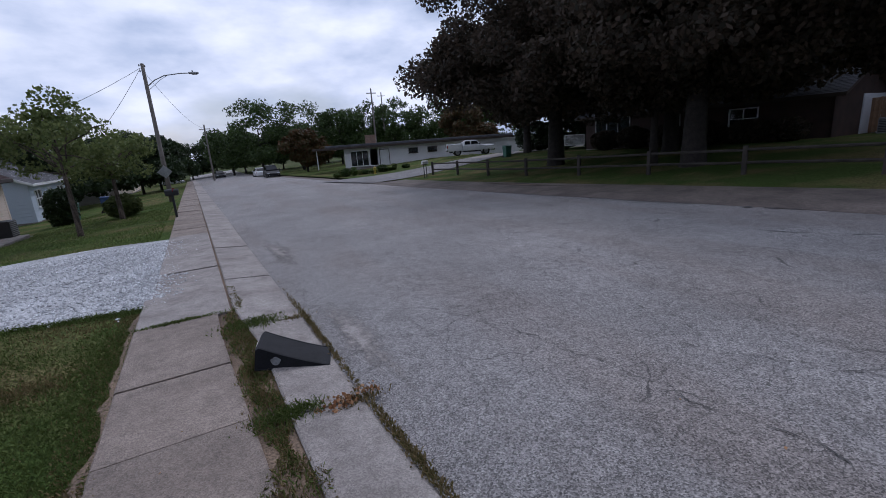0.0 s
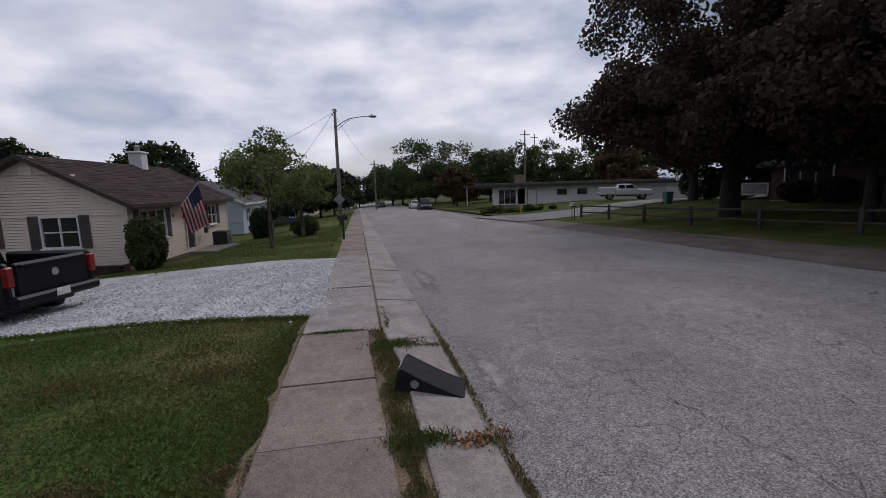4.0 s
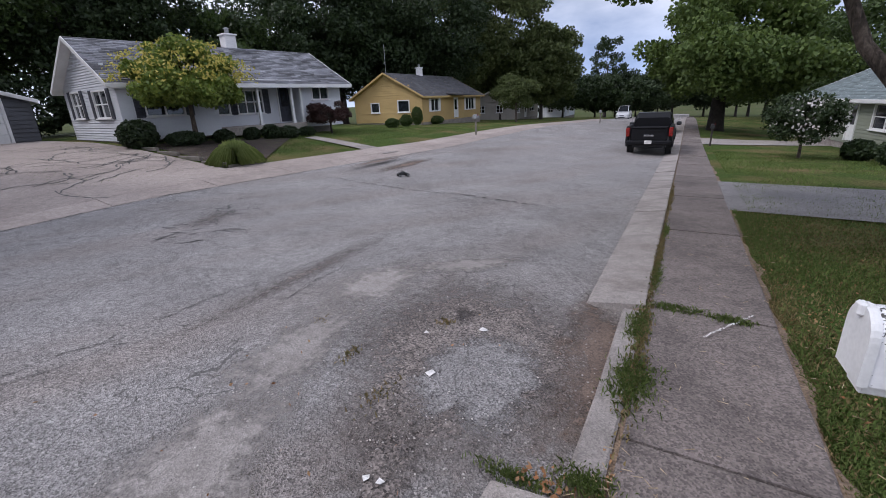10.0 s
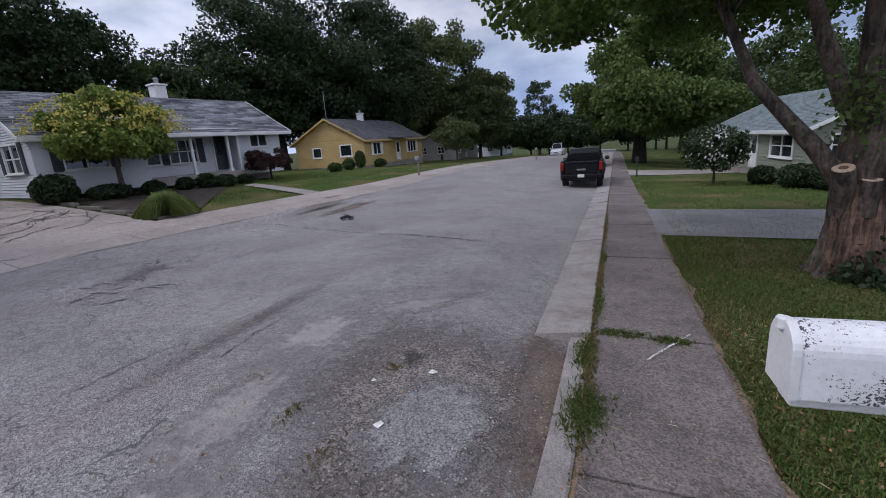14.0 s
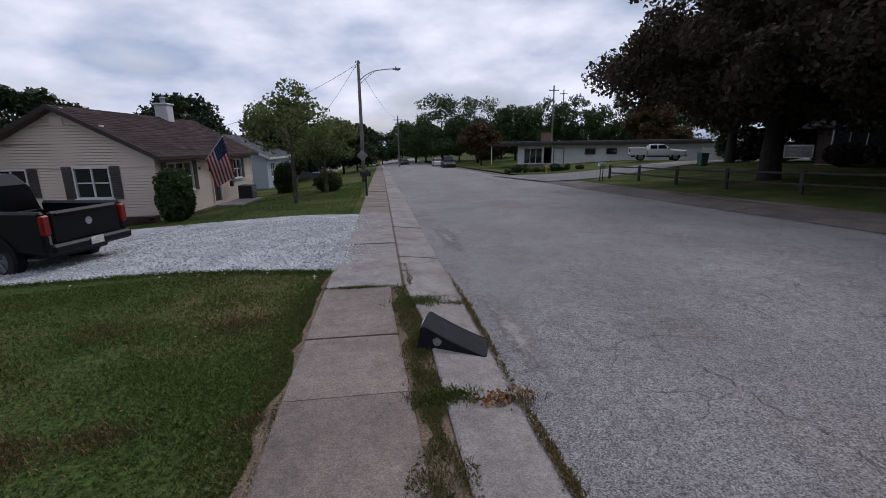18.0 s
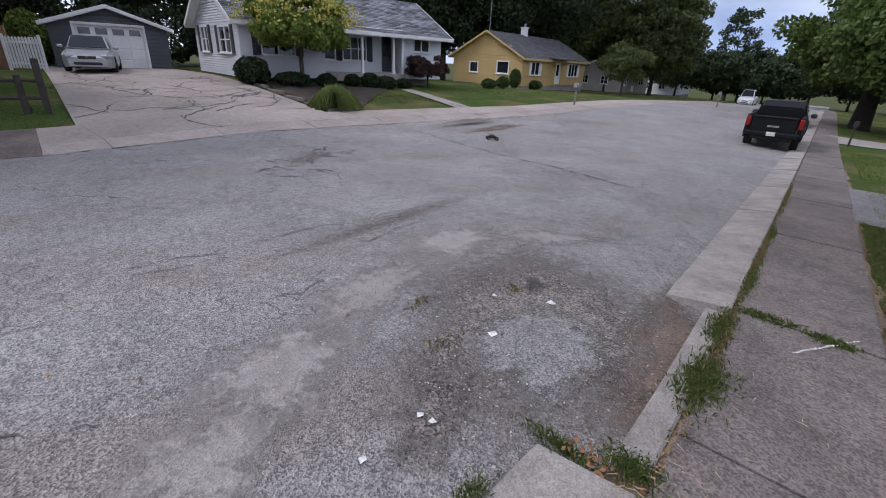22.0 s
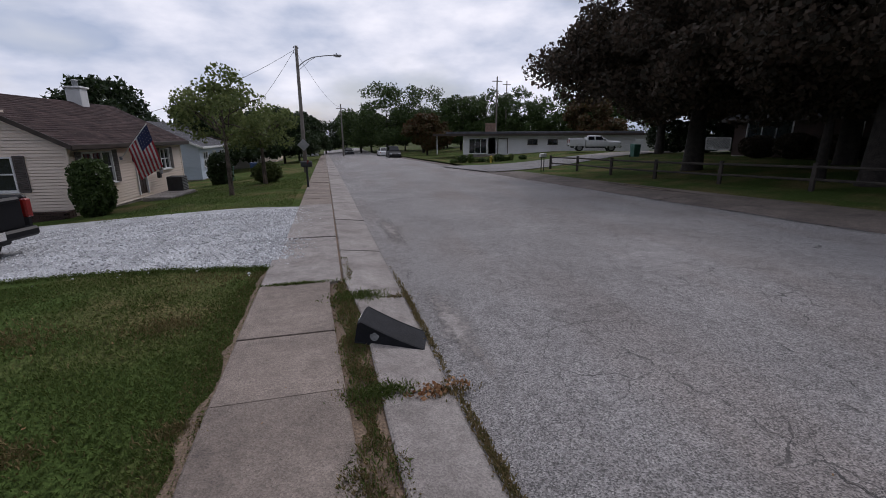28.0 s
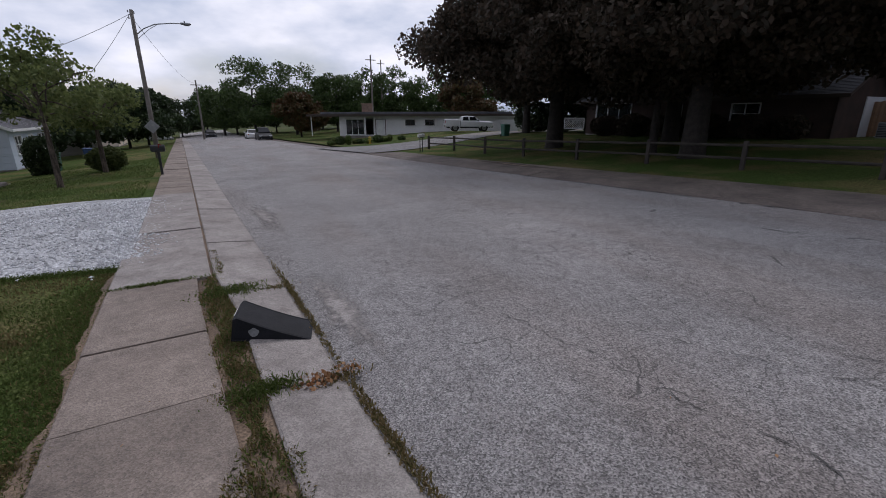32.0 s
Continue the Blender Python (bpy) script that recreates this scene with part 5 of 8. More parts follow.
L_YOUNG = leafmat("young_olive_leaf", (0.09, 0.125, 0.04), (0.20, 0.23, 0.085), 0.6, 0.4, 0.2)
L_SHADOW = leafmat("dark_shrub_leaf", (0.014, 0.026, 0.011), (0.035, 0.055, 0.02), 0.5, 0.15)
L_NEAR = leafmat("maple_green_leaf", (0.055, 0.10, 0.02), (0.135, 0.20, 0.045), 0.55, 0.48, 0.25)
L_FLOWER = leafmat("white_blossom", (0.70, 0.66, 0.64), (0.78, 0.74, 0.74), 0.7, 0.3)

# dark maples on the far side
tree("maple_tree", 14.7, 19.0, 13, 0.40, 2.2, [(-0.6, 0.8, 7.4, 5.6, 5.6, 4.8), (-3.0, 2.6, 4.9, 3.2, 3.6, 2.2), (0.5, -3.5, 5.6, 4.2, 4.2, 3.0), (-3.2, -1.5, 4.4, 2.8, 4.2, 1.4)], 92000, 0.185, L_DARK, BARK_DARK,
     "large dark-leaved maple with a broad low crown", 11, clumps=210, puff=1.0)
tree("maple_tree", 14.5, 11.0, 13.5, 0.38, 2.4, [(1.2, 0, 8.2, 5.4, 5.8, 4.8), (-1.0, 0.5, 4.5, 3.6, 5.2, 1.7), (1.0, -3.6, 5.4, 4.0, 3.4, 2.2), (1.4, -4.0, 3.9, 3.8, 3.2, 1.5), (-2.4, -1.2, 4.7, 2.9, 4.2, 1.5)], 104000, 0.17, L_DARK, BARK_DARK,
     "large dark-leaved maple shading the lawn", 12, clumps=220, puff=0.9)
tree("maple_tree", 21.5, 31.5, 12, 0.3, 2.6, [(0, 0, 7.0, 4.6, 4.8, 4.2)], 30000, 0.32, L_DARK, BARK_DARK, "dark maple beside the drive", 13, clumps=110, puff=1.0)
# the next two are extra canopy, added to darken the house and lawn
tree("maple_tree", 18.9, 15.6, 14, 0.34, 2.6, [(0, 0, 7.6, 5.4, 5.6, 5.0), (0, 1.5, 4.2, 4.4, 4.6, 1.4), (-0.6, -1.5, 3.8, 4.4, 5.2, 1.3)], 64000, 0.27, L_DARK, BARK_DARK, "tall dark maple added close to the shaded house for shade", 15, clumps=170, puff=1.1)
tree("maple_tree", 30.5, 23.0, 14, 0.34, 3.0, [(0, 0, 8.4, 5.6, 5.6, 5.0)], 36000, 0.36, L_DARK, BARK_DARK, "tall dark maple added behind the shaded house to block sky light", 16, clumps=130, puff=1.2)
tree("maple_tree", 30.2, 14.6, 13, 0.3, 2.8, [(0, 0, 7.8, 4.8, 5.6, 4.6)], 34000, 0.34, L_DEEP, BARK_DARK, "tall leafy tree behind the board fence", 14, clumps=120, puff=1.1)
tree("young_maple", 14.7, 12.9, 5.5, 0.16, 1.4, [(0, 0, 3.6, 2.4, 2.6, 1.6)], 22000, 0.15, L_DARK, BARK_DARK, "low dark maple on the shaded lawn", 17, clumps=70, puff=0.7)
for i, (x, y, w, h) in enumerate([(20.7, 19.6, 1.8, 1.3), (20.9, 17.5, 1.9, 1.2), (21.1, 15.4, 1.8, 1.2), (21.3, 13.4, 1.8, 1.1), (20.5, 21.6, 1.8, 1.2), (21.5, 11.8, 1.4, 1.0)]):
    bush("dark_shrub", x, y, w, w, h, 4200, 0.13, L_DARK, "dark unclipped shrub in deep shade", 400 + i, group="shaded shrubs")

# young trees by the flag house
tree("young_tree", -5.2, 17.0, 4.7, 0.075, 1.5, [(0, 0, 2.85, 1.75, 1.75, 1.0), (0.1, 0.1, 3.8, 0.8, 0.8, 0.6)], 4600, 0.115, L_YOUNG, BARK, "thin-trunked young tree with sparse olive leaves", 21, clumps=55, puff=0.34, limbs=14)
tree("young_tree", -5.1, 21.7, 4.3, 0.085, 1.3, [(0, 0, 2.7, 1.7, 1.7, 1.15)], 4800, 0.125, L_YOUNG, BARK, "young tree with a rounded sparse crown", 22, clumps=55, puff=0.4, limbs=14)


def yellow_tree():
    T = tree("ornamental_tree", 18.7, -3.6, 4.0, 0.09, 0.9, [(0, 0, 1.95, 2.0, 2.0, 0.5), (0.1, 0, 2.6, 1.55, 1.55, 0.5), (0.1, 0.2, 3.1, 0.9, 0.9, 0.35)], 24000, 0.125, L_YELLOW, BARK,
             "small spreading tree with yellow-green leaf tips", 31, clumps=95, puff=0.34, limbs=18)
    rs = np.random.RandomState(35)
    n = 220
    d = rs.normal(size=(n, 3))
    d[:, 2] = np.abs(d[:, 2]) * 0.9
    d /= np.linalg.norm(d, axis=1)[:, None]
    c = d * np.array([2.65, 2.65, 1.6]) * rs.uniform(0.75, 1.08, n)[:, None] + np.array([0.05, 0, 2.5])
    pts = np.repeat(c, 9, axis=0) + rs.normal(size=(n * 9, 3)) * np.array([0.13, 0.13, 0.06])
    tips = new("tip_foliage", leaf_mesh("tip_foliage", pts, 0.11, L_GOLD, rs, droop=0.0))
    tips.parent = T
    return tagged(tips, "golden yellow leaf tips")


yellow_tree()
tree("red_maple", 20.75, -9.9, 1.9, 0.05, 0.5, [(0, 0, 1.15, 0.95, 0.95, 0.35), (0, 0, 0.8, 1.1, 1.1, 0.2)], 9000, 0.075, L_RED, BARK_DARK, "small dark red weeping maple", 32, clumps=40, puff=0.22)
tree("yard_tree", 30.0, -33.5, 4.6, 0.09, 1.0, [(0, 0, 2.6, 2.2, 2.2, 1.5)], 9000, 0.17, L_GREY, BARK, "small multi-stemmed yard tree", 33, clumps=50, puff=0.55)
tree("street_tree", 13.4, -36.5, 13, 0.5, 2.2, [(0, 0, 6.6, 5.4, 5.4, 3.6), (-1, 1.5, 4.4, 5.4, 5.4, 1.9)], 60000, 0.25, L_LIGHT, BARK_DARK, "broad green street tree", 34, clumps=120, puff=1.2)


def grove():
    """The woods behind the houses and at both ends of the street: rows of (x, y, height, radius, leaf)."""
    rr = random.Random(77)
    rows = []
    # tall dark trees behind the garage, the white and the yellow house
    for i in range(9):
        t = i / 8
        rows.append((38 + 5 * t + rr.uniform(-1.5, 1.5), 18 - 38 * t, rr.uniform(13, 15.5) if i < 4 else (14.5, 13.0, 9.6, 11.5, 15.5)[i - 4], 5.2 if i < 5 or i > 6 else 4.4, L_DEEP if i % 3 else L_MID))
    for x, y, h, r in ((43, -22, 19.0, 6.0), (41.5, -27.0, 19.6, 6.2), (40.5, -32, 18.4, 5.6)):
        rows.append((x, y, h, r, L_DEEP))
    for x, y, h, r in ((45, -38, 17.0, 5.8), (42.5, -44.5, 18, 6.0), (39.5, -49, 12, 4.6)):
        rows.append((x, y, h, r, L_GREY))
    # the far eastern end
    for x, y, h, r in ((48.5, -79, 15, 3.2), (43.5, -68, 7, 4), (40.5, -69, 6.5, 4), (37.5, -70, 6.5, 4), (34.5, -71, 7, 4), (47, -64, 8, 4), (40, -88, 10, 4), (48, -86, 9, 4), (36, -92, 9, 4), (30, -90, 10, 4), (25, -80, 10, 4.4), (20, -70, 11, 4.6), (15, -60, 11, 4.8)):
        rows.append((x, y, h, r, L_DEEP if r < 4.2 else L_MID))
    # south of the eastern street
    for i in range(6):
        rows.append((-1 - 4.5 * i, -38 - 2 * i + rr.uniform(-2, 2), rr.uniform(6.8, 8.2), 3.8, L_MID))
    for x, y, h in ((6, -47, 11), (9, -58, 12), (2, -54, 12)):
        rows.append((x, y, h, 4.8, L_MID))
    # the western end
    for i in range(11):
        t = i / 10
        rows.append((-14 + 34 * t + rr.uniform(-1.5, 1.5), 104 + rr.uniform(-4, 4), rr.uniform(7.5, 9.5), 4.2, L_DEEP if i % 2 else L_MID))
    for x, y, h, r in ((2.5, 84, 12.6, 5.4), (9.5, 86, 13, 5.6), (-2.5, 92, 9, 4.0), (16, 82, 10, 4.2), (20, 80, 10.5, 4.4), (25, 78, 10.5, 4.6), (31, 74, 10.5, 4.8), (37, 68, 11, 5)):
        rows.append((x, y, h, r, L_MID))
    rows.append((8.0, 68, 6.4, 3.0, L_RUST))
    rows.append((30, 60, 7.5, 3.4, L_RUST))
    # behind the flag house and along the west lawns
    for x, y, h, r in ((-22, 24, 7.6, 3.0), (-26, 31, 8.2, 3.4), (-19, 36, 8.0, 3.2), (-23, 46, 8.5, 3.6), (-14.5, 43, 6.8, 3.0), (-12.5, 49, 6.6, 3.0), (-11, 58, 6.6, 3.2), (-10.5, 66, 6.8, 3.2), (-21, 15.5, 11, 4.2), (-25, 9, 12, 4.8)):
        rows.append((x, y, h, r, L_DEEP))
    # behind and beside the shaded house: added to block sky light and close gaps
    for x, y, h, r in ((29, 27, 13, 5.2), (33.5, 20.5, 14, 5.4), (27, 34.5, 11.5, 4.6), (34, 30, 13, 5.2), (31, 12.5, 13, 4.8), (36, 38, 11, 4.8), (24, 26.5, 12, 4.6)):
        rows.append((x, y, h, r, L_DARK))
    for i, (x, y, h, r, m) in enumerate(rows):
        far = math.hypot(x, y)
        n = 9000 if far > 70 else 40000 if 38 < x < 48 and -50 < y < -20 else 24000 if 30 < x < 48 and -50 < y < 4 else 14000
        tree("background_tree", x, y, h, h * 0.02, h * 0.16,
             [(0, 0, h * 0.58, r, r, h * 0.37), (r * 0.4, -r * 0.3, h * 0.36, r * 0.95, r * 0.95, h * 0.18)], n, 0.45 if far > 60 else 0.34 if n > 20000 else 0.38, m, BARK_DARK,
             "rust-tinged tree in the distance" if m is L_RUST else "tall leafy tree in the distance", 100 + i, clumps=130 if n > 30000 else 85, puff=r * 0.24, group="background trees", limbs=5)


grove()


def near_tree():
    """The old street tree with two cut limbs beside the white mailbox."""
    T = thing("old_tree", standing(0.15, -7.35) @ Matrix.Scale(1.12, 4), "old thick-trunked maple with sawn-off limbs and bare heartwood", "tree")
    rr, rs = random.Random(5), np.random.RandomState(5)
    g = Geo()
    n, prof = 28, []
    zs = [-0.3, 0.0, 0.12, 0.35, 0.7, 1.1, 1.5, 1.9]
    rad = [0.66, 0.54, 0.45, 0.37, 0.325, 0.31, 0.31, 0.27]
    for z, r in zip(zs, rad):
        for k in range(n):
            a = 2 * math.pi * k / n
            flare = 1 + (0.28 * max(0, 0.35 - z)) * math.cos(5 * a + 1) + 0.07 * math.sin(9 * a) + 0.05 * noise.noise((math.cos(a) * 2, math.sin(a) * 2, z * 2))
            prof.append((r * flare * math.cos(a), r * flare * math.sin(a), z))
    m = len(zs)
    g.add(prof, [(i * n + k, i * n + (k + 1) % n, (i + 1) * n + (k + 1) % n, (i + 1) * n + k) for i in range(m - 1) for k in range(n)])
    part("trunk", g, BARK, T, smooth=True)
    # the stem that goes on up
    g = Geo()
    g.tube([(-0.04, -0.05, 1.2), (0.0, -0.05, 1.9), (0.06, -0.05, 2.7), (0.09, -0.05, 3.7), (0.13, -0.1, 4.7), (0.0, -0.2, 6.6), (-0.1, -0.2, 8.6)], [0.25, 0.215, 0.175, 0.155, 0.135, 0.10, 0.05], 16)
    part("stem", g, BARK, T, smooth=True)
    # sawn limbs: facing the bend and the street
    for p, q, r in (((0.17, 0.16, 0.85), (0.21, 0.40, 1.42), 0.115), ((-0.04, 0.24, 0.85), (-0.05, 0.31, 1.28), 0.10), ((-0.2, 0.17, 0.85), (-0.23, 0.27, 1.36), 0.085)):
        g = Geo().tube([p, Vector(p).lerp(Vector(q), 0.5), q], [r * 1.2, r * 1.05, r], 14, caps=False)
        c = part("cut_limb", g, BARK, T, smooth=True)
        d = (Vector(q) - Vector(p)).normalized()
        part("cut_face", Geo().tube([Vector(q) - d * 0.02, Vector(q) + d * 0.005], [r * 0.99, r * 0.93], 14), CUT_WOOD, c, "pale sawn end grain")
        part("heart", Geo().tube([Vector(q), Vector(q) + d * 0.009], [r * 0.45, r * 0.4], 10), RAW_WOOD, c, "darker heartwood ring")
    g = Geo()
    for k in range(7):
        x = -0.27 + 0.085 * k
        r_ = 0.055 + 0.02 * rr.random()
        x *= 0.82
        y_ = math.sqrt(max(0.3 ** 2 - x * x, 0.02)) - 0.01
        g.tube([(x * 1.25, y_ + 0.12, 0.08), (x * 1.1, y_ + 0.045, 0.4), (x + rr.uniform(-0.02, 0.02), y_, 0.9), (x * 0.95, y_ - 0.01, 1.15 + 0.12 * rr.random())], [r_ * 1.2, r_, r_ * 0.9, r_ * 0.6], 8)
    part("bare_wood", g, RAW_WOOD, T, "bare reddish heartwood", smooth=True)
    ends = []
    spec = [([(0.1, 0.1, 1.0), (0.28, 0.24, 1.34), (0.52, 0.28, 1.68), (0.75, 0.3, 1.96), (1.19, 0.28, 2.5), (1.58, 0.18, 3.38), (1.89, 0.16, 4.03), (2.3, 0.2, 5.0)], 0.115),
            ([(0.02, 0.0, 1.8), (0.3, -0.17, 2.19), (0.61, -0.33, 3.04), (0.81, -0.4, 3.71), (1.2, -0.5, 4.6), (1.5, -0.6, 5.6)], 0.12),
            ([(-0.1, 0.0, 1.75), (-0.3, 0.0, 2.01), (-0.53, 0.02, 2.36), (-0.57, 0.02, 3.03), (-0.62, 0.05, 3.7), (-0.9, 0.1, 5.0)], 0.11),
            ([(-0.5, 0.02, 2.3), (-0.71, 0.03, 2.47), (-1.0, 0.05, 2.65), (-1.9, 0.2, 3.4), (-2.8, 0.5, 4.2)], 0.085),
            ([(0.0, 0.0, 2.85), (-0.17, 0.0, 3.02), (-0.45, 0.01, 3.25), (-0.71, 0.03, 3.46), (-1.4, 0.3, 4.2), (-2.0, 0.8, 5.2)], 0.10),
            ([(0.1, 0.0, 3.9), (0.5, 1.0, 4.6), (0.9, 2.2, 5.2), (1.2, 3.2, 5.6)], 0.11), ([(0.1, -0.1, 4.2), (-0.4, -1.2, 5.2), (-1.0, -2.4, 6.0)], 0.1)]
    for pts, r in spec:
        n_ = len(pts)
        g = Geo().tube(pts, [r * (1.15 - 0.85 * i / (n_ - 1)) for i in range(n_)], 10)
        part("limb", g, BARK, T, smooth=True)
        ends += [Vector(p) for p in pts[-3:]]
    # twigs that carry the low outer leaves over the street
    cs, rad = [], []
    while len(cs) < 190:
        a, q = rs.uniform(0, 6.28), rs.uniform(0.6, 4.9)
        low = rs.uniform() < 0.62
        c = np.array([q * math.cos(a) + 0.6, q * math.sin(a) - 0.3, rs.uniform(3.75, 5.0) if low else rs.uniform(5.0, 7.6) - 0.12 * q])
        wx, wy = 0.18 + 1.12 * c[0], -8.67 + 1.12 * c[1]
        if c[0] < -0.3 and rs.uniform() < 0.95 or low and abs(c[0]) < 1.0 and -2.5 < c[1] < 1.6:
            continue
        if wy > -3.6 or (wx + 0.6) > 0.72 * -wy:
            continue
        cs.append(c)
        rad.append(rs.uniform(0.26, 0.62))
    for c in ((3.2, 2.6, 3.45), (3.0, 3.1, 3.75), (3.6, 2.4, 3.9)):
        cs.append(np.array(c))
        rad.append(0.4)
    for k in range(26):
        e, c = ends[rr.randrange(len(ends))], Vector(cs[k * 7])
        g = Geo()
        limb(g, e, c, 0.035, 0.008, rr, sides=6)
        part("twig", g, BARK, T, smooth=True)
    cs, rad = np.array(cs), np.array(rad)
    N = 58000
    w = rad ** 2
    which = rs.choice(len(cs), N, p=w / w.sum())
    d = rs.normal(size=(N, 3))
    d /= np.linalg.norm(d, axis=1)[:, None]
    pts = cs[which] + d * (rad[which] * rs.uniform(0.1, 1, N) ** 0.5)[:, None] * np.array([1.15, 1.15, 0.62])
    crown = new("crown", leaf_mesh("crown", pts, 0.105, L_NEAR, rs))
    crown.parent = T
    sprout = rs.normal(size=(380, 3)) * np.array([0.2, 0.12, 0.22]) + np.array([0.1, 0.3, 2.15])
    s = new("foliage", leaf_mesh("foliage", sprout, 0.07, L_LIGHT, rs))
    s.parent = T
    ivy = rs.normal(size=(420, 3)) * np.array([0.14, 0.1, 0.14]) + np.array([-0.1, 0.5, 0.12])
    ivy[:, 2] = np.abs(ivy[:, 2])
    s = new("foliage", leaf_mesh("foliage", ivy, 0.08, L_DEEP, rs))
    s.parent = T
    return T


near_tree()

# hedges and shrubs
bush("golden_bush", 29.6, 6.9, 1.6, 1.6, 2.5, 2600, 0.13, L_YELLOW, "golden-green shrub behind the board fence", 440)
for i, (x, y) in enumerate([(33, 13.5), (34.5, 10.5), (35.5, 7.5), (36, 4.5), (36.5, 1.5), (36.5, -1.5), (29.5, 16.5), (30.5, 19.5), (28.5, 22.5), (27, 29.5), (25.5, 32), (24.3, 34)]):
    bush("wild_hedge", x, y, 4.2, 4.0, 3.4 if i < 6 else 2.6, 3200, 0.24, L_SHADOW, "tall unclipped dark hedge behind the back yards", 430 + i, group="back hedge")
bush("hedge_bush", -8.25, 14.45, 0.95, 0.95, 1.62, 9000, 0.08, L_MID, "tall clipped dark green bush at the house corner", 41, boxy=3.5)
bush("hedge_bush", -8.0, 24.8, 1.1, 1.1, 1.6, 6000, 0.1, L_DEEP, "clipped dark green bush", 42, boxy=3.5)
bush("garden_bush", -5.2, 22.6, 1.4, 1.4, 1.0, 3000, 0.12, L_GREY, "loose flowering shrub under a young tree", 43)
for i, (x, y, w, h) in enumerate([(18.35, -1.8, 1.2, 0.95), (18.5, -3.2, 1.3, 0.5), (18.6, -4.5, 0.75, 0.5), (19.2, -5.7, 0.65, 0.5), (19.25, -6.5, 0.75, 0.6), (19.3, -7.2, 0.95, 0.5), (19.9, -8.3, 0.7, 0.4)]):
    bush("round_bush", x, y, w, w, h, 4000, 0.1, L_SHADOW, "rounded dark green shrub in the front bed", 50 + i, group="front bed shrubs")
for i, (x, y, w, h) in enumerate([(27.0, -18.6, 0.9, 0.8), (29.2, -21.2, 0.85, 1.4), (30.5, -24.0, 1.4, 0.7), (34.5, -31.0, 1.0, 0.7), (24.6, -15.9, 0.9, 0.6)]):
    bush("round_bush", x, y, w, w, h, 2600, 0.11, L_MID, "green shrub beside the yellow house", 60 + i, group="yard shrubs")
for i, (x, y, w, h) in enumerate([(1.8, -19.3, 1.4, 0.8), (0.9, -18.7, 1.3, 0.75), (-2.0, -17.8, 1.2, 0.9), (-3.5, -17.0, 1.2, 0.7), (3.0, -20.5, 1.0, 0.7)]):
    bush("round_bush", x, y, w, w, h, 4000, 0.09, L_DEEP, "low green shrub along the sage house", 70 + i, group="foundation shrubs")


def blossom_bush():
    T = tree("hibiscus_bush", 4.5, -20.0, 2.3, 0.05, 0.5, [(0, 0, 1.5, 1.15, 1.15, 0.8)], 7000, 0.11, L_DEEP, BARK, "rounded shrub covered in white blossoms", 81, clumps=50, puff=0.34, limbs=8, category="bush")
    rs = np.random.RandomState(82)
    d = rs.normal(size=(420, 3))
    d /= np.linalg.norm(d, axis=1)[:, None]
    pts = d * np.array([1.25, 1.25, 0.9]) * rs.uniform(0.85, 1.05, 420)[:, None] + np.array([0, 0, 1.55])
    f = new("blossoms", leaf_mesh("blossoms", pts, 0.13, L_FLOWER, rs))
    f.parent = T


blossom_bush()

# ---- vehicles ----


def wheel(parent, x, y, r, w, side):
    g = Geo()
    prof = [(r * 0.62, -w / 2), (r * 0.93, -w / 2), (r, -w * 0.36), (r, w * 0.36), (r * 0.93, w / 2), (r * 0.62, w / 2)]
    n = 22
    vs = [(rr * math.cos(2 * math.pi * k / n), q, rr * math.sin(2 * math.pi * k / n)) for k in range(n) for rr, q in prof]
    m = len(prof)
    g.add(vs, [(k * m + j, ((k + 1) % n) * m + j, ((k + 1) % n) * m + (j + 1) % m, k * m + (j + 1) % m) for k in range(n) for j in range(m)])
    ob = part("wheel", g, RUBBER, parent, "black tyre", smooth=False, m=Matrix.Translation((x, y, r)))
    g = Geo().tube([(0, side * w * 0.2, 0), (0, side * w * 0.28, 0)], [r * 0.62, r * 0.6], 20)
    for k in range(6):
        a = 2 * math.pi * k / 6
        g.box((r * 0.33 * math.cos(a), side * w * 0.34, r * 0.33 * math.sin(a)), (r * 0.55, 0.03, r * 0.13), ry=-math.degrees(a), b=0.006)
    g.tube([(0, side * w * 0.3, 0), (0, side * w * 0.46, 0)], [r * 0.16, r * 0.13], 12)
    part("rim", g, ALLOY, ob)
    return ob


def shell(sections, n_extra=0):
    """A car body from cross-sections along x: each (x, half width, z bottom, z shoulder, half width at top, z top)."""
    g = Geo()
    rows = []
    for x, hw, zb, zs, ht, zt in sections:
        rows.append([(x, -hw * 0.96, zb), (x, -hw, zb + 0.12), (x, -hw, (zb + zs) / 2), (x, -hw * 0.985, zs), (x, -ht - 0.03, zt - 0.06), (x, -ht + 0.05, zt),
                     (x, ht - 0.05, zt), (x, ht + 0.03, zt - 0.06), (x, hw * 0.985, zs), (x, hw, (zb + zs) / 2), (x, hw, zb + 0.12), (x, hw * 0.96, zb)])
    k = 12
    g.v = [p for r in rows for p in r]
    g.f = [(i * k + j, (i + 1) * k + j, (i + 1) * k + (j + 1) % k, i * k + (j + 1) % k) for i in range(len(rows) - 1) for j in range(k)]
    g.f += [tuple(range(k))[::-1], tuple((len(rows) - 1) * k + j for j in range(k))]
    g.m = [0] * len(g.f)
    return g


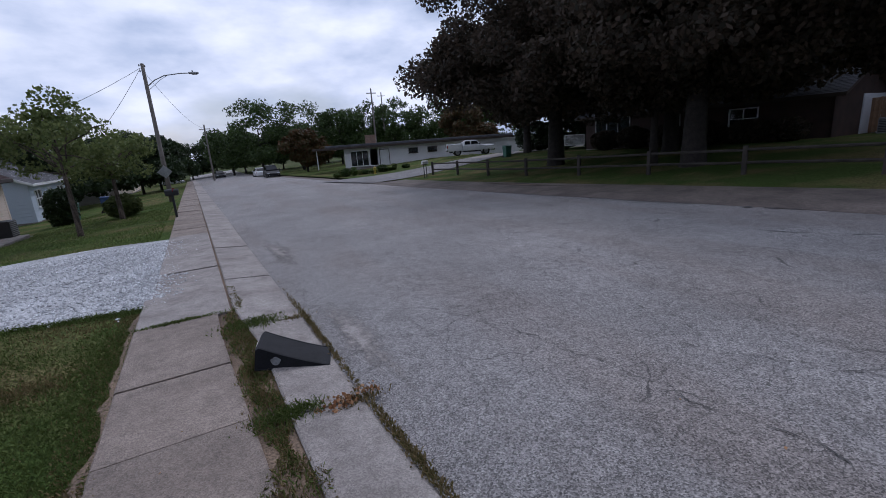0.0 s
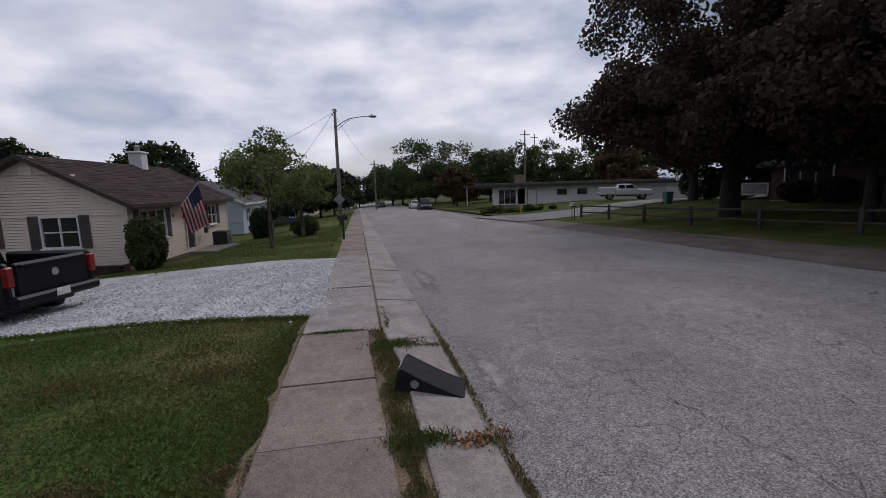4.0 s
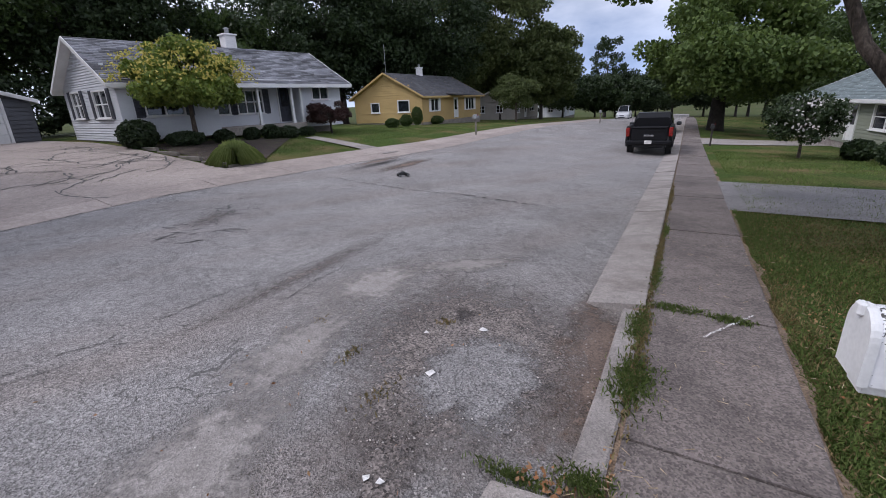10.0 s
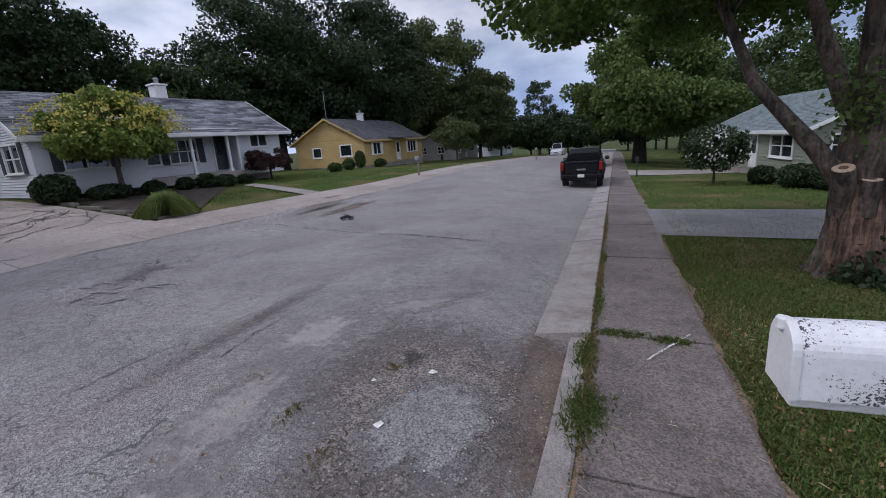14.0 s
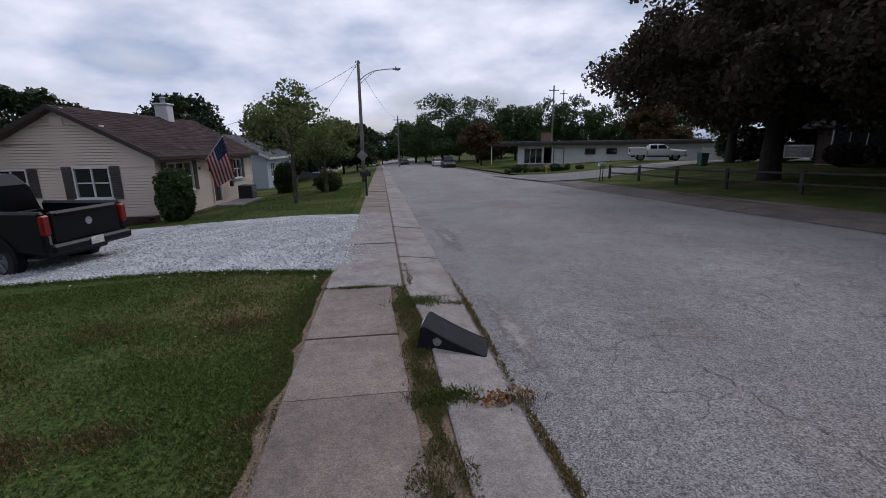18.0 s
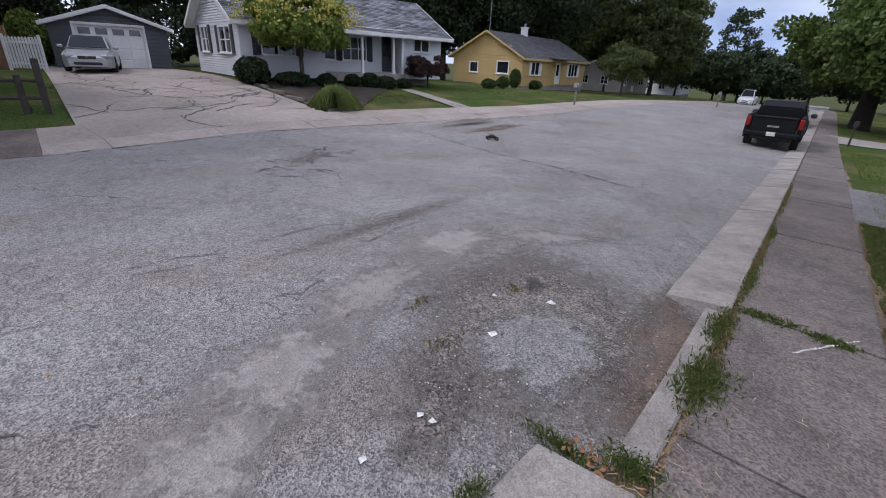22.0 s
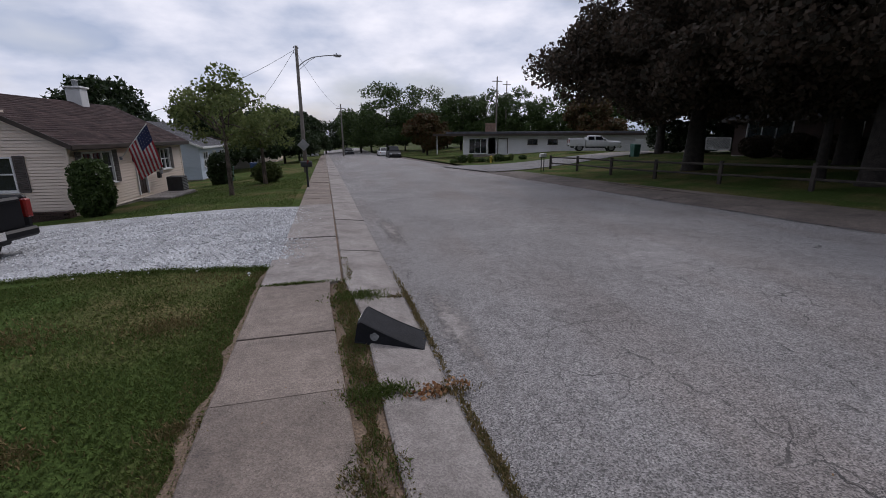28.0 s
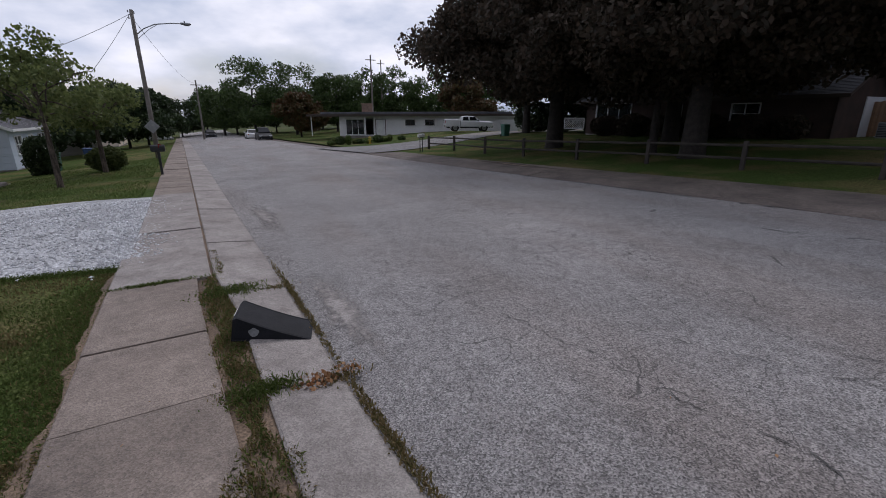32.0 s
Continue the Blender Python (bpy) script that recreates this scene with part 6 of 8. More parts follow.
def pickup(name, x, y, rz, paint, label, L=5.85, W=2.02, H=1.93, up=0.0, lit=True):
    """A crew-cab pickup; local +x is the front, the origin under the middle."""
    C = thing(name, standing(x, y, rz, up), label, "pickup truck")
    hw, r = W / 2, 0.42
    f, b = L / 2, -L / 2
    zb = 0.55
    body = Geo()
    body.v, body.f, body.m = [], [], []
    g = shell([(f, hw * 0.86, zb, 0.95, hw * 0.74, 1.08), (f - 0.18, hw * 0.97, zb - 0.03, 1.02, hw * 0.85, 1.14), (f - 1.35, hw, zb, 1.1, hw * 0.9, 1.2), (f - 1.6, hw, zb, 1.1, hw * 0.9, 1.22)])
    g2 = shell([(f - 1.6, hw, zb, 1.12, hw * 0.9, 1.22), (f - 3.75, hw, zb, 1.14, hw * 0.9, 1.24)])
    bd = part("body", g, paint, C)
    part("cab_side", g2, paint, bd)
    cab = shell([(f - 1.45, hw * 0.9, 1.15, 1.2, hw * 0.84, 1.25), (f - 2.25, hw * 0.92, 1.15, 1.3, hw * 0.74, H - 0.03), (f - 2.9, hw * 0.92, 1.15, 1.3, hw * 0.75, H), (f - 3.45, hw * 0.92, 1.15, 1.3, hw * 0.74, H - 0.02), (f - 3.75, hw * 0.9, 1.15, 1.28, hw * 0.72, H - 0.25)])
    part("cab", cab, paint, C)
    wp = Geo().add([(f - 1.5, -hw * 0.78, 1.27), (f - 1.5, hw * 0.78, 1.27), (f - 2.22, hw * 0.68, H - 0.07), (f - 2.22, -hw * 0.68, H - 0.07)], [(0, 1, 2, 3)])
    wp.v = [(a + 0.03, q, z + 0.03) for a, q, z in wp.v]
    wp.add([(a - 0.02, q, z - 0.02) for a, q, z in wp.v], [(3, 2, 1, 0)])
    part("windscreen", wp, CAR_GLASS, C)
    part("rear_window", Geo().box((f - 3.62, 0, 1.52), (0.03, W * 0.66, 0.34), ry=-38 * 0.6, b=0.01), CAR_GLASS, C)
    for sg in (-1, 1):
        for a, c in ((f - 2.0, f - 2.72), (f - 2.82, f - 3.5)):
            z0, z1 = 1.27, H - 0.14
            o = 0.018
            vs = [(a + (0.16 if a > f - 2.5 else 0), sg * (hw * 0.905 + o), z0), (c, sg * (hw * 0.905 + o), z0), (c + 0.02, sg * (hw * 0.79 + o), z1), (a - 0.06, sg * (hw * 0.79 + o), z1)]
            gg = Geo().add(vs, [(0, 1, 2, 3)]).add([(p, q - sg * 0.02, z) for p, q, z in vs], [(3, 2, 1, 0)])
            part("side_window", gg, CAR_GLASS, C)
        part("door_handle", Geo().box((f - 2.6, sg * (hw + 0.015), 1.0), (0.2, 0.03, 0.04), b=0.01), paint, C)
        part("mirror", Geo().box((f - 1.75, sg * (hw + 0.14), 1.28), (0.14, 0.24, 0.2), b=0.05), PLASTIC_BLK, C)
        # bed sides
        part("bed_side", Geo().box((f - 3.8 - (L - 3.8) / 2, sg * (hw - 0.09), (zb + 1.38) / 2 + 0.03), (L - 3.86, 0.16, 1.38 - zb), b=0.05), paint, C)
        for wx in (f - 0.98, b + 1.2):
            gg = Geo()
            n = 12
            for k in range(n):
                a0, a1 = math.pi * k / n, math.pi * (k + 1) / n
                am = (a0 + a1) / 2
                gg.box((wx + (r + 0.1) * math.cos(am), sg * (hw - 0.015), r + (r + 0.1) * math.sin(am)), (0.16, 0.1, 0.09), ry=-math.degrees(am) + 90, b=0.01)
            part("wheel_arch", gg, paint, C)
            wheel(C, wx, sg * (hw - 0.16), r, 0.27, sg)
        part("tail_light", Geo().box((b + 0.04, sg * (hw - 0.1), 1.14), (0.12, 0.17, 0.4), b=0.03), TAIL_RED, C)
        part("headlight", Geo().box((f - 0.1, sg * (hw * 0.72), 0.93), (0.16, 0.42, 0.2), b=0.04), HEAD_LENS, C)
        part("running_board", Geo().box((f - 2.65, sg * (hw - 0.06), 0.42), (2.1, 0.16, 0.06), b=0.02), PLASTIC_BLK, C)
    part("bed_floor", Geo().box((f - 3.8 - (L - 3.8) / 2, 0, 0.72), (L - 3.86, W - 0.3, 0.08)), PLASTIC_BLK, C)
    part("bed_front", Geo().box((f - 3.82, 0, 0.85), (0.06, W - 0.3, 0.75), b=0.01), paint, C)
    tg = part("tailgate", Geo().box((b + 0.06, 0, 1.06), (0.1, W - 0.42, 0.66), b=0.04).box((b + 0.0, 0, 1.33), (0.05, W - 0.6, 0.07), b=0.02), paint, C)
    part("badge", Geo().tube([(b + 0.012, 0, 1.1), (b - 0.006, 0, 1.1)], [0.085, 0.08], 16), CHROME, tg, "oval chrome badge") if lit else part("badge", Geo().box((b + 0.005, 0, 0.98), (0.02, 0.42, 0.09), b=0.01), CHROME, tg, "chrome badge bar")
    bp = part("rear_bumper", Geo().box((b - 0.02, 0, 0.66), (0.2, W - 0.1, 0.2), b=0.05), BLACK_PAINT if paint is BLACK_PAINT else CHROME, C)
    part("number_plate", Geo().box((b - 0.13, 0, 0.69), (0.015, 0.31, 0.16), b=0.006).box((b - 0.14, 0, 0.69), (0.008, 0.22, 0.05)), PAPER, bp, "white number plate")
    part("front_bumper", Geo().box((f + 0.02, 0, 0.55), (0.2, W * 0.92, 0.24), b=0.07), CHROME, C)
    part("grille", Geo().box((f + 0.01, 0, 0.88), (0.06, W * 0.5, 0.3), b=0.03), PLASTIC_BLK, C)
    part("underbody", Geo().box((0, 0, 0.5), (L * 0.9, W * 0.7, 0.2), b=0.04), PLASTIC_BLK, C)
    if lit:
        part("brake_light", Geo().box((f - 3.5, 0, H - 0.02), (0.06, 0.34, 0.05), b=0.015), TAIL_RED, C)
    return C


def sedan(name, x, y, rz, paint, label, L=4.85, W=1.82, H=1.46, up=0.0, category="car", suv=False):
    C = thing(name, standing(x, y, rz, up), label, category)
    hw, r, f, b = W / 2, 0.33, L / 2, -L / 2
    zs = 0.88 if not suv else 1.02
    g = shell([(f, hw * 0.72, 0.24, 0.5, hw * 0.6, 0.58), (f - 0.12, hw * 0.88, 0.2, 0.58, hw * 0.74, 0.66), (f - 0.55, hw * 0.97, 0.18, 0.68, hw * 0.82, 0.78), (f - 1.25, hw, 0.2, zs - 0.12, hw * 0.88, zs),
               (0, hw, 0.2, zs - 0.06, hw * 0.92, zs + 0.03), (b + 1.0, hw, 0.2, zs - 0.06, hw * 0.9, zs + 0.06), (b + 0.25, hw * 0.95, 0.24, zs - 0.1, hw * 0.82, zs + 0.03), (b, hw * 0.84, 0.3, zs - 0.2, hw * 0.74, zs - 0.08)])
    part("body", g, paint, C, smooth=False)
    rear = b + (0.85 if not suv else 0.1)
    cab = shell([(f - 1.2, hw * 0.86, zs - 0.05, zs, hw * 0.8, zs + 0.04), (f - 1.95, hw * 0.86, zs - 0.05, zs + 0.05, hw * 0.64, H - 0.03), (f - 2.5, hw * 0.86, zs - 0.05, zs + 0.05, hw * 0.66, H),
                 (rear + 0.75, hw * 0.86, zs - 0.05, zs + 0.05, hw * 0.63, H - 0.05), (rear, hw * 0.82, zs - 0.05, zs, hw * 0.74, zs + 0.05)])
    part("cabin", cab, paint, C)
    vs = [(f - 1.27, -hw * 0.74, zs + 0.07), (f - 1.27, hw * 0.74, zs + 0.07), (f - 1.93, hw * 0.6, H - 0.06), (f - 1.93, -hw * 0.6, H - 0.06)]
    vs = [(p + 0.03, q, z + 0.025) for p, q, z in vs]
    part("windscreen", Geo().add(vs, [(0, 1, 2, 3)]).add([(p - 0.02, q, z - 0.02) for p, q, z in vs], [(3, 2, 1, 0)]), CAR_GLASS, C)
    vs = [(rear + 0.06, -hw * 0.7, zs + 0.08), (rear + 0.06, hw * 0.7, zs + 0.08), (rear + 0.68, hw * 0.58, H - 0.09), (rear + 0.68, -hw * 0.58, H - 0.09)]
    vs = [(p - 0.03, q, z + 0.025) for p, q, z in vs]
    part("rear_window", Geo().add(vs, [(3, 2, 1, 0)]).add([(p + 0.02, q, z - 0.02) for p, q, z in vs], [(0, 1, 2, 3)]), CAR_GLASS, C)
    for sg in (-1, 1):
        for a, c, k in ((f - 1.55, f - 2.5, 0.4), (f - 2.58, rear + 0.45, 0)):
            vs = [(a, sg * (hw * 0.86 + 0.012), zs + 0.06), (c, sg * (hw * 0.86 + 0.012), zs + 0.06), (c + 0.08, sg * (hw * 0.69 + 0.012), H - 0.11), (a - k, sg * (hw * 0.69 + 0.012), H - 0.11)]
            part("side_window", Geo().add(vs, [(0, 1, 2, 3)]).add([(p, q - sg * 0.015, z) for p, q, z in vs], [(3, 2, 1, 0)]), CAR_GLASS, C)
        for wx in (f - 0.93, b + 0.98):
            wheel(C, wx, sg * (hw - 0.1), r, 0.22, sg)
        part("headlight", Geo().box((f - 0.2, sg * hw * 0.68, 0.64), (0.34, 0.36, 0.13), rz=-sg * 28, b=0.04), HEAD_LENS, C)
        part("tail_light", Geo().box((b + 0.08, sg * hw * 0.72, zs - 0.14), (0.16, 0.34, 0.16), rz=sg * 20, b=0.04), TAIL_RED, C)
        part("mirror", Geo().box((f - 1.55, sg * (hw + 0.07), zs + 0.1), (0.12, 0.2, 0.13), b=0.04), paint, C)
        part("fog_light", Geo().tube([(f - 0.08, sg * hw * 0.66, 0.36), (f + 0.0, sg * hw * 0.62, 0.36)], [0.07, 0.06], 10), HEAD_LENS, C)
    part("grille", Geo().box((f - 0.02, 0, 0.58), (0.08, W * 0.34, 0.12), b=0.02), PLASTIC_BLK, C)
    part("air_intake", Geo().box((f - 0.02, 0, 0.35), (0.1, W * 0.52, 0.11), b=0.02), PLASTIC_BLK, C)
    part("front_badge", Geo().tube([(f + 0.02, 0, 0.59), (f + 0.035, 0, 0.59)], [0.05, 0.045], 12), CHROME, C)
    part("number_plate", Geo().box((b - 0.005, 0, 0.62), (0.02, 0.31, 0.15), b=0.005), PAPER, C)
    part("underbody", Geo().box((0, 0, 0.25), (L * 0.86, W * 0.7, 0.14), b=0.03), PLASTIC_BLK, C)
    return C


pickup("pickup_truck", -8.75, 8.5, 172, BLACK_PAINT, "black crew-cab pickup parked on white gravel", H=2.06, up=0.06)
pickup("pickup_truck", 9.8, -19.9, -67, BLACK_PAINT, "black pickup parked at the kerb", lit=False)
pickup("pickup_truck", 21.0, 41.0, -20, WHITE_PAINT, "white older pickup parked beside a house", L=5.6, W=1.95, H=1.78, up=0.09)
sedan("car", 22.6, 3.45, 184, SILVER_PAINT, "silver four-door sedan parked on the driveway", up=0.09)
p = at(58, 7.9)
sedan("car", p.x / K, p.y / K, 95 + 180, BLACK_PAINT, "dark parked SUV down the street", L=4.7, W=1.9, H=1.75, suv=True, category="SUV")
p = at(66, 7.6)
sedan("car", p.x / K, p.y / K, 95, WHITE_PAINT, "white parked car down the street")
p = at(76, 10.5)
sedan("car", p.x / K, p.y / K, 95, BLACK_PAINT, "dark car parked far down the street")
p = at(84, 3.5)
sedan("car", p.x / K, p.y / K, -80, BLACK_PAINT, "dark car far down the street")
p = at(96, -4)
sedan("car", p.x / K, p.y / K, 10, SILVER_PAINT, "pale car parked at the far corner")
p = at(-62, 6.5)
sedan("car", p.x / K, p.y / K, 112, WHITE_PAINT, "white vehicle parked far down the eastern street", H=1.9, suv=True)
p = at(-34, 1.0)
sedan("car", p.x / K, p.y / K, 112, BLACK_PAINT, "dark car parked ahead of the pickup")

# ---- street furniture ----


def street_pole():
    P = thing("street_lamp", standing(-4.35, 29.3), "wooden utility pole with a curved street light arm", "street lamp")
    z = 8.8
    part("pole", Geo().tube([(0, 0, -0.3), (0, 0, 2), (0.02, 0, z)], [0.15, 0.14, 0.10], 12), WOOD_POLE, P, smooth=True)
    arm = part("arm", Geo().tube([(0.08, 0, z - 1.35), (0.5, 0, z - 1.0), (1.1, 0, z - 0.72), (2.0, 0, z - 0.6), (2.6, 0, z - 0.58)], 0.032, 8), STEEL, P, smooth=True)
    part("brace", Geo().tube([(0.08, 0, z - 1.6), (0.8, 0, z - 1.0), (1.3, 0, z - 0.7)], 0.016, 6), STEEL, arm)
    part("lamp_head", Geo().box((2.8, 0, z - 0.58), (0.62, 0.24, 0.12), b=0.05).box((2.85, 0, z - 0.66), (0.34, 0.18, 0.06), b=0.03), STEEL, P)
    part("photocell", Geo().tube([(2.75, 0, z - 0.52), (2.75, 0, z - 0.43)], 0.04, 8), GREY_PLAST, P)
    for k, (x, zz) in enumerate(((-0.16, z - 0.15), (0.14, z - 0.2), (-0.16, z - 0.5))):
        part("insulator", Geo().tube([(x, 0, zz), (x, 0, zz + 0.12)], [0.04, 0.03], 8), GREY_PLAST, P)
    S = thing("road_sign", standing(-4.35, 29.12), "diamond-shaped road sign seen from its grey back", "road sign")
    part("plate", Geo().box((0, -0.02, 2.05), (0.62, 0.012, 0.62), ry=45, b=0.004), STEEL, S)
    part("bracket", Geo().box((0, 0.02, 2.05), (0.05, 0.1, 0.5), b=0.01), STEEL, S)


street_pole()


def cable(a, b, sag, r=0.012):
    pts = []
    for i in range(13):
        t = i / 12
        q = Vector(a).lerp(Vector(b), t)
        q.z -= sag * 4 * t * (1 - t)
        pts.append(q)
    g = Geo().tube(pts, r, 5)
    solid("overhead_cable", g, PLASTIC_BLK, "thin dark overhead cable from the utility pole", "cable")


pt = Vector(standing(-4.35, 29.3).translation) + Vector((-0.1, 0, 8.55))
cable(pt, Vector(standing(-12, 24).translation) + Vector((0, 0, 4.2)), 0.5)
cable(pt, Vector(standing(-9.5, 33).translation) + Vector((0, 0, 3.6)), 0.4)
cable(pt, Vector(standing(-4.6, 70).translation) + Vector((0, 0, 8.5)), 0.9)
cable(Vector((46, 18, 8.2)), Vector((60, -40, 8.0)), 0.8)
cable(Vector((46, 18, 7.5)), Vector((60, -40, 7.3)), 0.8)


def far_pole(x, y, h, label, cross=True):
    P = thing("utility_pole", standing(x, y), label, "utility pole")
    part("pole", Geo().tube([(0, 0, -0.3), (0, 0, h)], [0.16, 0.1], 8), WOOD_POLE, P)
    if cross:
        part("crossarm", Geo().box((0, 0, h - 0.7), (1.6, 0.1, 0.12), b=0.02), WOOD_POLE, P)


far_pole(-4.6, 70, 9, "wooden utility pole far down the street")
far_pole(16.5, 60, 11.5, "tall thin pole behind the white house")
far_pole(22.8, 76.6, 13.2, "tall thin antenna pole behind the white house")
far_pole(44, 3, 9, "utility pole behind the houses", False)


def mailbox_shape(L, w, h):
    """A rural mailbox: flat floor, straight sides, round top; along x."""
    g = Geo()
    ring = [(-w / 2, 0), (w / 2, 0), (w / 2, h - w / 2)] + [(w / 2 * math.cos(a), h - w / 2 + w / 2 * math.sin(a)) for a in [math.pi * k / 14 for k in range(1, 14)]] + [(-w / 2, h - w / 2)]
    n = len(ring)
    xs = [-L / 2, -L / 2 + 0.02, L / 2 - 0.02, L / 2]
    sc = [0.985, 1.0, 1.0, 0.985]
    g.v = [(x, y * s, z * s) for x, s in zip(xs, sc) for y, z in ring]
    g.f = [(i * n + j, (i + 1) * n + j, (i + 1) * n + (j + 1) % n, i * n + (j + 1) % n) for i in range(3) for j in range(n)]
    g.f += [tuple(range(n))[::-1], tuple(3 * n + j for j in range(n))]
    g.m = [0] * len(g.f)
    return g


def spotted_white():
    m = mat("chipped_white_enamel", (0.80, 0.80, 0.82), (0.70, 0.70, 0.72), 3.0, 0.45, 0.1, 40.0, speck=0.05)
    n, l = m.node_tree.nodes, m.node_tree.links
    b = n["Principled BSDF"]
    co = n.new("ShaderNodeTexCoord")
    v = n.new("ShaderNodeTexNoise")
    v.inputs["Scale"].default_value, v.inputs["Detail"].default_value, v.inputs["Roughness"].default_value = 75.0, 6.0, 0.72
    l.new(co.outputs["Object"], v.inputs["Vector"])
    w = n.new("ShaderNodeTexNoise")
    w.inputs["Scale"].default_value = 4.5
    l.new(co.outputs["Object"], w.inputs["Vector"])
    ad = n.new("ShaderNodeMath")
    ad.operation = "MULTIPLY_ADD"
    ad.inputs[1].default_value = 0.55
    l.new(w.outputs["Fac"], ad.inputs[0])
    l.new(v.outputs["Fac"], ad.inputs[2])
    r = n.new("ShaderNodeValToRGB")
    r.color_ramp.elements[0].position, r.color_ramp.elements[1].position = 0.845, 0.875
    l.new(ad.outputs[0], r.inputs[0])
    mx = n.new("ShaderNodeMix")
    mx.data_type = "RGBA"
    l.new(r.outputs[0], mx.inputs["Factor"])
    l.new(b.inputs["Base Color"].links[0].from_socket, mx.inputs["A"])
    mx.inputs["B"].default_value = (0.07, 0.065, 0.06, 1)
    l.new(mx.outputs["Result"], b.inputs["Base Color"])
    return m


def near_mailbox():
    CH = spotted_white()
    # the box's axis runs from the pavement side to the post
    x0, y0, z0 = 0.11, -2.28, 1.13
    M = thing("mailbox", pose(x0, y0, 0, 0, 0, 206), "white enamel mailbox, chipped and mould-spotted, on a white post", "mailbox")
    L, w, h = 0.415, 0.19, 0.26
    bx = part("box", mailbox_shape(L, w, h), CH, M, m=Matrix.Translation((0, 0, z0)))
    lid = part("door", mailbox_shape(0.03, w + 0.014, h + 0.01), WHITE, bx, m=Matrix.Translation((-L / 2 - 0.012, 0, -0.004)))
    part("latch", Geo().box((-0.02, 0, h - 0.01), (0.03, 0.04, 0.05), b=0.008), WHITE, lid)
    part("hinge_bolt", Geo().tube([(-L / 2 + 0.05, w / 2, 0.02), (-L / 2 + 0.05, w / 2 + 0.008, 0.02)], 0.008, 8), STEEL, bx)
    part("flag_bolt", Geo().tube([(-L / 2 + 0.09, w / 2, 0.14), (-L / 2 + 0.09, w / 2 + 0.01, 0.14)], 0.014, 8), STEEL, bx)
    part("bracket_arm", Geo().box((0.06, 0, z0 - 0.03), (L + 0.12, 0.11, 0.055), b=0.008), WHITE, M)
    px = L / 2 + 0.055
    post = part("post", Geo().box((px, 0, 0.64), (0.075, 0.075, 1.36), b=0.008), WHITE, M)
    part("collar", Geo().box((px, 0, z0 + 0.265), (0.1, 0.1, 0.025), b=0.008), WHITE, post)
    part("finial", Geo().box((px, 0, z0 + 0.295), (0.065, 0.065, 0.05), b=0.012).tube([(px, 0, z0 + 0.31), (px, 0, z0 + 0.35)], [0.045, 0.012], 8), WHITE, post)
    for k in range(3):
        part("number_bar", Geo().box((px - 0.039, 0.0, z0 + 0.2 - 0.085 * k), (0.005, 0.04, 0.055)).box((px, 0.039, z0 + 0.2 - 0.085 * k), (0.04, 0.005, 0.055)), PLASTIC_BLK, post, "dark plain bar")


near_mailbox()


def small_mailbox(x, y, rz, box_m, post_m, label, posts=1, up=0.0):
    M = thing("mailbox", standing(x, y, rz, up), label, "mailbox")
    bx = part("box", mailbox_shape(0.5, 0.19, 0.24), box_m, M, m=Matrix.Translation((0, 0, 1.02)))
    part("flag", Geo().box((0.05, -0.105, 0.2), (0.03, 0.008, 0.14), b=0.002).box((0.09, -0.105, 0.25), (0.09, 0.008, 0.05), b=0.002), TAIL_RED if posts == 1 else GREY_PLAST, bx)
    part("shelf", Geo().box((0, 0, 1.0), (0.46, 0.16, 0.03), b=0.006), post_m, M)
    for k in range(posts):
        part("post", Geo().box(((k - (posts - 1) / 2) * 0.22, 0, 0.42), (0.09, 0.09, 1.15) if posts == 1 else (0.05, 0.05, 1.15), b=0.01), post_m, M)


small_mailbox(-2.68, 18.2, 0, PLASTIC_BLK, PLASTIC_BLK, "black mailbox on a dark post beside the pavement")
small_mailbox(9.6, 24.8, 20, WHITE, PLASTIC_BLK, "white mailbox on two thin dark posts", 2)
small_mailbox(17.0, -16.0, -67, GREY_PLAST, WOOD_POLE, "grey mailbox on a wooden post beside the lawn")
small_mailbox(20.6, -33.0, -67, GREY_PLAST, WOOD_POLE, "grey mailbox beside the far lawn")
small_mailbox(9.0, -24.2, -67, PLASTIC_BLK, WOOD_DARK, "dark mailbox at the pavement's edge")


def rail_fence():
    F = thing("rail_fence", Matrix(), "low dark wooden post-and-rail fence along the shaded lawn", "fence")
    ps = [at(-1.8, 12.9), at(0.9, 13.1), at(3.8, 13.2), at(6.8, 13.1), at(9.8, 13.0), at(12.8, 12.8), at(15.8, 12.6), at(18.8, 12.6), at(22.3, 12.9), at(25.2, 12.8)]
    for k, p in enumerate(ps):
        h = 1.4 if k == 0 else 1.0
        part("post", Geo().box((p.x, p.y, p.z + h / 2 - 0.1), (0.14, 0.14, h + 0.2), rz=5 * k, b=0.015), WOOD_DARK, F)
    for a, b in zip(ps, ps[1:]):
        for z in (0.42, 0.85):
            part("rail", Geo().tube([a + Vector((0, 0, z)), b + Vector((0, 0, z + 0.02))], 0.05, 6), WOOD_DARK, F)


rail_fence()


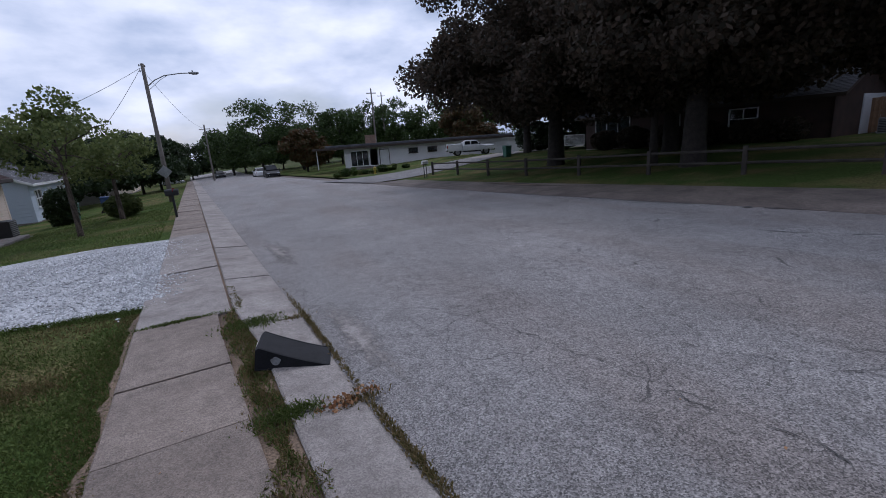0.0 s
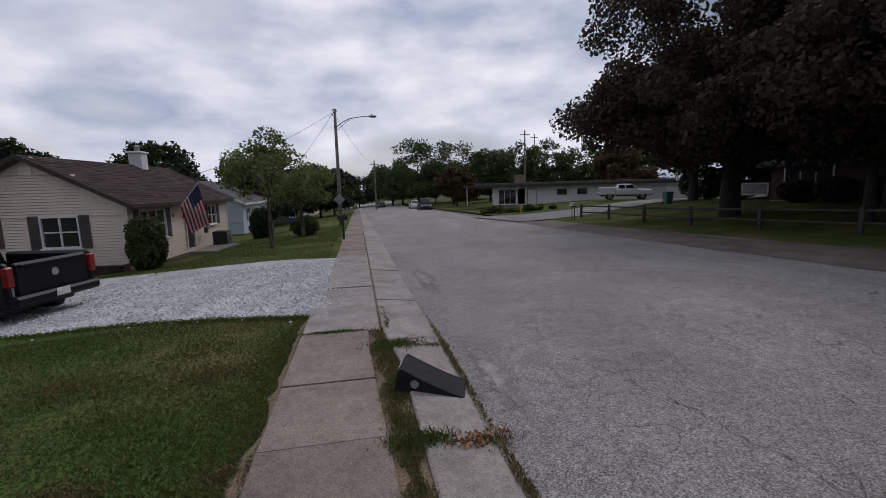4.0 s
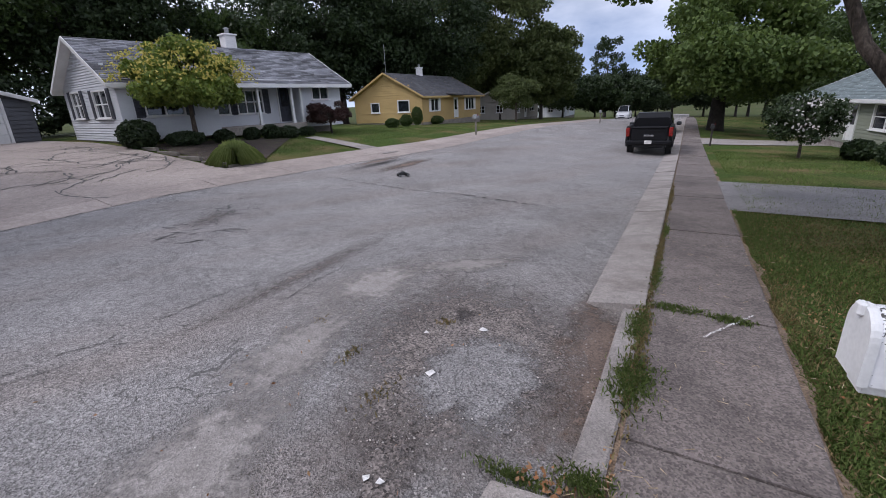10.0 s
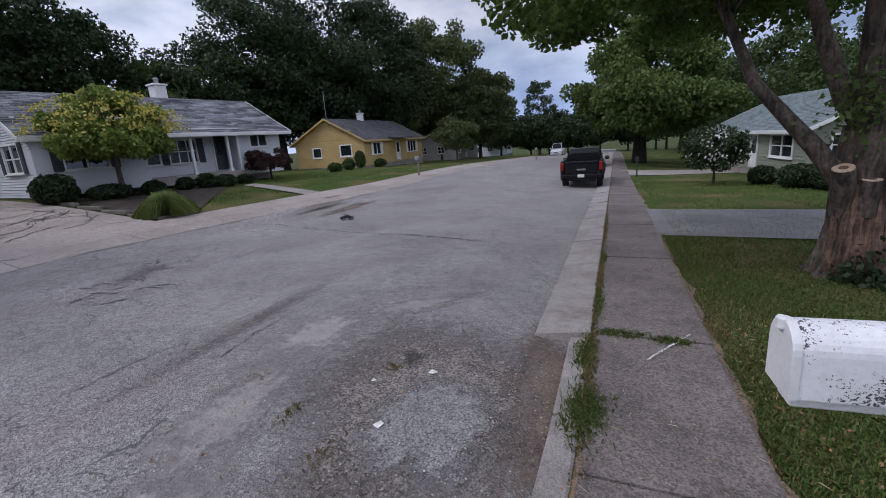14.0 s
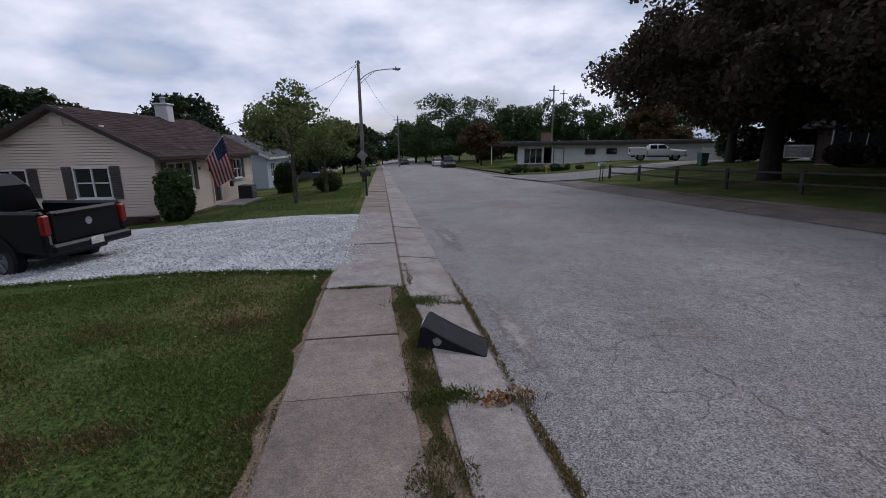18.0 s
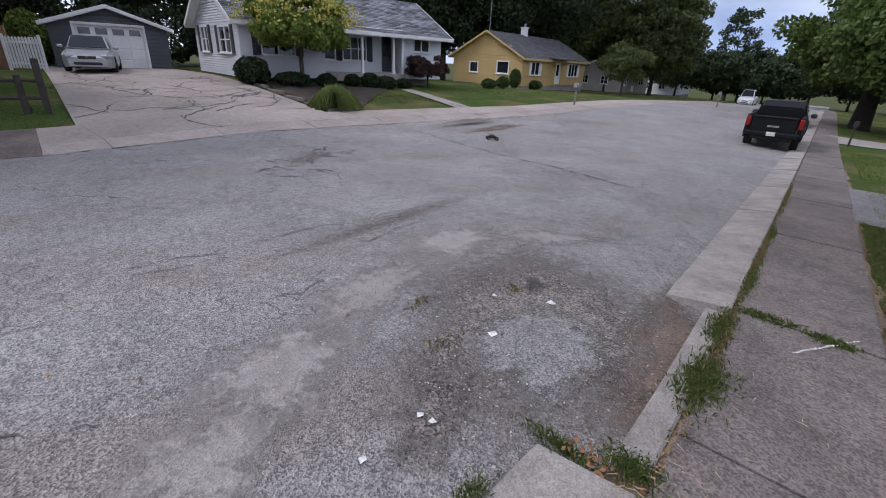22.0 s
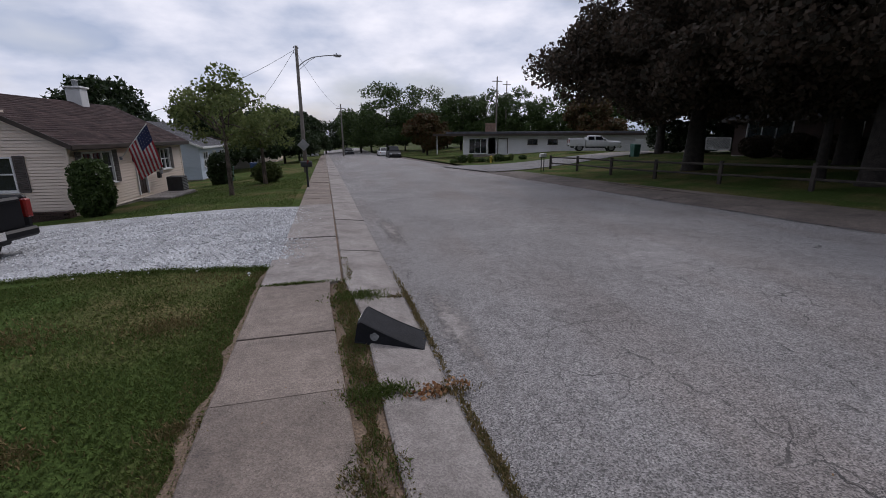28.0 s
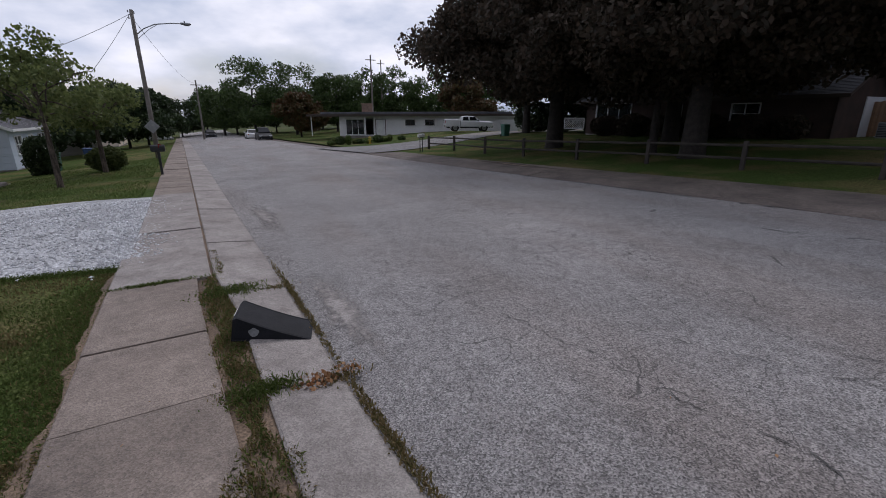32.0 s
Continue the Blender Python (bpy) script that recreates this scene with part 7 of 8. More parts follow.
def board_fence():
    F = thing("board_fence", Matrix(), "brown shadow-box wooden fence", "fence")
    a, b = Vector((24.1, 6.3)) * K, Vector((27.4, 13.0)) * K
    d = (b - a).normalized()
    n = int((b - a).length / 0.15)
    rz = math.degrees(math.atan2(d.y, d.x))
    rr = random.Random(8)
    me = Geo().box((0, 0, 0.9), (0.138, 0.02, 1.8), b=0.006).mesh("board", WOOD_FENCE)
    for i in range(n):
        q = a + d * (i + 0.5) * 0.15
        ob = new("board", me)
        ob.parent = F
        ob.matrix_basis = pose(q.x, q.y, land(q.x, q.y) + 0.06 + rr.uniform(-0.02, 0.03), 0, 0, rz + rr.uniform(-2, 2))
    for k in range(5):
        q = a + d * (b - a).length * k / 4
        part("post", Geo().box((q.x + d.y * 0.08, q.y - d.x * 0.08, land(q.x, q.y) + 0.9), (0.1, 0.1, 1.9), rz=rz, b=0.01), WOOD_FENCE, F)
    for z in (0.4, 1.4):
        p0, p1 = (Vector((q.x + d.y * 0.05, q.y - d.x * 0.05, land(q.x, q.y) + z)) for q in (a, b))
        part("rail", Geo().tube([p0, p1], 0.045, 6), WOOD_FENCE, F)


board_fence()


def picket_gate(x, y, rz, w, h, label, name="picket_gate"):
    F = thing(name, standing(x, y, rz, 0.06), label, "gate")
    n = int(w / 0.11)
    for i in range(n):
        xx = -w / 2 + (i + 0.5) * w / n
        part("picket", Geo().prism([(xx - 0.04, 0.05), (xx + 0.04, 0.05), (xx + 0.04, h - 0.06), (xx, h), (xx - 0.04, h - 0.06)], -0.012, 0.012), WHITE, F)
    for z in (0.25, h - 0.25):
        part("rail", Geo().box((0, 0.03, z), (w, 0.03, 0.08), b=0.006), WHITE, F)
    for sg in (-1, 1):
        part("post", Geo().box((sg * (w / 2 + 0.06), 0, h / 2), (0.11, 0.11, h + 0.15), b=0.015), WHITE, F)


picket_gate(23.2, 5.6, 96, 1.1, 1.35, "white vinyl picket gate beside the driveway")
picket_gate(27.5, 41.5, -18, 3.6, 1.3, "white picket fence behind the maples", "picket_fence")
picket_gate(31.5, 40.2, -18, 3.6, 1.3, "white picket fence behind the maples", "picket_fence")


def lattice(x, y, rz, w, h):
    F = thing("lattice_panel", standing(x, y, rz, 0.6), "white diagonal lattice panel", "lattice")
    part("frame", Geo().box((0, 0, h), (w, 0.04, 0.06)).box((0, 0, 0), (w, 0.04, 0.06)).box((-w / 2, 0, h / 2), (0.06, 0.04, h)).box((w / 2, 0, h / 2), (0.06, 0.04, h)), WHITE, F)
    for i in range(int((w + h) / 0.16)):
        for sg in (-1, 1):
            t = -w / 2 - h / 2 + i * 0.16 + h / 2
            pts = []
            for z in (0, h):
                pts.append((t - h / 2 + (z if sg > 0 else h - z), z))
            (xa, za), (xb, zb) = pts
            lo, hi = -w / 2, w / 2
            if max(xa, xb) < lo or min(xa, xb) > hi:
                continue

            def cut(px, pz, qx, qz, lim):
                f = (lim - px) / (qx - px)
                return lim, pz + (qz - pz) * f
            if xa > xb:
                xa, za, xb, zb = xb, zb, xa, za
            if xa < lo:
                xa, za = cut(xa, za, xb, zb, lo)
            if xb > hi:
                xb, zb = cut(xa, za, xb, zb, hi)
            part("slat", Geo().tube([(xa, 0.008 * sg, za), (xb, 0.008 * sg, zb)], 0.017, 4), WHITE, F)


lattice(19.6, 23.4, -60, 1.5, 0.75)


def hydrant():
    Hy = thing("fire_hydrant", standing(9.85, 37.3), "yellow fire hydrant in a planted bed", "fire hydrant")
    part("barrel", Geo().tube([(0, 0, -0.1), (0, 0, 0.05), (0, 0, 0.06), (0, 0, 0.6)], [0.16, 0.16, 0.11, 0.11], 12), YELLOW, Hy)
    part("bonnet", Geo().tube([(0, 0, 0.6), (0, 0, 0.62), (0, 0, 0.72), (0, 0, 0.78)], [0.15, 0.15, 0.1, 0.03], 12), YELLOW, Hy)
    for p, q in (((-0.18, 0, 0.45), (0.18, 0, 0.45)), ((0, 0, 0.42), (0, -0.2, 0.42))):
        part("outlet", Geo().tube([p, q], 0.06, 10), YELLOW, Hy)


hydrant()
rr = random.Random(9)
for i in range(12):
    bush("garden_plant", 6.8 + i * 0.55 + rr.uniform(-0.3, 0.3), 38.7 + rr.uniform(-0.9, 0.9), rr.uniform(0.5, 1.0), rr.uniform(0.6, 1.0), rr.uniform(0.35, 0.85), 700, 0.12,
         (L_LIGHT, L_YOUNG, L_MID)[i % 3], "leafy plant in the corner bed", 300 + i, group="corner bed plants")


def flag():
    F = thing("house_flag", standing(-8.93, 17.6, 91.5, 1.98) @ Matrix.Scale(1.1, 4), "striped flag on a slanted wooden staff fixed to the house wall", "flag")
    a, b = Vector((0, 0.0, 0.0)), Vector((-0.35, -1.2, 1.25))
    part("staff", Geo().tube([a, b], 0.016, 8), WHITE, F)
    part("bracket", Geo().box((0, 0.02, 0), (0.08, 0.08, 0.12), b=0.01), STEEL, F)
    top, low = b, a.lerp(b, 0.28)
    rows, cols = 13, 16
    drop = Vector((0.3, -0.22, -1.6))

    def pt(u, v):
        # u: along the staff from the tip, v: along the fly, which hangs down
        p = top.lerp(low, u) + drop * v * (1 - 0.25 * u)
        return p + Vector((0.05, 0.03, 0)) * math.sin(7 * v + 3 * u) * v

    for r in range(rows):
        g, cg = Geo(), Geo()
        for c in range(cols):
            u0, u1, v0, v1 = r / rows, (r + 1) / rows, c / cols, (c + 1) / cols
            q = [pt(u0, v0), pt(u1, v0), pt(u1, v1), pt(u0, v1)]
            (cg if r < 7 and c < 6 else g).add(q, [(0, 1, 2, 3)])
        part("stripe", g, FLAG_RED if r % 2 == 0 else FLAG_WHITE, F)
        if cg.f:
            part("canton", cg, FLAG_BLUE, F)
    st = Geo()
    for i in range(5):
        for j in range(4):
            p = pt((i + 0.7) / 13 * 1.25, (j + 0.8) / 16 * 1.25)
            for off in (-0.012, 0.012):
                st.box(p + Vector((off, off, 0)), (0.03, 0.004, 0.03), rz=30, ry=20 * i)
    part("stars", st, FLAG_WHITE, F)


flag()


def brick_planter():
    """A low dark brick planter against the cream gable."""
    P = thing("planter", standing(-9.0, 14.9, 91.5, 0.0), "low dark brick planter against the cream wall", "planter")
    rr = random.Random(9)
    for c in range(5):
        for i in range(9):
            y = 0.12 + 0.215 * i + (0.1 if c % 2 else 0.0)
            part("brick", Geo().box((-0.62, y, -0.03 + 0.075 * c), (0.1 + rr.uniform(0, 0.008), 0.2, 0.066), b=0.006), BRICK_DARK, P)
        for x in (-0.47, -0.26):
            part("brick", Geo().box((x, 0.06, -0.03 + 0.075 * c), (0.19, 0.1, 0.066), b=0.006), BRICK_DARK, P)
    part("soil", Geo().box((-0.33, 1.08, 0.12), (0.5, 1.86, 0.24)), MULCH, P)


brick_planter()


def porch_things():
    S = thing("doorstep", standing(-8.7, 18.6, 91.5, 0.0), "pale concrete doorstep with a low side step", "doorstep")
    part("platform", Geo().box((0.9, -0.55, 0.05), (3.0, 1.2, 0.36), b=0.03), CONCRETE, S)
    part("step", Geo().box((2.75, -0.55, -0.03), (0.7, 1.0, 0.2), b=0.03), CONCRETE, S)
    A = thing("air_conditioner", standing(-8.4, 20.5, 91.5, 0.22), "dark square air conditioner unit on the step", "air conditioner")
    part("case", Geo().box((0, 0, 0.36), (0.75, 0.7, 0.72), b=0.03), PLASTIC_BLK, A)
    for k in range(8):
        part("louvre", Geo().box((0, -0.36, 0.1 + 0.075 * k), (0.66, 0.02, 0.03), rx=25), GREY_PLAST, A)
    B = thing("air_conditioner", standing(25.2, 10.0, -84, 0.0), "grey square air conditioner unit behind the shaded house", "air conditioner")
    part("case", Geo().box((0, 0, 0.4), (0.8, 0.75, 0.8), b=0.03), GREY_PLAST, B)
    for k in range(8):
        part("louvre", Geo().box((0, -0.385, 0.12 + 0.08 * k), (0.7, 0.02, 0.03), rx=25), PLASTIC_BLK, B)
    M = thing("meter_box", standing(-8.97, 20.2, 91.5, 1.1), "small dark utility meter on the wall", "meter")
    part("box", Geo().box((0, -0.04, 0), (0.22, 0.14, 0.3), b=0.02), PLASTIC_BLK, M)
    part("dial", Geo().tube([(0, -0.12, 0.12), (0, -0.2, 0.12)], 0.09, 12), GREY_PLAST, M)


porch_things()


def bin_box(x, y, rz, material, label):
    B = thing("wheelie_bin", standing(x, y, rz), label, "bin")
    g = Geo().add([(-0.24, -0.26, 0.05), (0.24, -0.26, 0.05), (0.24, 0.26, 0.05), (-0.24, 0.26, 0.05), (-0.29, -0.33, 0.98), (0.29, -0.33, 0.98), (0.29, 0.33, 0.98), (-0.29, 0.33, 0.98)],
                  [(3, 2, 1, 0), (4, 5, 6, 7), (0, 1, 5, 4), (1, 2, 6, 5), (2, 3, 7, 6), (3, 0, 4, 7)])
    part("body", g, material, B)
    part("lid", Geo().box((0, 0, 1.02), (0.62, 0.72, 0.07), rx=3, b=0.02), material, B)
    for sg in (-1, 1):
        part("wheel", Geo().tube([(sg * 0.2, 0.3, 0.1), (sg * 0.27, 0.3, 0.1)], 0.1, 10), RUBBER, B)


bin_box(-8.3, 27.0, 95, GREEN_BIN, "dark green wheelie bin beside the house")
bin_box(-7.6, 30.2, 95, BLUE_BIN, "blue wheelie bin behind the bush")
bin_box(18.2, 29.4, 0, GREEN_BIN, "green wheelie bin by the rail fence")
bin_box(23.6, 42.6, 0, BLUE_BIN, "blue wheelie bin beside the white pickup")

# ---- the foreground ----


def ramp():
    """A moulded toy ramp: curved deck, closed sides, open tail with a pale label."""
    c = at(3.6, -0.29, 0.07)
    R = thing("toy_ramp", pose(c.x, c.y, c.z - 0.02, 0, 6, -11), "worn charcoal plastic ramp lying across the gutter", "ramp")
    L, W, h = 0.70, 0.40, 0.23
    prof = [(-L / 2, 0.0), (-L / 2 + 0.02, h - 0.02), (-L / 2 + 0.05, h)] + [(-L / 2 + 0.05 + (L - 0.05) * t, h * (1 - t) ** 1.2 * (1 - 0.08 * t) + 0.012 * t) for t in [k / 12 for k in range(1, 13)]]
    g = Geo()
    n = len(prof)
    for yy in (-W / 2, -W / 2 + 0.015, W / 2 - 0.015, W / 2):
        e = 0.008 if abs(yy) > W / 2 - 0.01 else 0
        g.v += [(x, yy, max(z - e, 0)) for x, z in prof]
    for i in range(3):
        g.f += [(i * n + j, i * n + j + 1, (i + 1) * n + j + 1, (i + 1) * n + j) for j in range(n - 1)]
    g.m = [0] * len(g.f)
    part("deck", g, RAMP_GREY, R)
    for sg in (-1, 1):
        s = Geo().prism([(x, z) for x, z in prof] + [(L / 2, 0)], sg * W / 2 - 0.006, sg * W / 2 + 0.006)
        side = part("side_panel", s, RAMP_GREY, R)
        part("foot_rim", Geo().box((0, sg * (W / 2 + 0.005), 0.008), (L * 0.97, 0.018, 0.016), b=0.004), RAMP_GREY, side)
        st = [(-0.155 + 0.045 * math.cos(a) * (1 + 0.15 * math.sin(5 * a)), 0.09 + 0.042 * math.sin(a) * (1 + 0.1 * math.cos(4 * a))) for a in [2 * math.pi * k / 14 for k in range(14)]]
        part("sticker", Geo().prism(st, sg * (W / 2 + 0.0065), sg * (W / 2 + 0.0085)), GREY_PLAST, side, "scuffed pale round sticker")
    part("tail_panel", Geo().box((-L / 2 + 0.012, 0, h * 0.46), (0.012, W - 0.03, h * 0.86), ry=4), RAMP_GREY, R)
    part("tail_label", Geo().box((-L / 2 + 0.0, 0.02, h * 0.6), (0.006, 0.16, 0.1), ry=4), PAPER, R)


ramp()


def toy_car():
    x, y = 10.1 * K, -6.8 * K
    C = thing("toy_car", pose(x, y, land(x, y) + 0.03, 0, 0, 250) @ Matrix.Scale(0.8, 4), "black radio-controlled buggy with chunky tyres on the asphalt", "toy car")
    part("chassis", Geo().box((0, 0, 0.075), (0.34, 0.11, 0.035), b=0.012), PLASTIC_BLK, C)
    part("shell", Geo().prism([(-0.2, 0.09), (-0.19, 0.14), (-0.06, 0.18), (0.06, 0.17), (0.12, 0.13), (0.22, 0.11), (0.23, 0.08)], -0.075, 0.075), PLASTIC_BLK, C)
    part("roll_cage", Geo().tube([(-0.1, -0.07, 0.14), (-0.05, -0.06, 0.2), (0.06, -0.06, 0.19), (0.13, -0.07, 0.13)], 0.008, 6).tube([(-0.1, 0.07, 0.14), (-0.05, 0.06, 0.2), (0.06, 0.06, 0.19), (0.13, 0.07, 0.13)], 0.008, 6), PLASTIC_BLK, C)
    part("bumper", Geo().box((0.26, 0, 0.07), (0.03, 0.2, 0.03), b=0.01), PLASTIC_BLK, C)
    part("decal", Geo().box((0.15, 0, 0.128), (0.08, 0.09, 0.006), ry=12), GREY_PLAST, C)
    for sx in (-0.16, 0.17):
        for sy in (-1, 1):
            w = part("wheel", Geo().tube([(sx, sy * 0.09, 0.065), (sx, sy * 0.1, 0.065), (sx, sy * 0.15, 0.065), (sx, sy * 0.16, 0.065)], [0.055, 0.065, 0.065, 0.055], 14), RUBBER, C)
            part("rim", Geo().tube([(sx, sy * 0.158, 0.065), (sx, sy * 0.164, 0.065)], 0.033, 10), ALLOY, w)
    part("antenna", Geo().tube([(-0.12, 0.03, 0.15), (-0.17, 0.03, 0.27)], 0.003, 5), PLASTIC_BLK, C)


toy_car()
rr = random.Random(15)
for k, (x, y) in enumerate([(2.27, -1.72), (2.47, -2.43), (1.76, -0.92), (1.69, -0.96), (1.61, -0.55), (2.75, -2.05), (1.3, -0.3)]):
    p = Vector((x, y, 0)) * K
    w = 0.038 if k < 2 else 0.022
    g = Geo().add([(-w, -w * 0.8, 0.004), (w, -w * 0.7, 0.01), (w * 0.9, w, 0.004), (-w * 0.8, w * 0.8, 0.013)], [(0, 1, 2, 3)]).add([(-w, -w * 0.8, 0.001), (w, -w * 0.7, 0.007), (w * 0.9, w, 0.001), (-w * 0.8, w * 0.8, 0.01)], [(3, 2, 1, 0)])
    solid("paper_scrap", g, PAPER, "small torn white paper scrap on the asphalt", "litter", group="paper scraps", m=pose(p.x, p.y, land(p.x, p.y) + 0.012, 0, 0, rr.uniform(0, 90)))


def blades(name, pts, h, material, label, seed, wide=0.008, sides=5):
    """Grass blades: bent two-piece strips."""
    rs = np.random.RandomState(seed)
    pts = np.asarray(pts, float)
    n = len(pts)
    a = rs.uniform(0, 2 * np.pi, n)
    d = np.stack([np.cos(a), np.sin(a), 0 * a], 1)
    s = np.stack([-np.sin(a), np.cos(a), 0 * a], 1)
    hh = (h * rs.uniform(0.5, 1.25, n))[:, None]
    bend = rs.uniform(0.15, 0.9, n)[:, None]
    up = np.array([0, 0, 1.0])
    m1 = pts + up * hh * 0.55 + d * hh * bend * 0.25
    tip = pts + up * hh * (1 - 0.3 * bend) + d * hh * bend
    w = wide * rs.uniform(0.7, 1.3, n)[:, None]
    v = np.stack([pts - s * w, pts + s * w, m1 + s * w * 0.7, tip, m1 - s * w * 0.7], 1)
    if sides == 3:
        v = np.ascontiguousarray(v[:, [0, 1, 3]])
    k = sides
    me = bpy.data.meshes.new(name)
    me.vertices.add(k * n)
    me.vertices.foreach_set("co", v.ravel())
    me.loops.add(k * n)
    me.loops.foreach_set("vertex_index", np.arange(k * n))
    me.polygons.add(n)
    me.polygons.foreach_set("loop_start", np.arange(0, k * n, k))
    me.polygons.foreach_set("loop_total", np.full(n, k))
    me.materials.append(material)
    me.update(calc_edges=True)
    return tagged(new(name, me), label, "grass", kind="stuff")


def scatter(s0, s1, d0, d1, n, seed, up=0.03, keep=None, fall=0.0):
    rr, out = random.Random(seed), []
    while len(out) < n:
        s, d = rr.uniform(s0, s1), rr.uniform(d0, d1) if not fall else d1 - (d1 - d0) * rr.random() ** fall
        if keep and not keep(s, d, rr):
            continue
        p = at(s, d, up)
        out.append((p.x, p.y, p.z))
    return out


def patchy(s, d, rr):
    v = noise.noise((s * 0.55, d * 0.55, 7)) + 0.4 * noise.noise((s * 2, d * 2, 3))
    return rr.random() < 0.62 + 1.6 * v


blades("lawn_grass", scatter(-1.5, 6.5, -7.5, -1.6, 82000, 1, 0.03, patchy, 1.5), 0.04, BLADE, "short mown green grass blades", 2, 0.0045)
blades("dry_grass", scatter(-1.5, 6.5, -7.5, -1.62, 15000, 3, 0.03, lambda s, d, rr: rr.random() < 0.06 + max(0, -noise.noise((s * 0.55, d * 0.55, 7)) - 0.1) * 3 + (0.7 if d > -1.82 + 0.1 * noise.noise((s * 2, 0, 0)) else 0), 1.8), 0.035, BLADE_DRY, "dry straw-coloured grass in bare spots", 4, 0.006)
blades("lawn_grass_east", scatter(-9, -1.5, -5.5, -1.5, 42000, 5, 0.03, patchy, 1.7), 0.045, BLADE, "short mown green grass blades", 6, 0.006)
blades("dry_grass_east", scatter(-9, -1.5, -5.5, -1.48, 20000, 7, 0.03, None, 2.0), 0.04, BLADE_DRY, "dry straw-coloured grass along the edge", 8, 0.006)


blades("far_lawn_grass", scatter(-22, -9, -9.0, -1.75, 26000, 41, 0.03, patchy, 1.2), 0.07, BLADE, "mown green grass beside the eastern pavement", 42, 0.012, 3)
blades("far_lawn_grass", scatter(12.8, 30, -6.5, -1.75, 26000, 43, 0.03, patchy, 1.2), 0.07, BLADE, "mown green grass before the cream house", 44, 0.012, 3)
blades("far_lawn_grass", scatter(-26, -4.5, 11.0, 19.0, 30000, 45, 0.03, patchy), 0.08, BLADE, "mown green grass before the white house", 46, 0.014, 3)


def verge(s, d, rr):
    mid = -0.50 + (walk_in(s) + 0.5) * 0.5
    w = (0.17 if s < 5.2 else 0.06) * (0.8 + 0.8 * noise.noise((s * 2.3, 5, 1)))
    return abs(d - mid - 0.03 * noise.noise((s * 3.1, 9, 4))) < w * rr.uniform(0.5, 1.15) and rr.random() < 0.6 + 1.5 * noise.noise((s * 4, d * 6, 2))


blades("verge_grass", scatter(0.3, 6.5, -0.86, -0.44, 1300, 9, 0.045, verge), 0.045, BLADE, "ragged weeds in the strip between kerb and pavement", 10, 0.005)
blades("verge_pale", scatter(0.3, 6.5, -0.86, -0.44, 2200, 13, 0.045, verge), 0.05, GRASS_PALE, "pale young weeds in the strip between kerb and pavement", 14, 0.005)
blades("verge_dry", scatter(0.3, 6.5, -0.86, -0.44, 5200, 11, 0.06, verge), 0.035, BLADE_DRY, "dry weeds in the strip between kerb and pavement", 12, 0.005)


def spots(rows, h, material, name, label, seed, wide=0.007):
    rr, pts = random.Random(seed), []
    for s, d, rs_, rd, n in rows:
        for _ in range(int(n * 1.9)):
            p = at(s + rs_ * rr.gauss(0, 0.5), d + rd * rr.gauss(0, 0.5), 0.075 if d < -0.3 else 0.01)
            pts.append((p.x, p.y, p.z))
    return blades(name, pts, h, material, label, seed + 1, wide)


spots([(2.72, -0.5, 0.1, 0.2, 275), (4.7, -0.5, 0.16, 0.3, 275), (5.32, -1.2, 0.05, 0.45, 240), (-2.7, -0.52, 0.3, 0.13, 470), (-3.55, -0.48, 0.3, 0.08, 231), (-4.0, -0.75, 0.07, 0.22, 150), (-3.95, -1.15, 0.07, 0.16, 110),
       (-1.68, -0.1, 0.06, 0.2, 150), (-1.75, -0.42, 0.1, 0.14, 170), (-4.8, -0.55, 0.5, 0.05, 143), (-6.8, -0.55, 0.4, 0.04, 88), (-1.15, 0.05, 0.1, 0.06, 66), (0.0, 0.0, 0.4, 0.03, 66)],
      0.042, BLADE, "crack_weeds", "green weeds growing in the joints", 20, 0.0035)
spots([(2.72, -0.5, 0.1, 0.2, 150), (4.7, -0.5, 0.16, 0.3, 150), (5.32, -1.2, 0.05, 0.45, 130), (-2.7, -0.52, 0.3, 0.13, 260), (-3.55, -0.48, 0.3, 0.08, 126), (-4.0, -0.75, 0.07, 0.22, 80), (-3.95, -1.15, 0.07, 0.16, 60),
       (-1.68, -0.1, 0.06, 0.2, 80), (-1.75, -0.42, 0.1, 0.14, 90), (-4.8, -0.55, 0.5, 0.05, 78), (-6.8, -0.55, 0.4, 0.04, 48), (-1.15, 0.05, 0.1, 0.06, 36), (0.0, 0.0, 0.4, 0.03, 36)],
      0.05, GRASS_PALE, "crack_weeds", "pale green weeds growing in the joints", 24, 0.0035)
spots([(2.72, -0.1, 0.08, 0.25, 160), (2.0, 0.03, 0.7, 0.035, 420), (4.2, 0.03, 1.3, 0.03, 420), (4.7, -0.2, 0.08, 0.25, 140), (-3.0, 1.0, 0.07, 0.08, 22), (-2.55, 2.0, 0.1, 0.08, 26), (-2.2, 1.4, 0.14, 0.07, 26), (-1.4, -0.55, 0.15, 0.12, 240), (-1.9, 0.9, 0.2, 0.08, 26), (-5.5, -0.53, 1.6, 0.035, 420), (-3.2, -0.52, 0.9, 0.06, 320), (-9.5, -0.53, 2.0, 0.04, 300)],
      0.04, BLADE_DRY, "crack_straw", "dry straw and weeds in the joints", 22)


def dead_spots(rows, seed):
    rr, pts = random.Random(seed), []
    for x, y, r, n in rows:
        for _ in range(n):
            X, Y = (x + rr.gauss(0, r)) * K, (y + rr.gauss(0, r * 0.7)) * K
            pts.append((X, Y, land(X, Y) + 0.04))
    return blades("dead_grass", pts, 0.04, BLADE_DRY, "brown dead grass in bare spots of the lawn", seed + 1, 0.006)


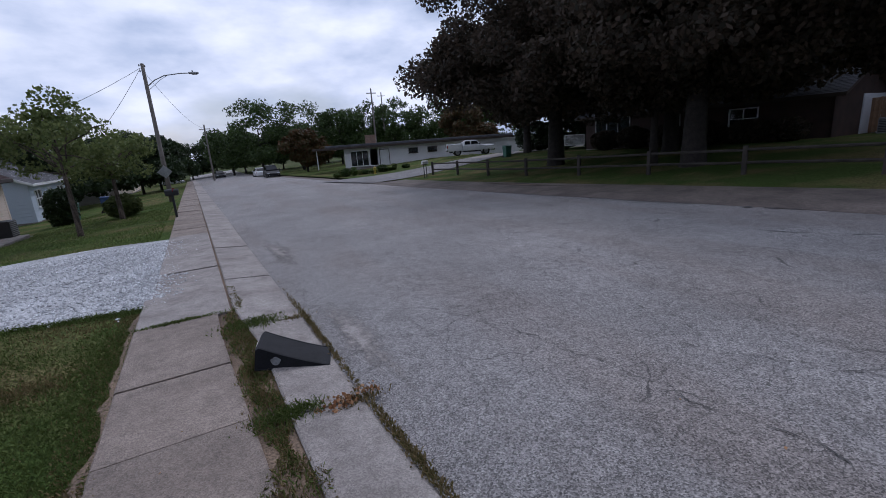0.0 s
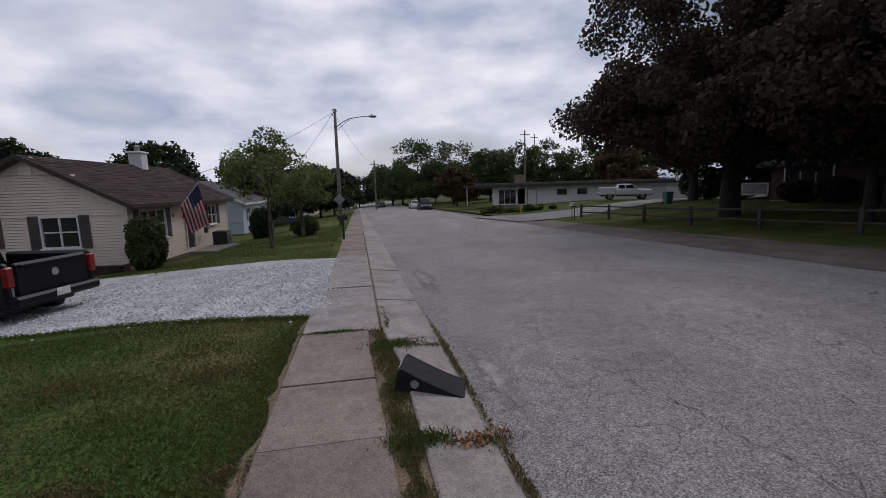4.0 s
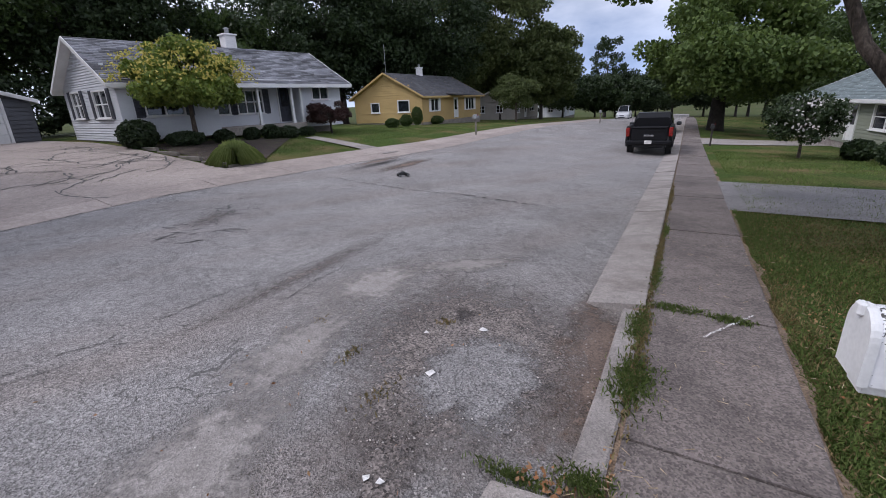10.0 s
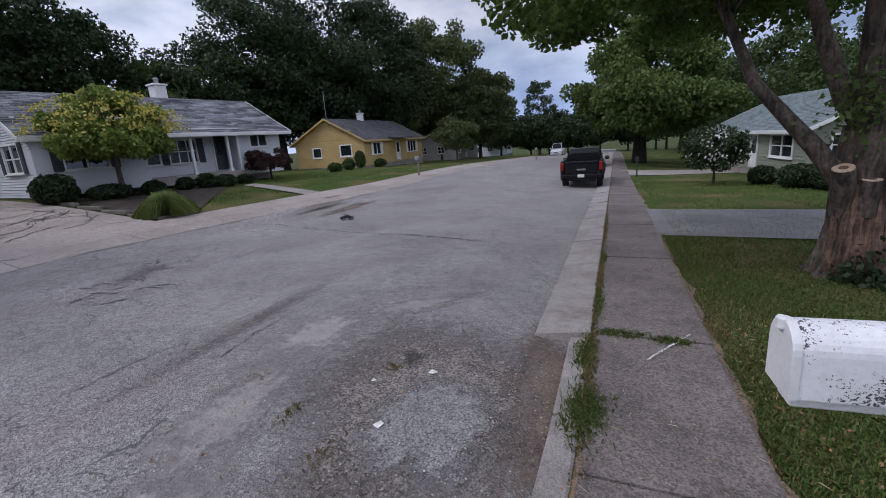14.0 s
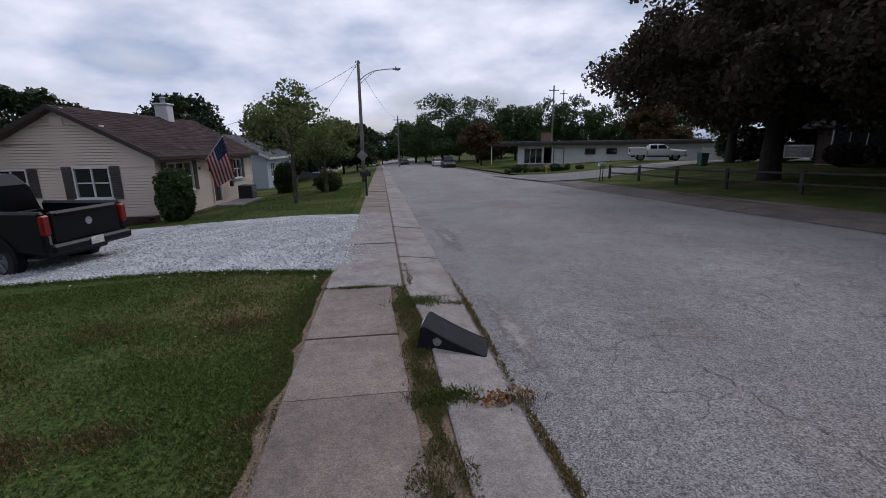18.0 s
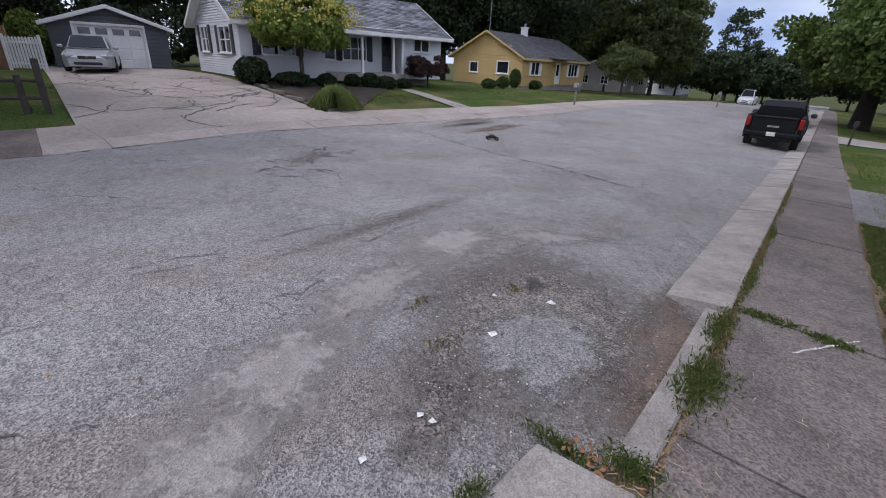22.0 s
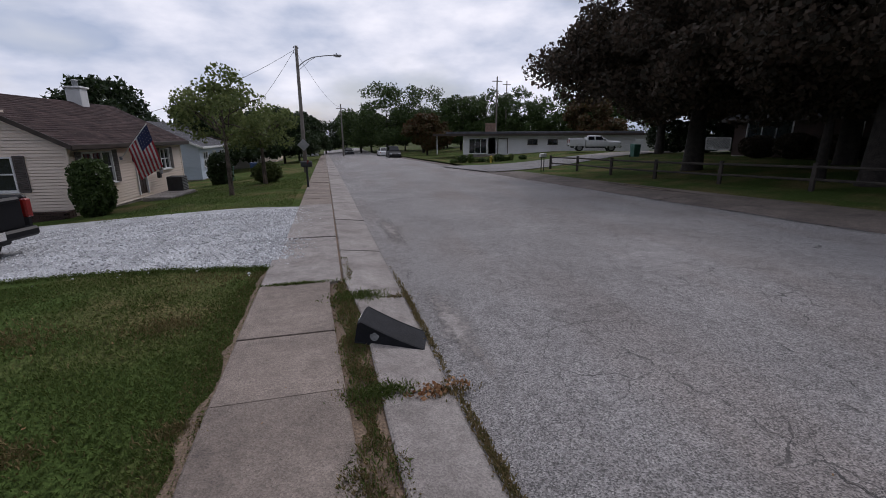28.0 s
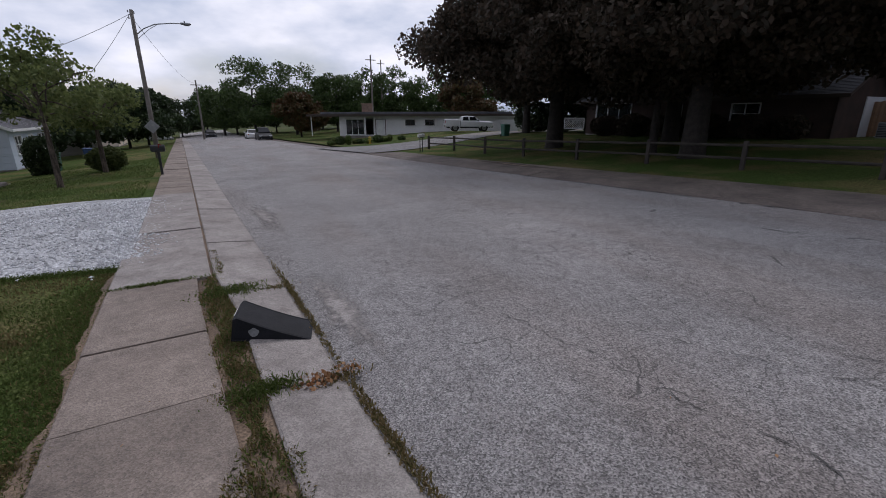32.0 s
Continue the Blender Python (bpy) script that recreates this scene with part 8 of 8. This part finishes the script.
dead_spots([(-2.7, 2.3, 0.17, 1600), (-2.2, 2.5, 0.12, 600), (-2.05, 4.3, 0.2, 700), (-1.3, 2.6, 0.09, 350), (-3.3, 4.2, 0.25, 700)], 91)


def leaf_litter(rows, label, seed, size=0.035):
    rs, rr = np.random.RandomState(seed), random.Random(seed)
    pts = []
    for s, d, rs_, rd, n in rows:
        for _ in range(n):
            a, q = rr.uniform(0, 6.283), rr.random() ** 0.6
            p = at(s + rs_ * q * math.cos(a), d + rd * q * math.sin(a), 0.03 + rr.random() * 0.035)
            pts.append(tuple(p))
    ob = new("fallen_leaves", leaf_mesh("fallen_leaves", np.array(pts), size, leafmat("fallen_leaf", (0.28, 0.12, 0.05), (0.42, 0.26, 0.14), 0.8, 0.1), rs))
    return tagged(ob, label, "leaves", kind="stuff")


leaf_litter([(2.7, -0.2, 0.1, 0.16, 150), (2.76, 0.06, 0.08, 0.1, 50), (-1.7, -0.3, 0.1, 0.2, 70), (-1.85, -0.5, 0.18, 0.08, 90)], "small heap of curled brown leaves in the gutter joint", 31)
leaf_litter([(2.5, -1.2, 3.0, 0.45, 120), (-4, -1.2, 3.5, 0.5, 170), (4.5, -1.0, 4.0, 0.5, 60), (-3, -1.9, 3, 0.3, 120), (-5, -2.8, 4, 1.2, 260), (-4, -1.75, 3.5, 0.2, 120), (-1.5, 1.5, 3, 1.5, 40), (3, -3, 4, 1.5, 60)], "scattered dry leaf bits on the pavement", 32, 0.028)


def twigs():
    rr, g = random.Random(57), Geo()
    for _ in range(230):
        s, d = (-1.4 - 0.25 * abs(rr.gauss(0, 1)), -0.6 + rr.gauss(0, 0.12)) if rr.random() < 0.45 else (rr.uniform(-7, 0), rr.uniform(-1.75, -0.6))
        p = at(s, d, 0.1)
        a, L = rr.uniform(0, 3.14), rr.uniform(0.02, 0.075)
        q = p + Vector((math.cos(a), math.sin(a), rr.uniform(-0.05, 0.25))) * L
        g.tube([p, q], [0.003, 0.0015], 4)
    ob = new("dry_stalks", g.mesh("dry_stalks", mat("straw", (0.46, 0.36, 0.24), (0.32, 0.24, 0.15), 9.0, 0.9, 0.2)))
    tagged(ob, "dry pale stalks and twigs on the pavement", "twigs", kind="stuff")


twigs()


def gravel_stones():
    rr = random.Random(44)
    g = Geo()
    for _ in range(11000):
        s = 6.2 + 5.9 * rr.random() if rr.random() < 0.995 else 6.15 - abs(rr.gauss(0, 0.3))
        d = -1.52 - 11 * rr.random() ** 1.3 if rr.random() < 0.9 else -1.5 + rr.gauss(0, 0.2)
        s += 0.03 * (-d - 1.5)
        p = at(s, d, 0.07 if s > 6.2 else 0.05)
        rim = 6.2 - 0.068 * (p.x / K + 1.3) + 0.12 * noise.noise((p.x * 1.4, 2, 0))
        if p.y / K < rim and rr.random() < 0.97:
            continue
        r = rr.uniform(0.012, 0.036)
        vs = [(p.x + r * rr.uniform(0.6, 1.2) * x, p.y + r * rr.uniform(0.6, 1.2) * y, p.z + r * rr.uniform(0.4, 0.9) * z) for x, y, z in ((1, 0, 0), (-1, 0, 0), (0, 1, 0), (0, -1, 0), (0, 0, 1), (0, 0, -1))]
        g.add(vs, [(0, 2, 4), (2, 1, 4), (1, 3, 4), (3, 0, 4), (2, 0, 5), (1, 2, 5), (3, 1, 5), (0, 3, 5)])
    me = bpy.data.meshes.new("gravel_stones")
    me.from_pydata(g.v, [], g.f)
    me.materials.append(STONE_W)
    tagged(new("gravel_stones", me), "loose white limestone chips", "gravel", kind="stuff")


gravel_stones()


def gravel_rim():
    """Tufts that grow over the drive's front edge."""
    rr, pts = random.Random(47), []
    for _ in range(5200):
        t = rr.random() ** 1.4
        x, y = -1.5 - 8.0 * t, 6.2 + 0.075 * 8.0 * t * 0.9
        y += -0.03 + 0.11 * noise.noise((x * 1.6, 2, 0)) + rr.gauss(0, 0.07)
        pts.append((x * K, y * K, land(x * K, y * K) + 0.045))
    blades("rim_grass", pts, 0.05, BLADE, "ragged grass along the gravel edge", 48, 0.005)


gravel_rim()


def loose_grit():
    """Loose stones and crumbs over the worn patch and along the gutters."""
    rr, g = random.Random(46), Geo()
    for _ in range(5200):
        q = rr.random()
        if q < 0.62:
            x, y = 2.3 + rr.gauss(0, 0.75), -1.9 + rr.gauss(0, 0.8)
        elif q < 0.8:
            x, y = 2.9 + rr.gauss(0, 0.7), -0.5 + rr.gauss(0, 0.8)
        else:
            p = at(rr.uniform(-3.8, 6.5), abs(rr.gauss(0.05, 0.16)))
            x, y = p.x / K, p.y / K
        p = road_at(x, y, 0.01)
        r = 0.003 + 0.009 * rr.random() ** 3
        vs = [(p.x + r * rr.uniform(0.6, 1.3) * a, p.y + r * rr.uniform(0.6, 1.3) * b, p.z + r * rr.uniform(0.4, 0.9) * c) for a, b, c in ((1, 0, 0), (-1, 0, 0), (0, 1, 0), (0, -1, 0), (0, 0, 1))]
        g.add(vs, [(0, 2, 4), (2, 1, 4), (1, 3, 4), (3, 0, 4)])
    me = bpy.data.meshes.new("loose_grit")
    me.from_pydata(g.v, [], g.f)
    me.materials.append(mat("mixed_grit", (0.42, 0.39, 0.37), (0.16, 0.14, 0.13), 14.0, 0.9, 0.2, 60.0, rand=0.5, island=True))
    tagged(new("loose_grit", me), "loose grit and crumbled asphalt on the road", "grit", kind="stuff")


def ornamental_grass():
    T = thing("ornamental_grass", standing(14.1, -3.65), "fountain-shaped clump of ornamental grass", "grass")
    rs = np.random.RandomState(6)
    n = 5200
    a, q = rs.uniform(0, 6.283, n), rs.uniform(0, 0.3, n)
    base = np.stack([q * np.cos(a), q * np.sin(a), 0 * a], 1)
    out = np.stack([np.cos(a), np.sin(a), 0 * a], 1)
    ln, b = rs.uniform(0.7, 1.0, n)[:, None], rs.uniform(0.0, 1.0, n)[:, None]
    side = np.stack([-np.sin(a), np.cos(a), 0 * a], 1) * 0.006
    up = np.array([0, 0, 1.0])
    m1 = base + up * ln * (0.78 - 0.25 * b) + out * ln * b * 0.42
    tip = base + up * ln * (0.95 - 0.88 * b) + out * ln * b * 0.8
    v = np.stack([base - side, base + side, m1 + side, tip, m1 - side], 1)
    me = bpy.data.meshes.new("blades")
    me.vertices.add(5 * n)
    me.vertices.foreach_set("co", v.ravel())
    me.loops.add(5 * n)
    me.loops.foreach_set("vertex_index", np.arange(5 * n))
    me.polygons.add(n)
    me.polygons.foreach_set("loop_start", np.arange(0, 5 * n, 5))
    me.polygons.foreach_set("loop_total", np.full(n, 5))
    me.materials.append(FOUNTAIN)
    me.update(calc_edges=True)
    ob = new("blades", me)
    ob.parent = T


ornamental_grass()


def scratch():
    a, b = Vector((1.21, -3.52, 0)) * K, Vector((1.09, -4.21, 0)) * K
    g, rr = Geo(), random.Random(3)
    d = (b - a).normalized()
    nrm = Vector((-d.y, d.x, 0))
    for i in range(34):
        p, q = a.lerp(b, i / 34), a.lerp(b, (i + rr.uniform(0.5, 0.95)) / 34)
        w = rr.uniform(0.004, 0.011)
        o = nrm * rr.uniform(-0.008, 0.008)
        g.add([(v.x, v.y, land(v.x, v.y) + 0.094) for v in (p + o - nrm * w, p + o + nrm * w, q + o + nrm * w, q + o - nrm * w)], [(0, 1, 2, 3)])
    me = bpy.data.meshes.new("scrape_mark")
    me.from_pydata(g.v, [], g.f)
    me.materials.append(PAPER)
    tagged(new("scrape_mark", me), "pale scrape across the pavement slab", "scratch", kind="structure")


scratch()

# ---- marks on the road ----


def road_at(x, y, up):
    """A point of the plan laid on the asphalt."""
    X, Y = x * K, y * K
    best = min(range(-60, 200), key=lambda i: (CURVE[i][0] - x) ** 2 + (CURVE[i][1] - y) ** 2)
    cx, cy, w = CURVE[best]
    d = (x - cx) * math.cos(w) + (y - cy) * math.sin(w)
    c = 0.05 * (1 - ((d - 4.7) / 4.7) ** 2) if 0 < d < 9.4 else -0.03 if d < 0 else 0.0
    dip = noise.noise((X * 0.5, Y * 0.5, 3)) * 0.012
    return Vector((X, Y, land(X, Y) + c + dip - 0.012 + up))


def crack(points, width, seed, label="dark meandering crack in the asphalt", up=0.009):
    """A ragged dark ribbon of changing width."""
    rr = random.Random(seed)
    pts = []
    for a, b in zip(points, points[1:]):
        n = max(3, int(math.dist(a, b) * K / 0.045))
        for i in range(n):
            t = i / n
            pts.append((a[0] + (b[0] - a[0]) * t, a[1] + (b[1] - a[1]) * t))
    pts.append(points[-1])
    g, o, gone = Geo(), 0.0, False
    L = len(pts)
    rows = []
    for i, p in enumerate(pts):
        q, r = pts[max(i - 1, 0)], pts[min(i + 1, L - 1)]
        dx, dy = r[0] - q[0], r[1] - q[1]
        k = math.hypot(dx, dy) or 1
        nx, ny = -dy / k, dx / k
        o = o * 0.82 + rr.uniform(-0.03, 0.03)
        gone = rr.random() < 0.12 if not gone else rr.random() < 0.72
        w = width / K / 2 * (0.25 + 1.1 * rr.random()) * min(1, 0.2 + 4 * min(i, L - 1 - i) / L) * (0.12 if gone else 1)
        rows.append((road_at(p[0] + nx * (o + w), p[1] + ny * (o + w), up), road_at(p[0] + nx * (o - w), p[1] + ny * (o - w), up)))
    for (a, b), (c, d) in zip(rows, rows[1:]):
        g.add([a, b, d, c], [(0, 1, 2, 3)])
    me = bpy.data.meshes.new("road_crack")
    me.from_pydata(g.v, [], g.f)
    me.materials.append(DARK_CRACK)
    return tagged(new("road_crack", me), label, "crack", kind="structure")


CRACKS = [[(1.72, 4.5), (1.85, 3.5), (2.0, 2.8), (2.17, 2.3), (2.25, 1.85), (2.34, 1.3), (2.42, 0.92), (2.37, 0.6), (2.44, 0.28), (2.54, -0.05), (2.62, -0.3)],
          [(2.0, 8.5), (1.9, 6.6), (1.72, 4.5)], [(2.64, 2.6), (3.2, 1.7), (3.66, 0.9)], [(2.95, 5.4), (3.18, 4.6), (3.28, 3.55), (3.5, 2.8)],
          [(11.6, -4.8), (10.6, -5.3), (8.4, -5.85), (6.8, -6.4), (5.6, -6.55), (4.6, -6.8)], [(4.0, 1.5), (4.3, 0.6), (4.6, -0.6), (4.97, -2.0), (5.4, -3.0), (5.75, -4.4)],
          [(3.2, -0.25), (3.8, -1.0), (4.46, -1.85), (5.0, -3.3)], [(4.0, 1.5), (3.9, 3.0), (4.3, 4.6), (4.0, 6.6), (4.4, 9.0)],
          [(6.5, 2.0), (6.3, 0.4), (6.6, -1.2), (6.4, -3.0)], [(5.0, -6.5), (5.8, -7.6), (6.4, -9.0), (7.0, -10.4)], [(6.4, 4.0), (6.2, 6.0), (6.6, 8.0)],
          [(7.2, 11.0), (6.0, 11.4), (4.8, 11.2)], [(3.2, 13.0), (4.6, 13.4), (6.2, 13.1)], [(3.93, 3.1), (3.66, 1.8), (4.16, 0.9), (4.22, -0.8)], [(6.1, 3.9), (6.4, 2.0)], [(7.25, 4.3), (7.5, 3.6)]]
for k, c in enumerate(CRACKS):
    crack(c, 0.05 if k == len(CRACKS) - 1 else 0.085 if k == 4 else 0.016 if k in (5, 6) else 0.012, 500 + k)
for k in range(3):
    # the far kerb's crumbled joint
    pts = [at(3.2 + 0.8 * i, road_w(3.2 + 0.8 * i) - 0.1 + 0.04 * math.sin(i * 1.7 + k)) / K for i in range(k * 5, k * 5 + 7)]
    crack([(p.x, p.y) for p in pts], 0.13, 550 + k, "dark crumbled joint along the far kerb", 0.016)
for k in range(5):
    # the open joint between asphalt and the far gutter
    pts = [at(1.0 - 5.6 * k - 0.8 * i, road_w(1.0 - 5.6 * k - 0.8 * i) - 0.09 + 0.02 * math.sin(i * 2.3 + k)) / K for i in range(8)]
    crack([(p.x, p.y) for p in pts], 0.055, 570 + k, "dark open joint along the far gutter", 0.014)
rr = random.Random(61)
for k in range(44):
    # short branching cracks over the two broken places and off the long ones
    cx, cy = ((7.9, -1.15), (9.05, -2.2))[k % 2]
    x, y = (cx + rr.gauss(0, 0.3), cy + rr.gauss(0, 0.4)) if k < 30 else (rr.uniform(2.5, 8.5), rr.uniform(-7, 9))
    a = rr.uniform(0, 6.28)
    c = [(x, y)]
    for _ in range(3):
        a += rr.uniform(-0.8, 0.8)
        q = 0.15 if k < 30 else 0.3
        c.append((c[-1][0] + q * math.cos(a), c[-1][1] + q * math.sin(a)))
    crack(c, 0.05 if k < 30 else 0.014, 600 + k)


def blot(name, cx, cy, rx, ry, rz, material, label, seed, up, n=40, rag=0.3, full=0.72):
    """A thin ragged film lying on the asphalt, fading out in specks at its rim."""
    g, cover = Geo(), []
    ca, sa = math.cos(radians(rz)), math.sin(radians(rz))
    rings = (0.0, 0.25, 0.5, 0.75, 1.0, 1.2)
    for q in rings:
        for k in range(n):
            a = 2 * math.pi * k / n
            w = q * (1 + rag * noise.fractal((math.cos(a) * 1.4, math.sin(a) * 1.4, seed), 0.8, 2.0, 4))
            u, v = rx * w * math.cos(a), ry * w * math.sin(a)
            p = road_at(cx + u * ca - v * sa, cy + u * sa + v * ca, up)
            g.v.append(tuple(p))
            cover.append(full * (1.2 - q) / 1.2)
    for i in range(len(rings) - 1):
        g.f += [(i * n + k, i * n + (k + 1) % n, (i + 1) * n + (k + 1) % n, (i + 1) * n + k) for k in range(n)]
    me = bpy.data.meshes.new(name)
    me.from_pydata(g.v, [], g.f)
    me.attributes.new("cover", "FLOAT", "POINT").data.foreach_set("value", cover)
    me.materials.append(material)
    return tagged(new(name, me), label, "patch", kind="structure")


blot("road_patch", 2.4, -2.15, 1.75, 1.25, -50, PATCH, "dirty brown worn patch of asphalt at the drive mouth", 3, 0.006, full=0.85)
blot("road_patch", 2.02, -1.95, 0.66, 0.46, -60, PATCH_PALE, "pale grey asphalt mend inside the worn patch", 5, 0.009, n=72, rag=0.4, full=1.3)
blot("road_stain", 2.8, -2.5, 0.2, 0.14, -30, OIL, "dark oily stain on the asphalt", 7, 0.011, rag=0.5)
for k, (x, y, rx, ry, a) in enumerate([(2.45, -0.3, 0.8, 0.5, -55), (1.9, 0.1, 0.6, 0.4, -50), (3.2, -1.15, 1.0, 0.42, -55), (3.95, -2.3, 0.95, 0.4, -75), (3.75, -3.4, 0.9, 0.34, -120)]):
    blot("road_patch", x, y, rx, ry, a, SAND, "sandy grit washed over the asphalt", 8 + 0.7 * k, 0.008, rag=0.5, full=0.9)
blot("road_patch", 4.75, -1.9, 2.6, 0.22, -65, PATCH, "darker worn seam along the street", 19, 0.007, rag=0.3, full=0.55)
blot("road_patch", 8.5, -1.7, 1.1, 0.5, -42, PATCH, "dark crumbled asphalt at the broken place", 20, 0.007, rag=0.3, full=0.5)
blot("road_patch", 1.7, -2.8, 1.2, 0.42, -62, SILT, "brown soil in the broken gutter", 11, 0.01, rag=0.4, full=1.0)
blot("road_patch", 1.75, -1.0, 0.5, 0.3, -40, PATCH, "damp dark asphalt beside the gutter", 16, 0.008, rag=0.5)
blot("road_patch", 0.62, 4.0, 1.4, 0.2, 95, SAND, "sandy grit along the gutter", 12, 0.008, rag=0.5)
blot("road_patch", 0.2, 9.0, 2.0, 0.24, 95, SAND, "sandy grit along the gutter", 13, 0.008, rag=0.5)
blot("road_patch", 12.35, -7.4, 2.0, 0.3, -67, SILT, "bare brown dirt over the far gutter", 14, 0.105, rag=0.3)
blot("road_patch", 11.75, -8.1, 2.2, 0.38, -67, SILT, "brown dirt washed onto the asphalt", 17, 0.008, rag=0.4)
blot("road_patch", 9.45, 14.65, 3.4, 0.3, 95, SILT, "bare brown dirt over the far gutter", 15, 0.105, rag=0.3)
blot("road_patch", 8.5, 14.6, 3.4, 0.45, 95, SILT, "brown dirt washed onto the asphalt", 18, 0.008, rag=0.4)


def drive_cracks():
    rr = random.Random(71)
    for k in range(62):
        u, v = rr.random(), rr.random()
        x = 12.6 + 8.5 * u
        y = (2.0 + 2.0 * u) * (1 - v) + (-4.2 + 3.2 * u) * v
        a = rr.choice((0.0, 1.57, 3.14, 4.7)) + rr.uniform(-0.5, 0.5)
        g, pts = Geo(), [(x, y)]
        for _ in range(6):
            a += rr.uniform(-0.7, 0.7)
            pts.append((pts[-1][0] + 0.28 * math.cos(a), pts[-1][1] + 0.28 * math.sin(a)))
        for p, q in zip(pts, pts[1:]):
            d = Vector((q[0] - p[0], q[1] - p[1], 0)).normalized()
            nrm = Vector((-d.y, d.x, 0)) * rr.uniform(0.013, 0.03)
            P, Q = (Vector((z[0] * K, z[1] * K, land(z[0] * K, z[1] * K) + 0.094)) for z in (p, q))
            g.add([P - nrm, P + nrm, Q + nrm, Q - nrm], [(0, 1, 2, 3)])
        me = bpy.data.meshes.new("drive_crack")
        me.from_pydata(g.v, [], g.f)
        me.materials.append(DARK_CRACK)
        tagged(new("drive_crack", me), "dark crack across the concrete drive", "crack", kind="structure")


drive_cracks()
loose_grit()


def bed_edging():
    """Timber edging round the bed beside the drive."""
    E = thing("bed_edging", Matrix(), "low timber edging round the front bed", "edging")
    pts = [(18.4, -1.75), (15.9, -2.5), (13.5, -3.25), (13.65, -4.3)]
    for a, b in zip(pts, pts[1:]):
        A, B = (Vector((p[0] * K, p[1] * K, land(p[0] * K, p[1] * K) + 0.1)) for p in (a, b))
        n = max(1, int((B - A).length / 1.2))
        for i in range(n):
            p, q = A.lerp(B, i / n), A.lerp(B, (i + 0.97) / n)
            c = (p + q) / 2
            part("timber", Geo().box(c, ((q - p).length, 0.11, 0.14), rz=math.degrees(math.atan2((q - p).y, (q - p).x)), b=0.012), WOOD_POLE, E)


bed_edging()
drape("flower_bed", [(13.6, -3.35), (13.75, -4.2), (19.9, -7.7), (19.2, -1.9)], 14, 0.075, MULCH, "dark mulched bed in front of the white house")
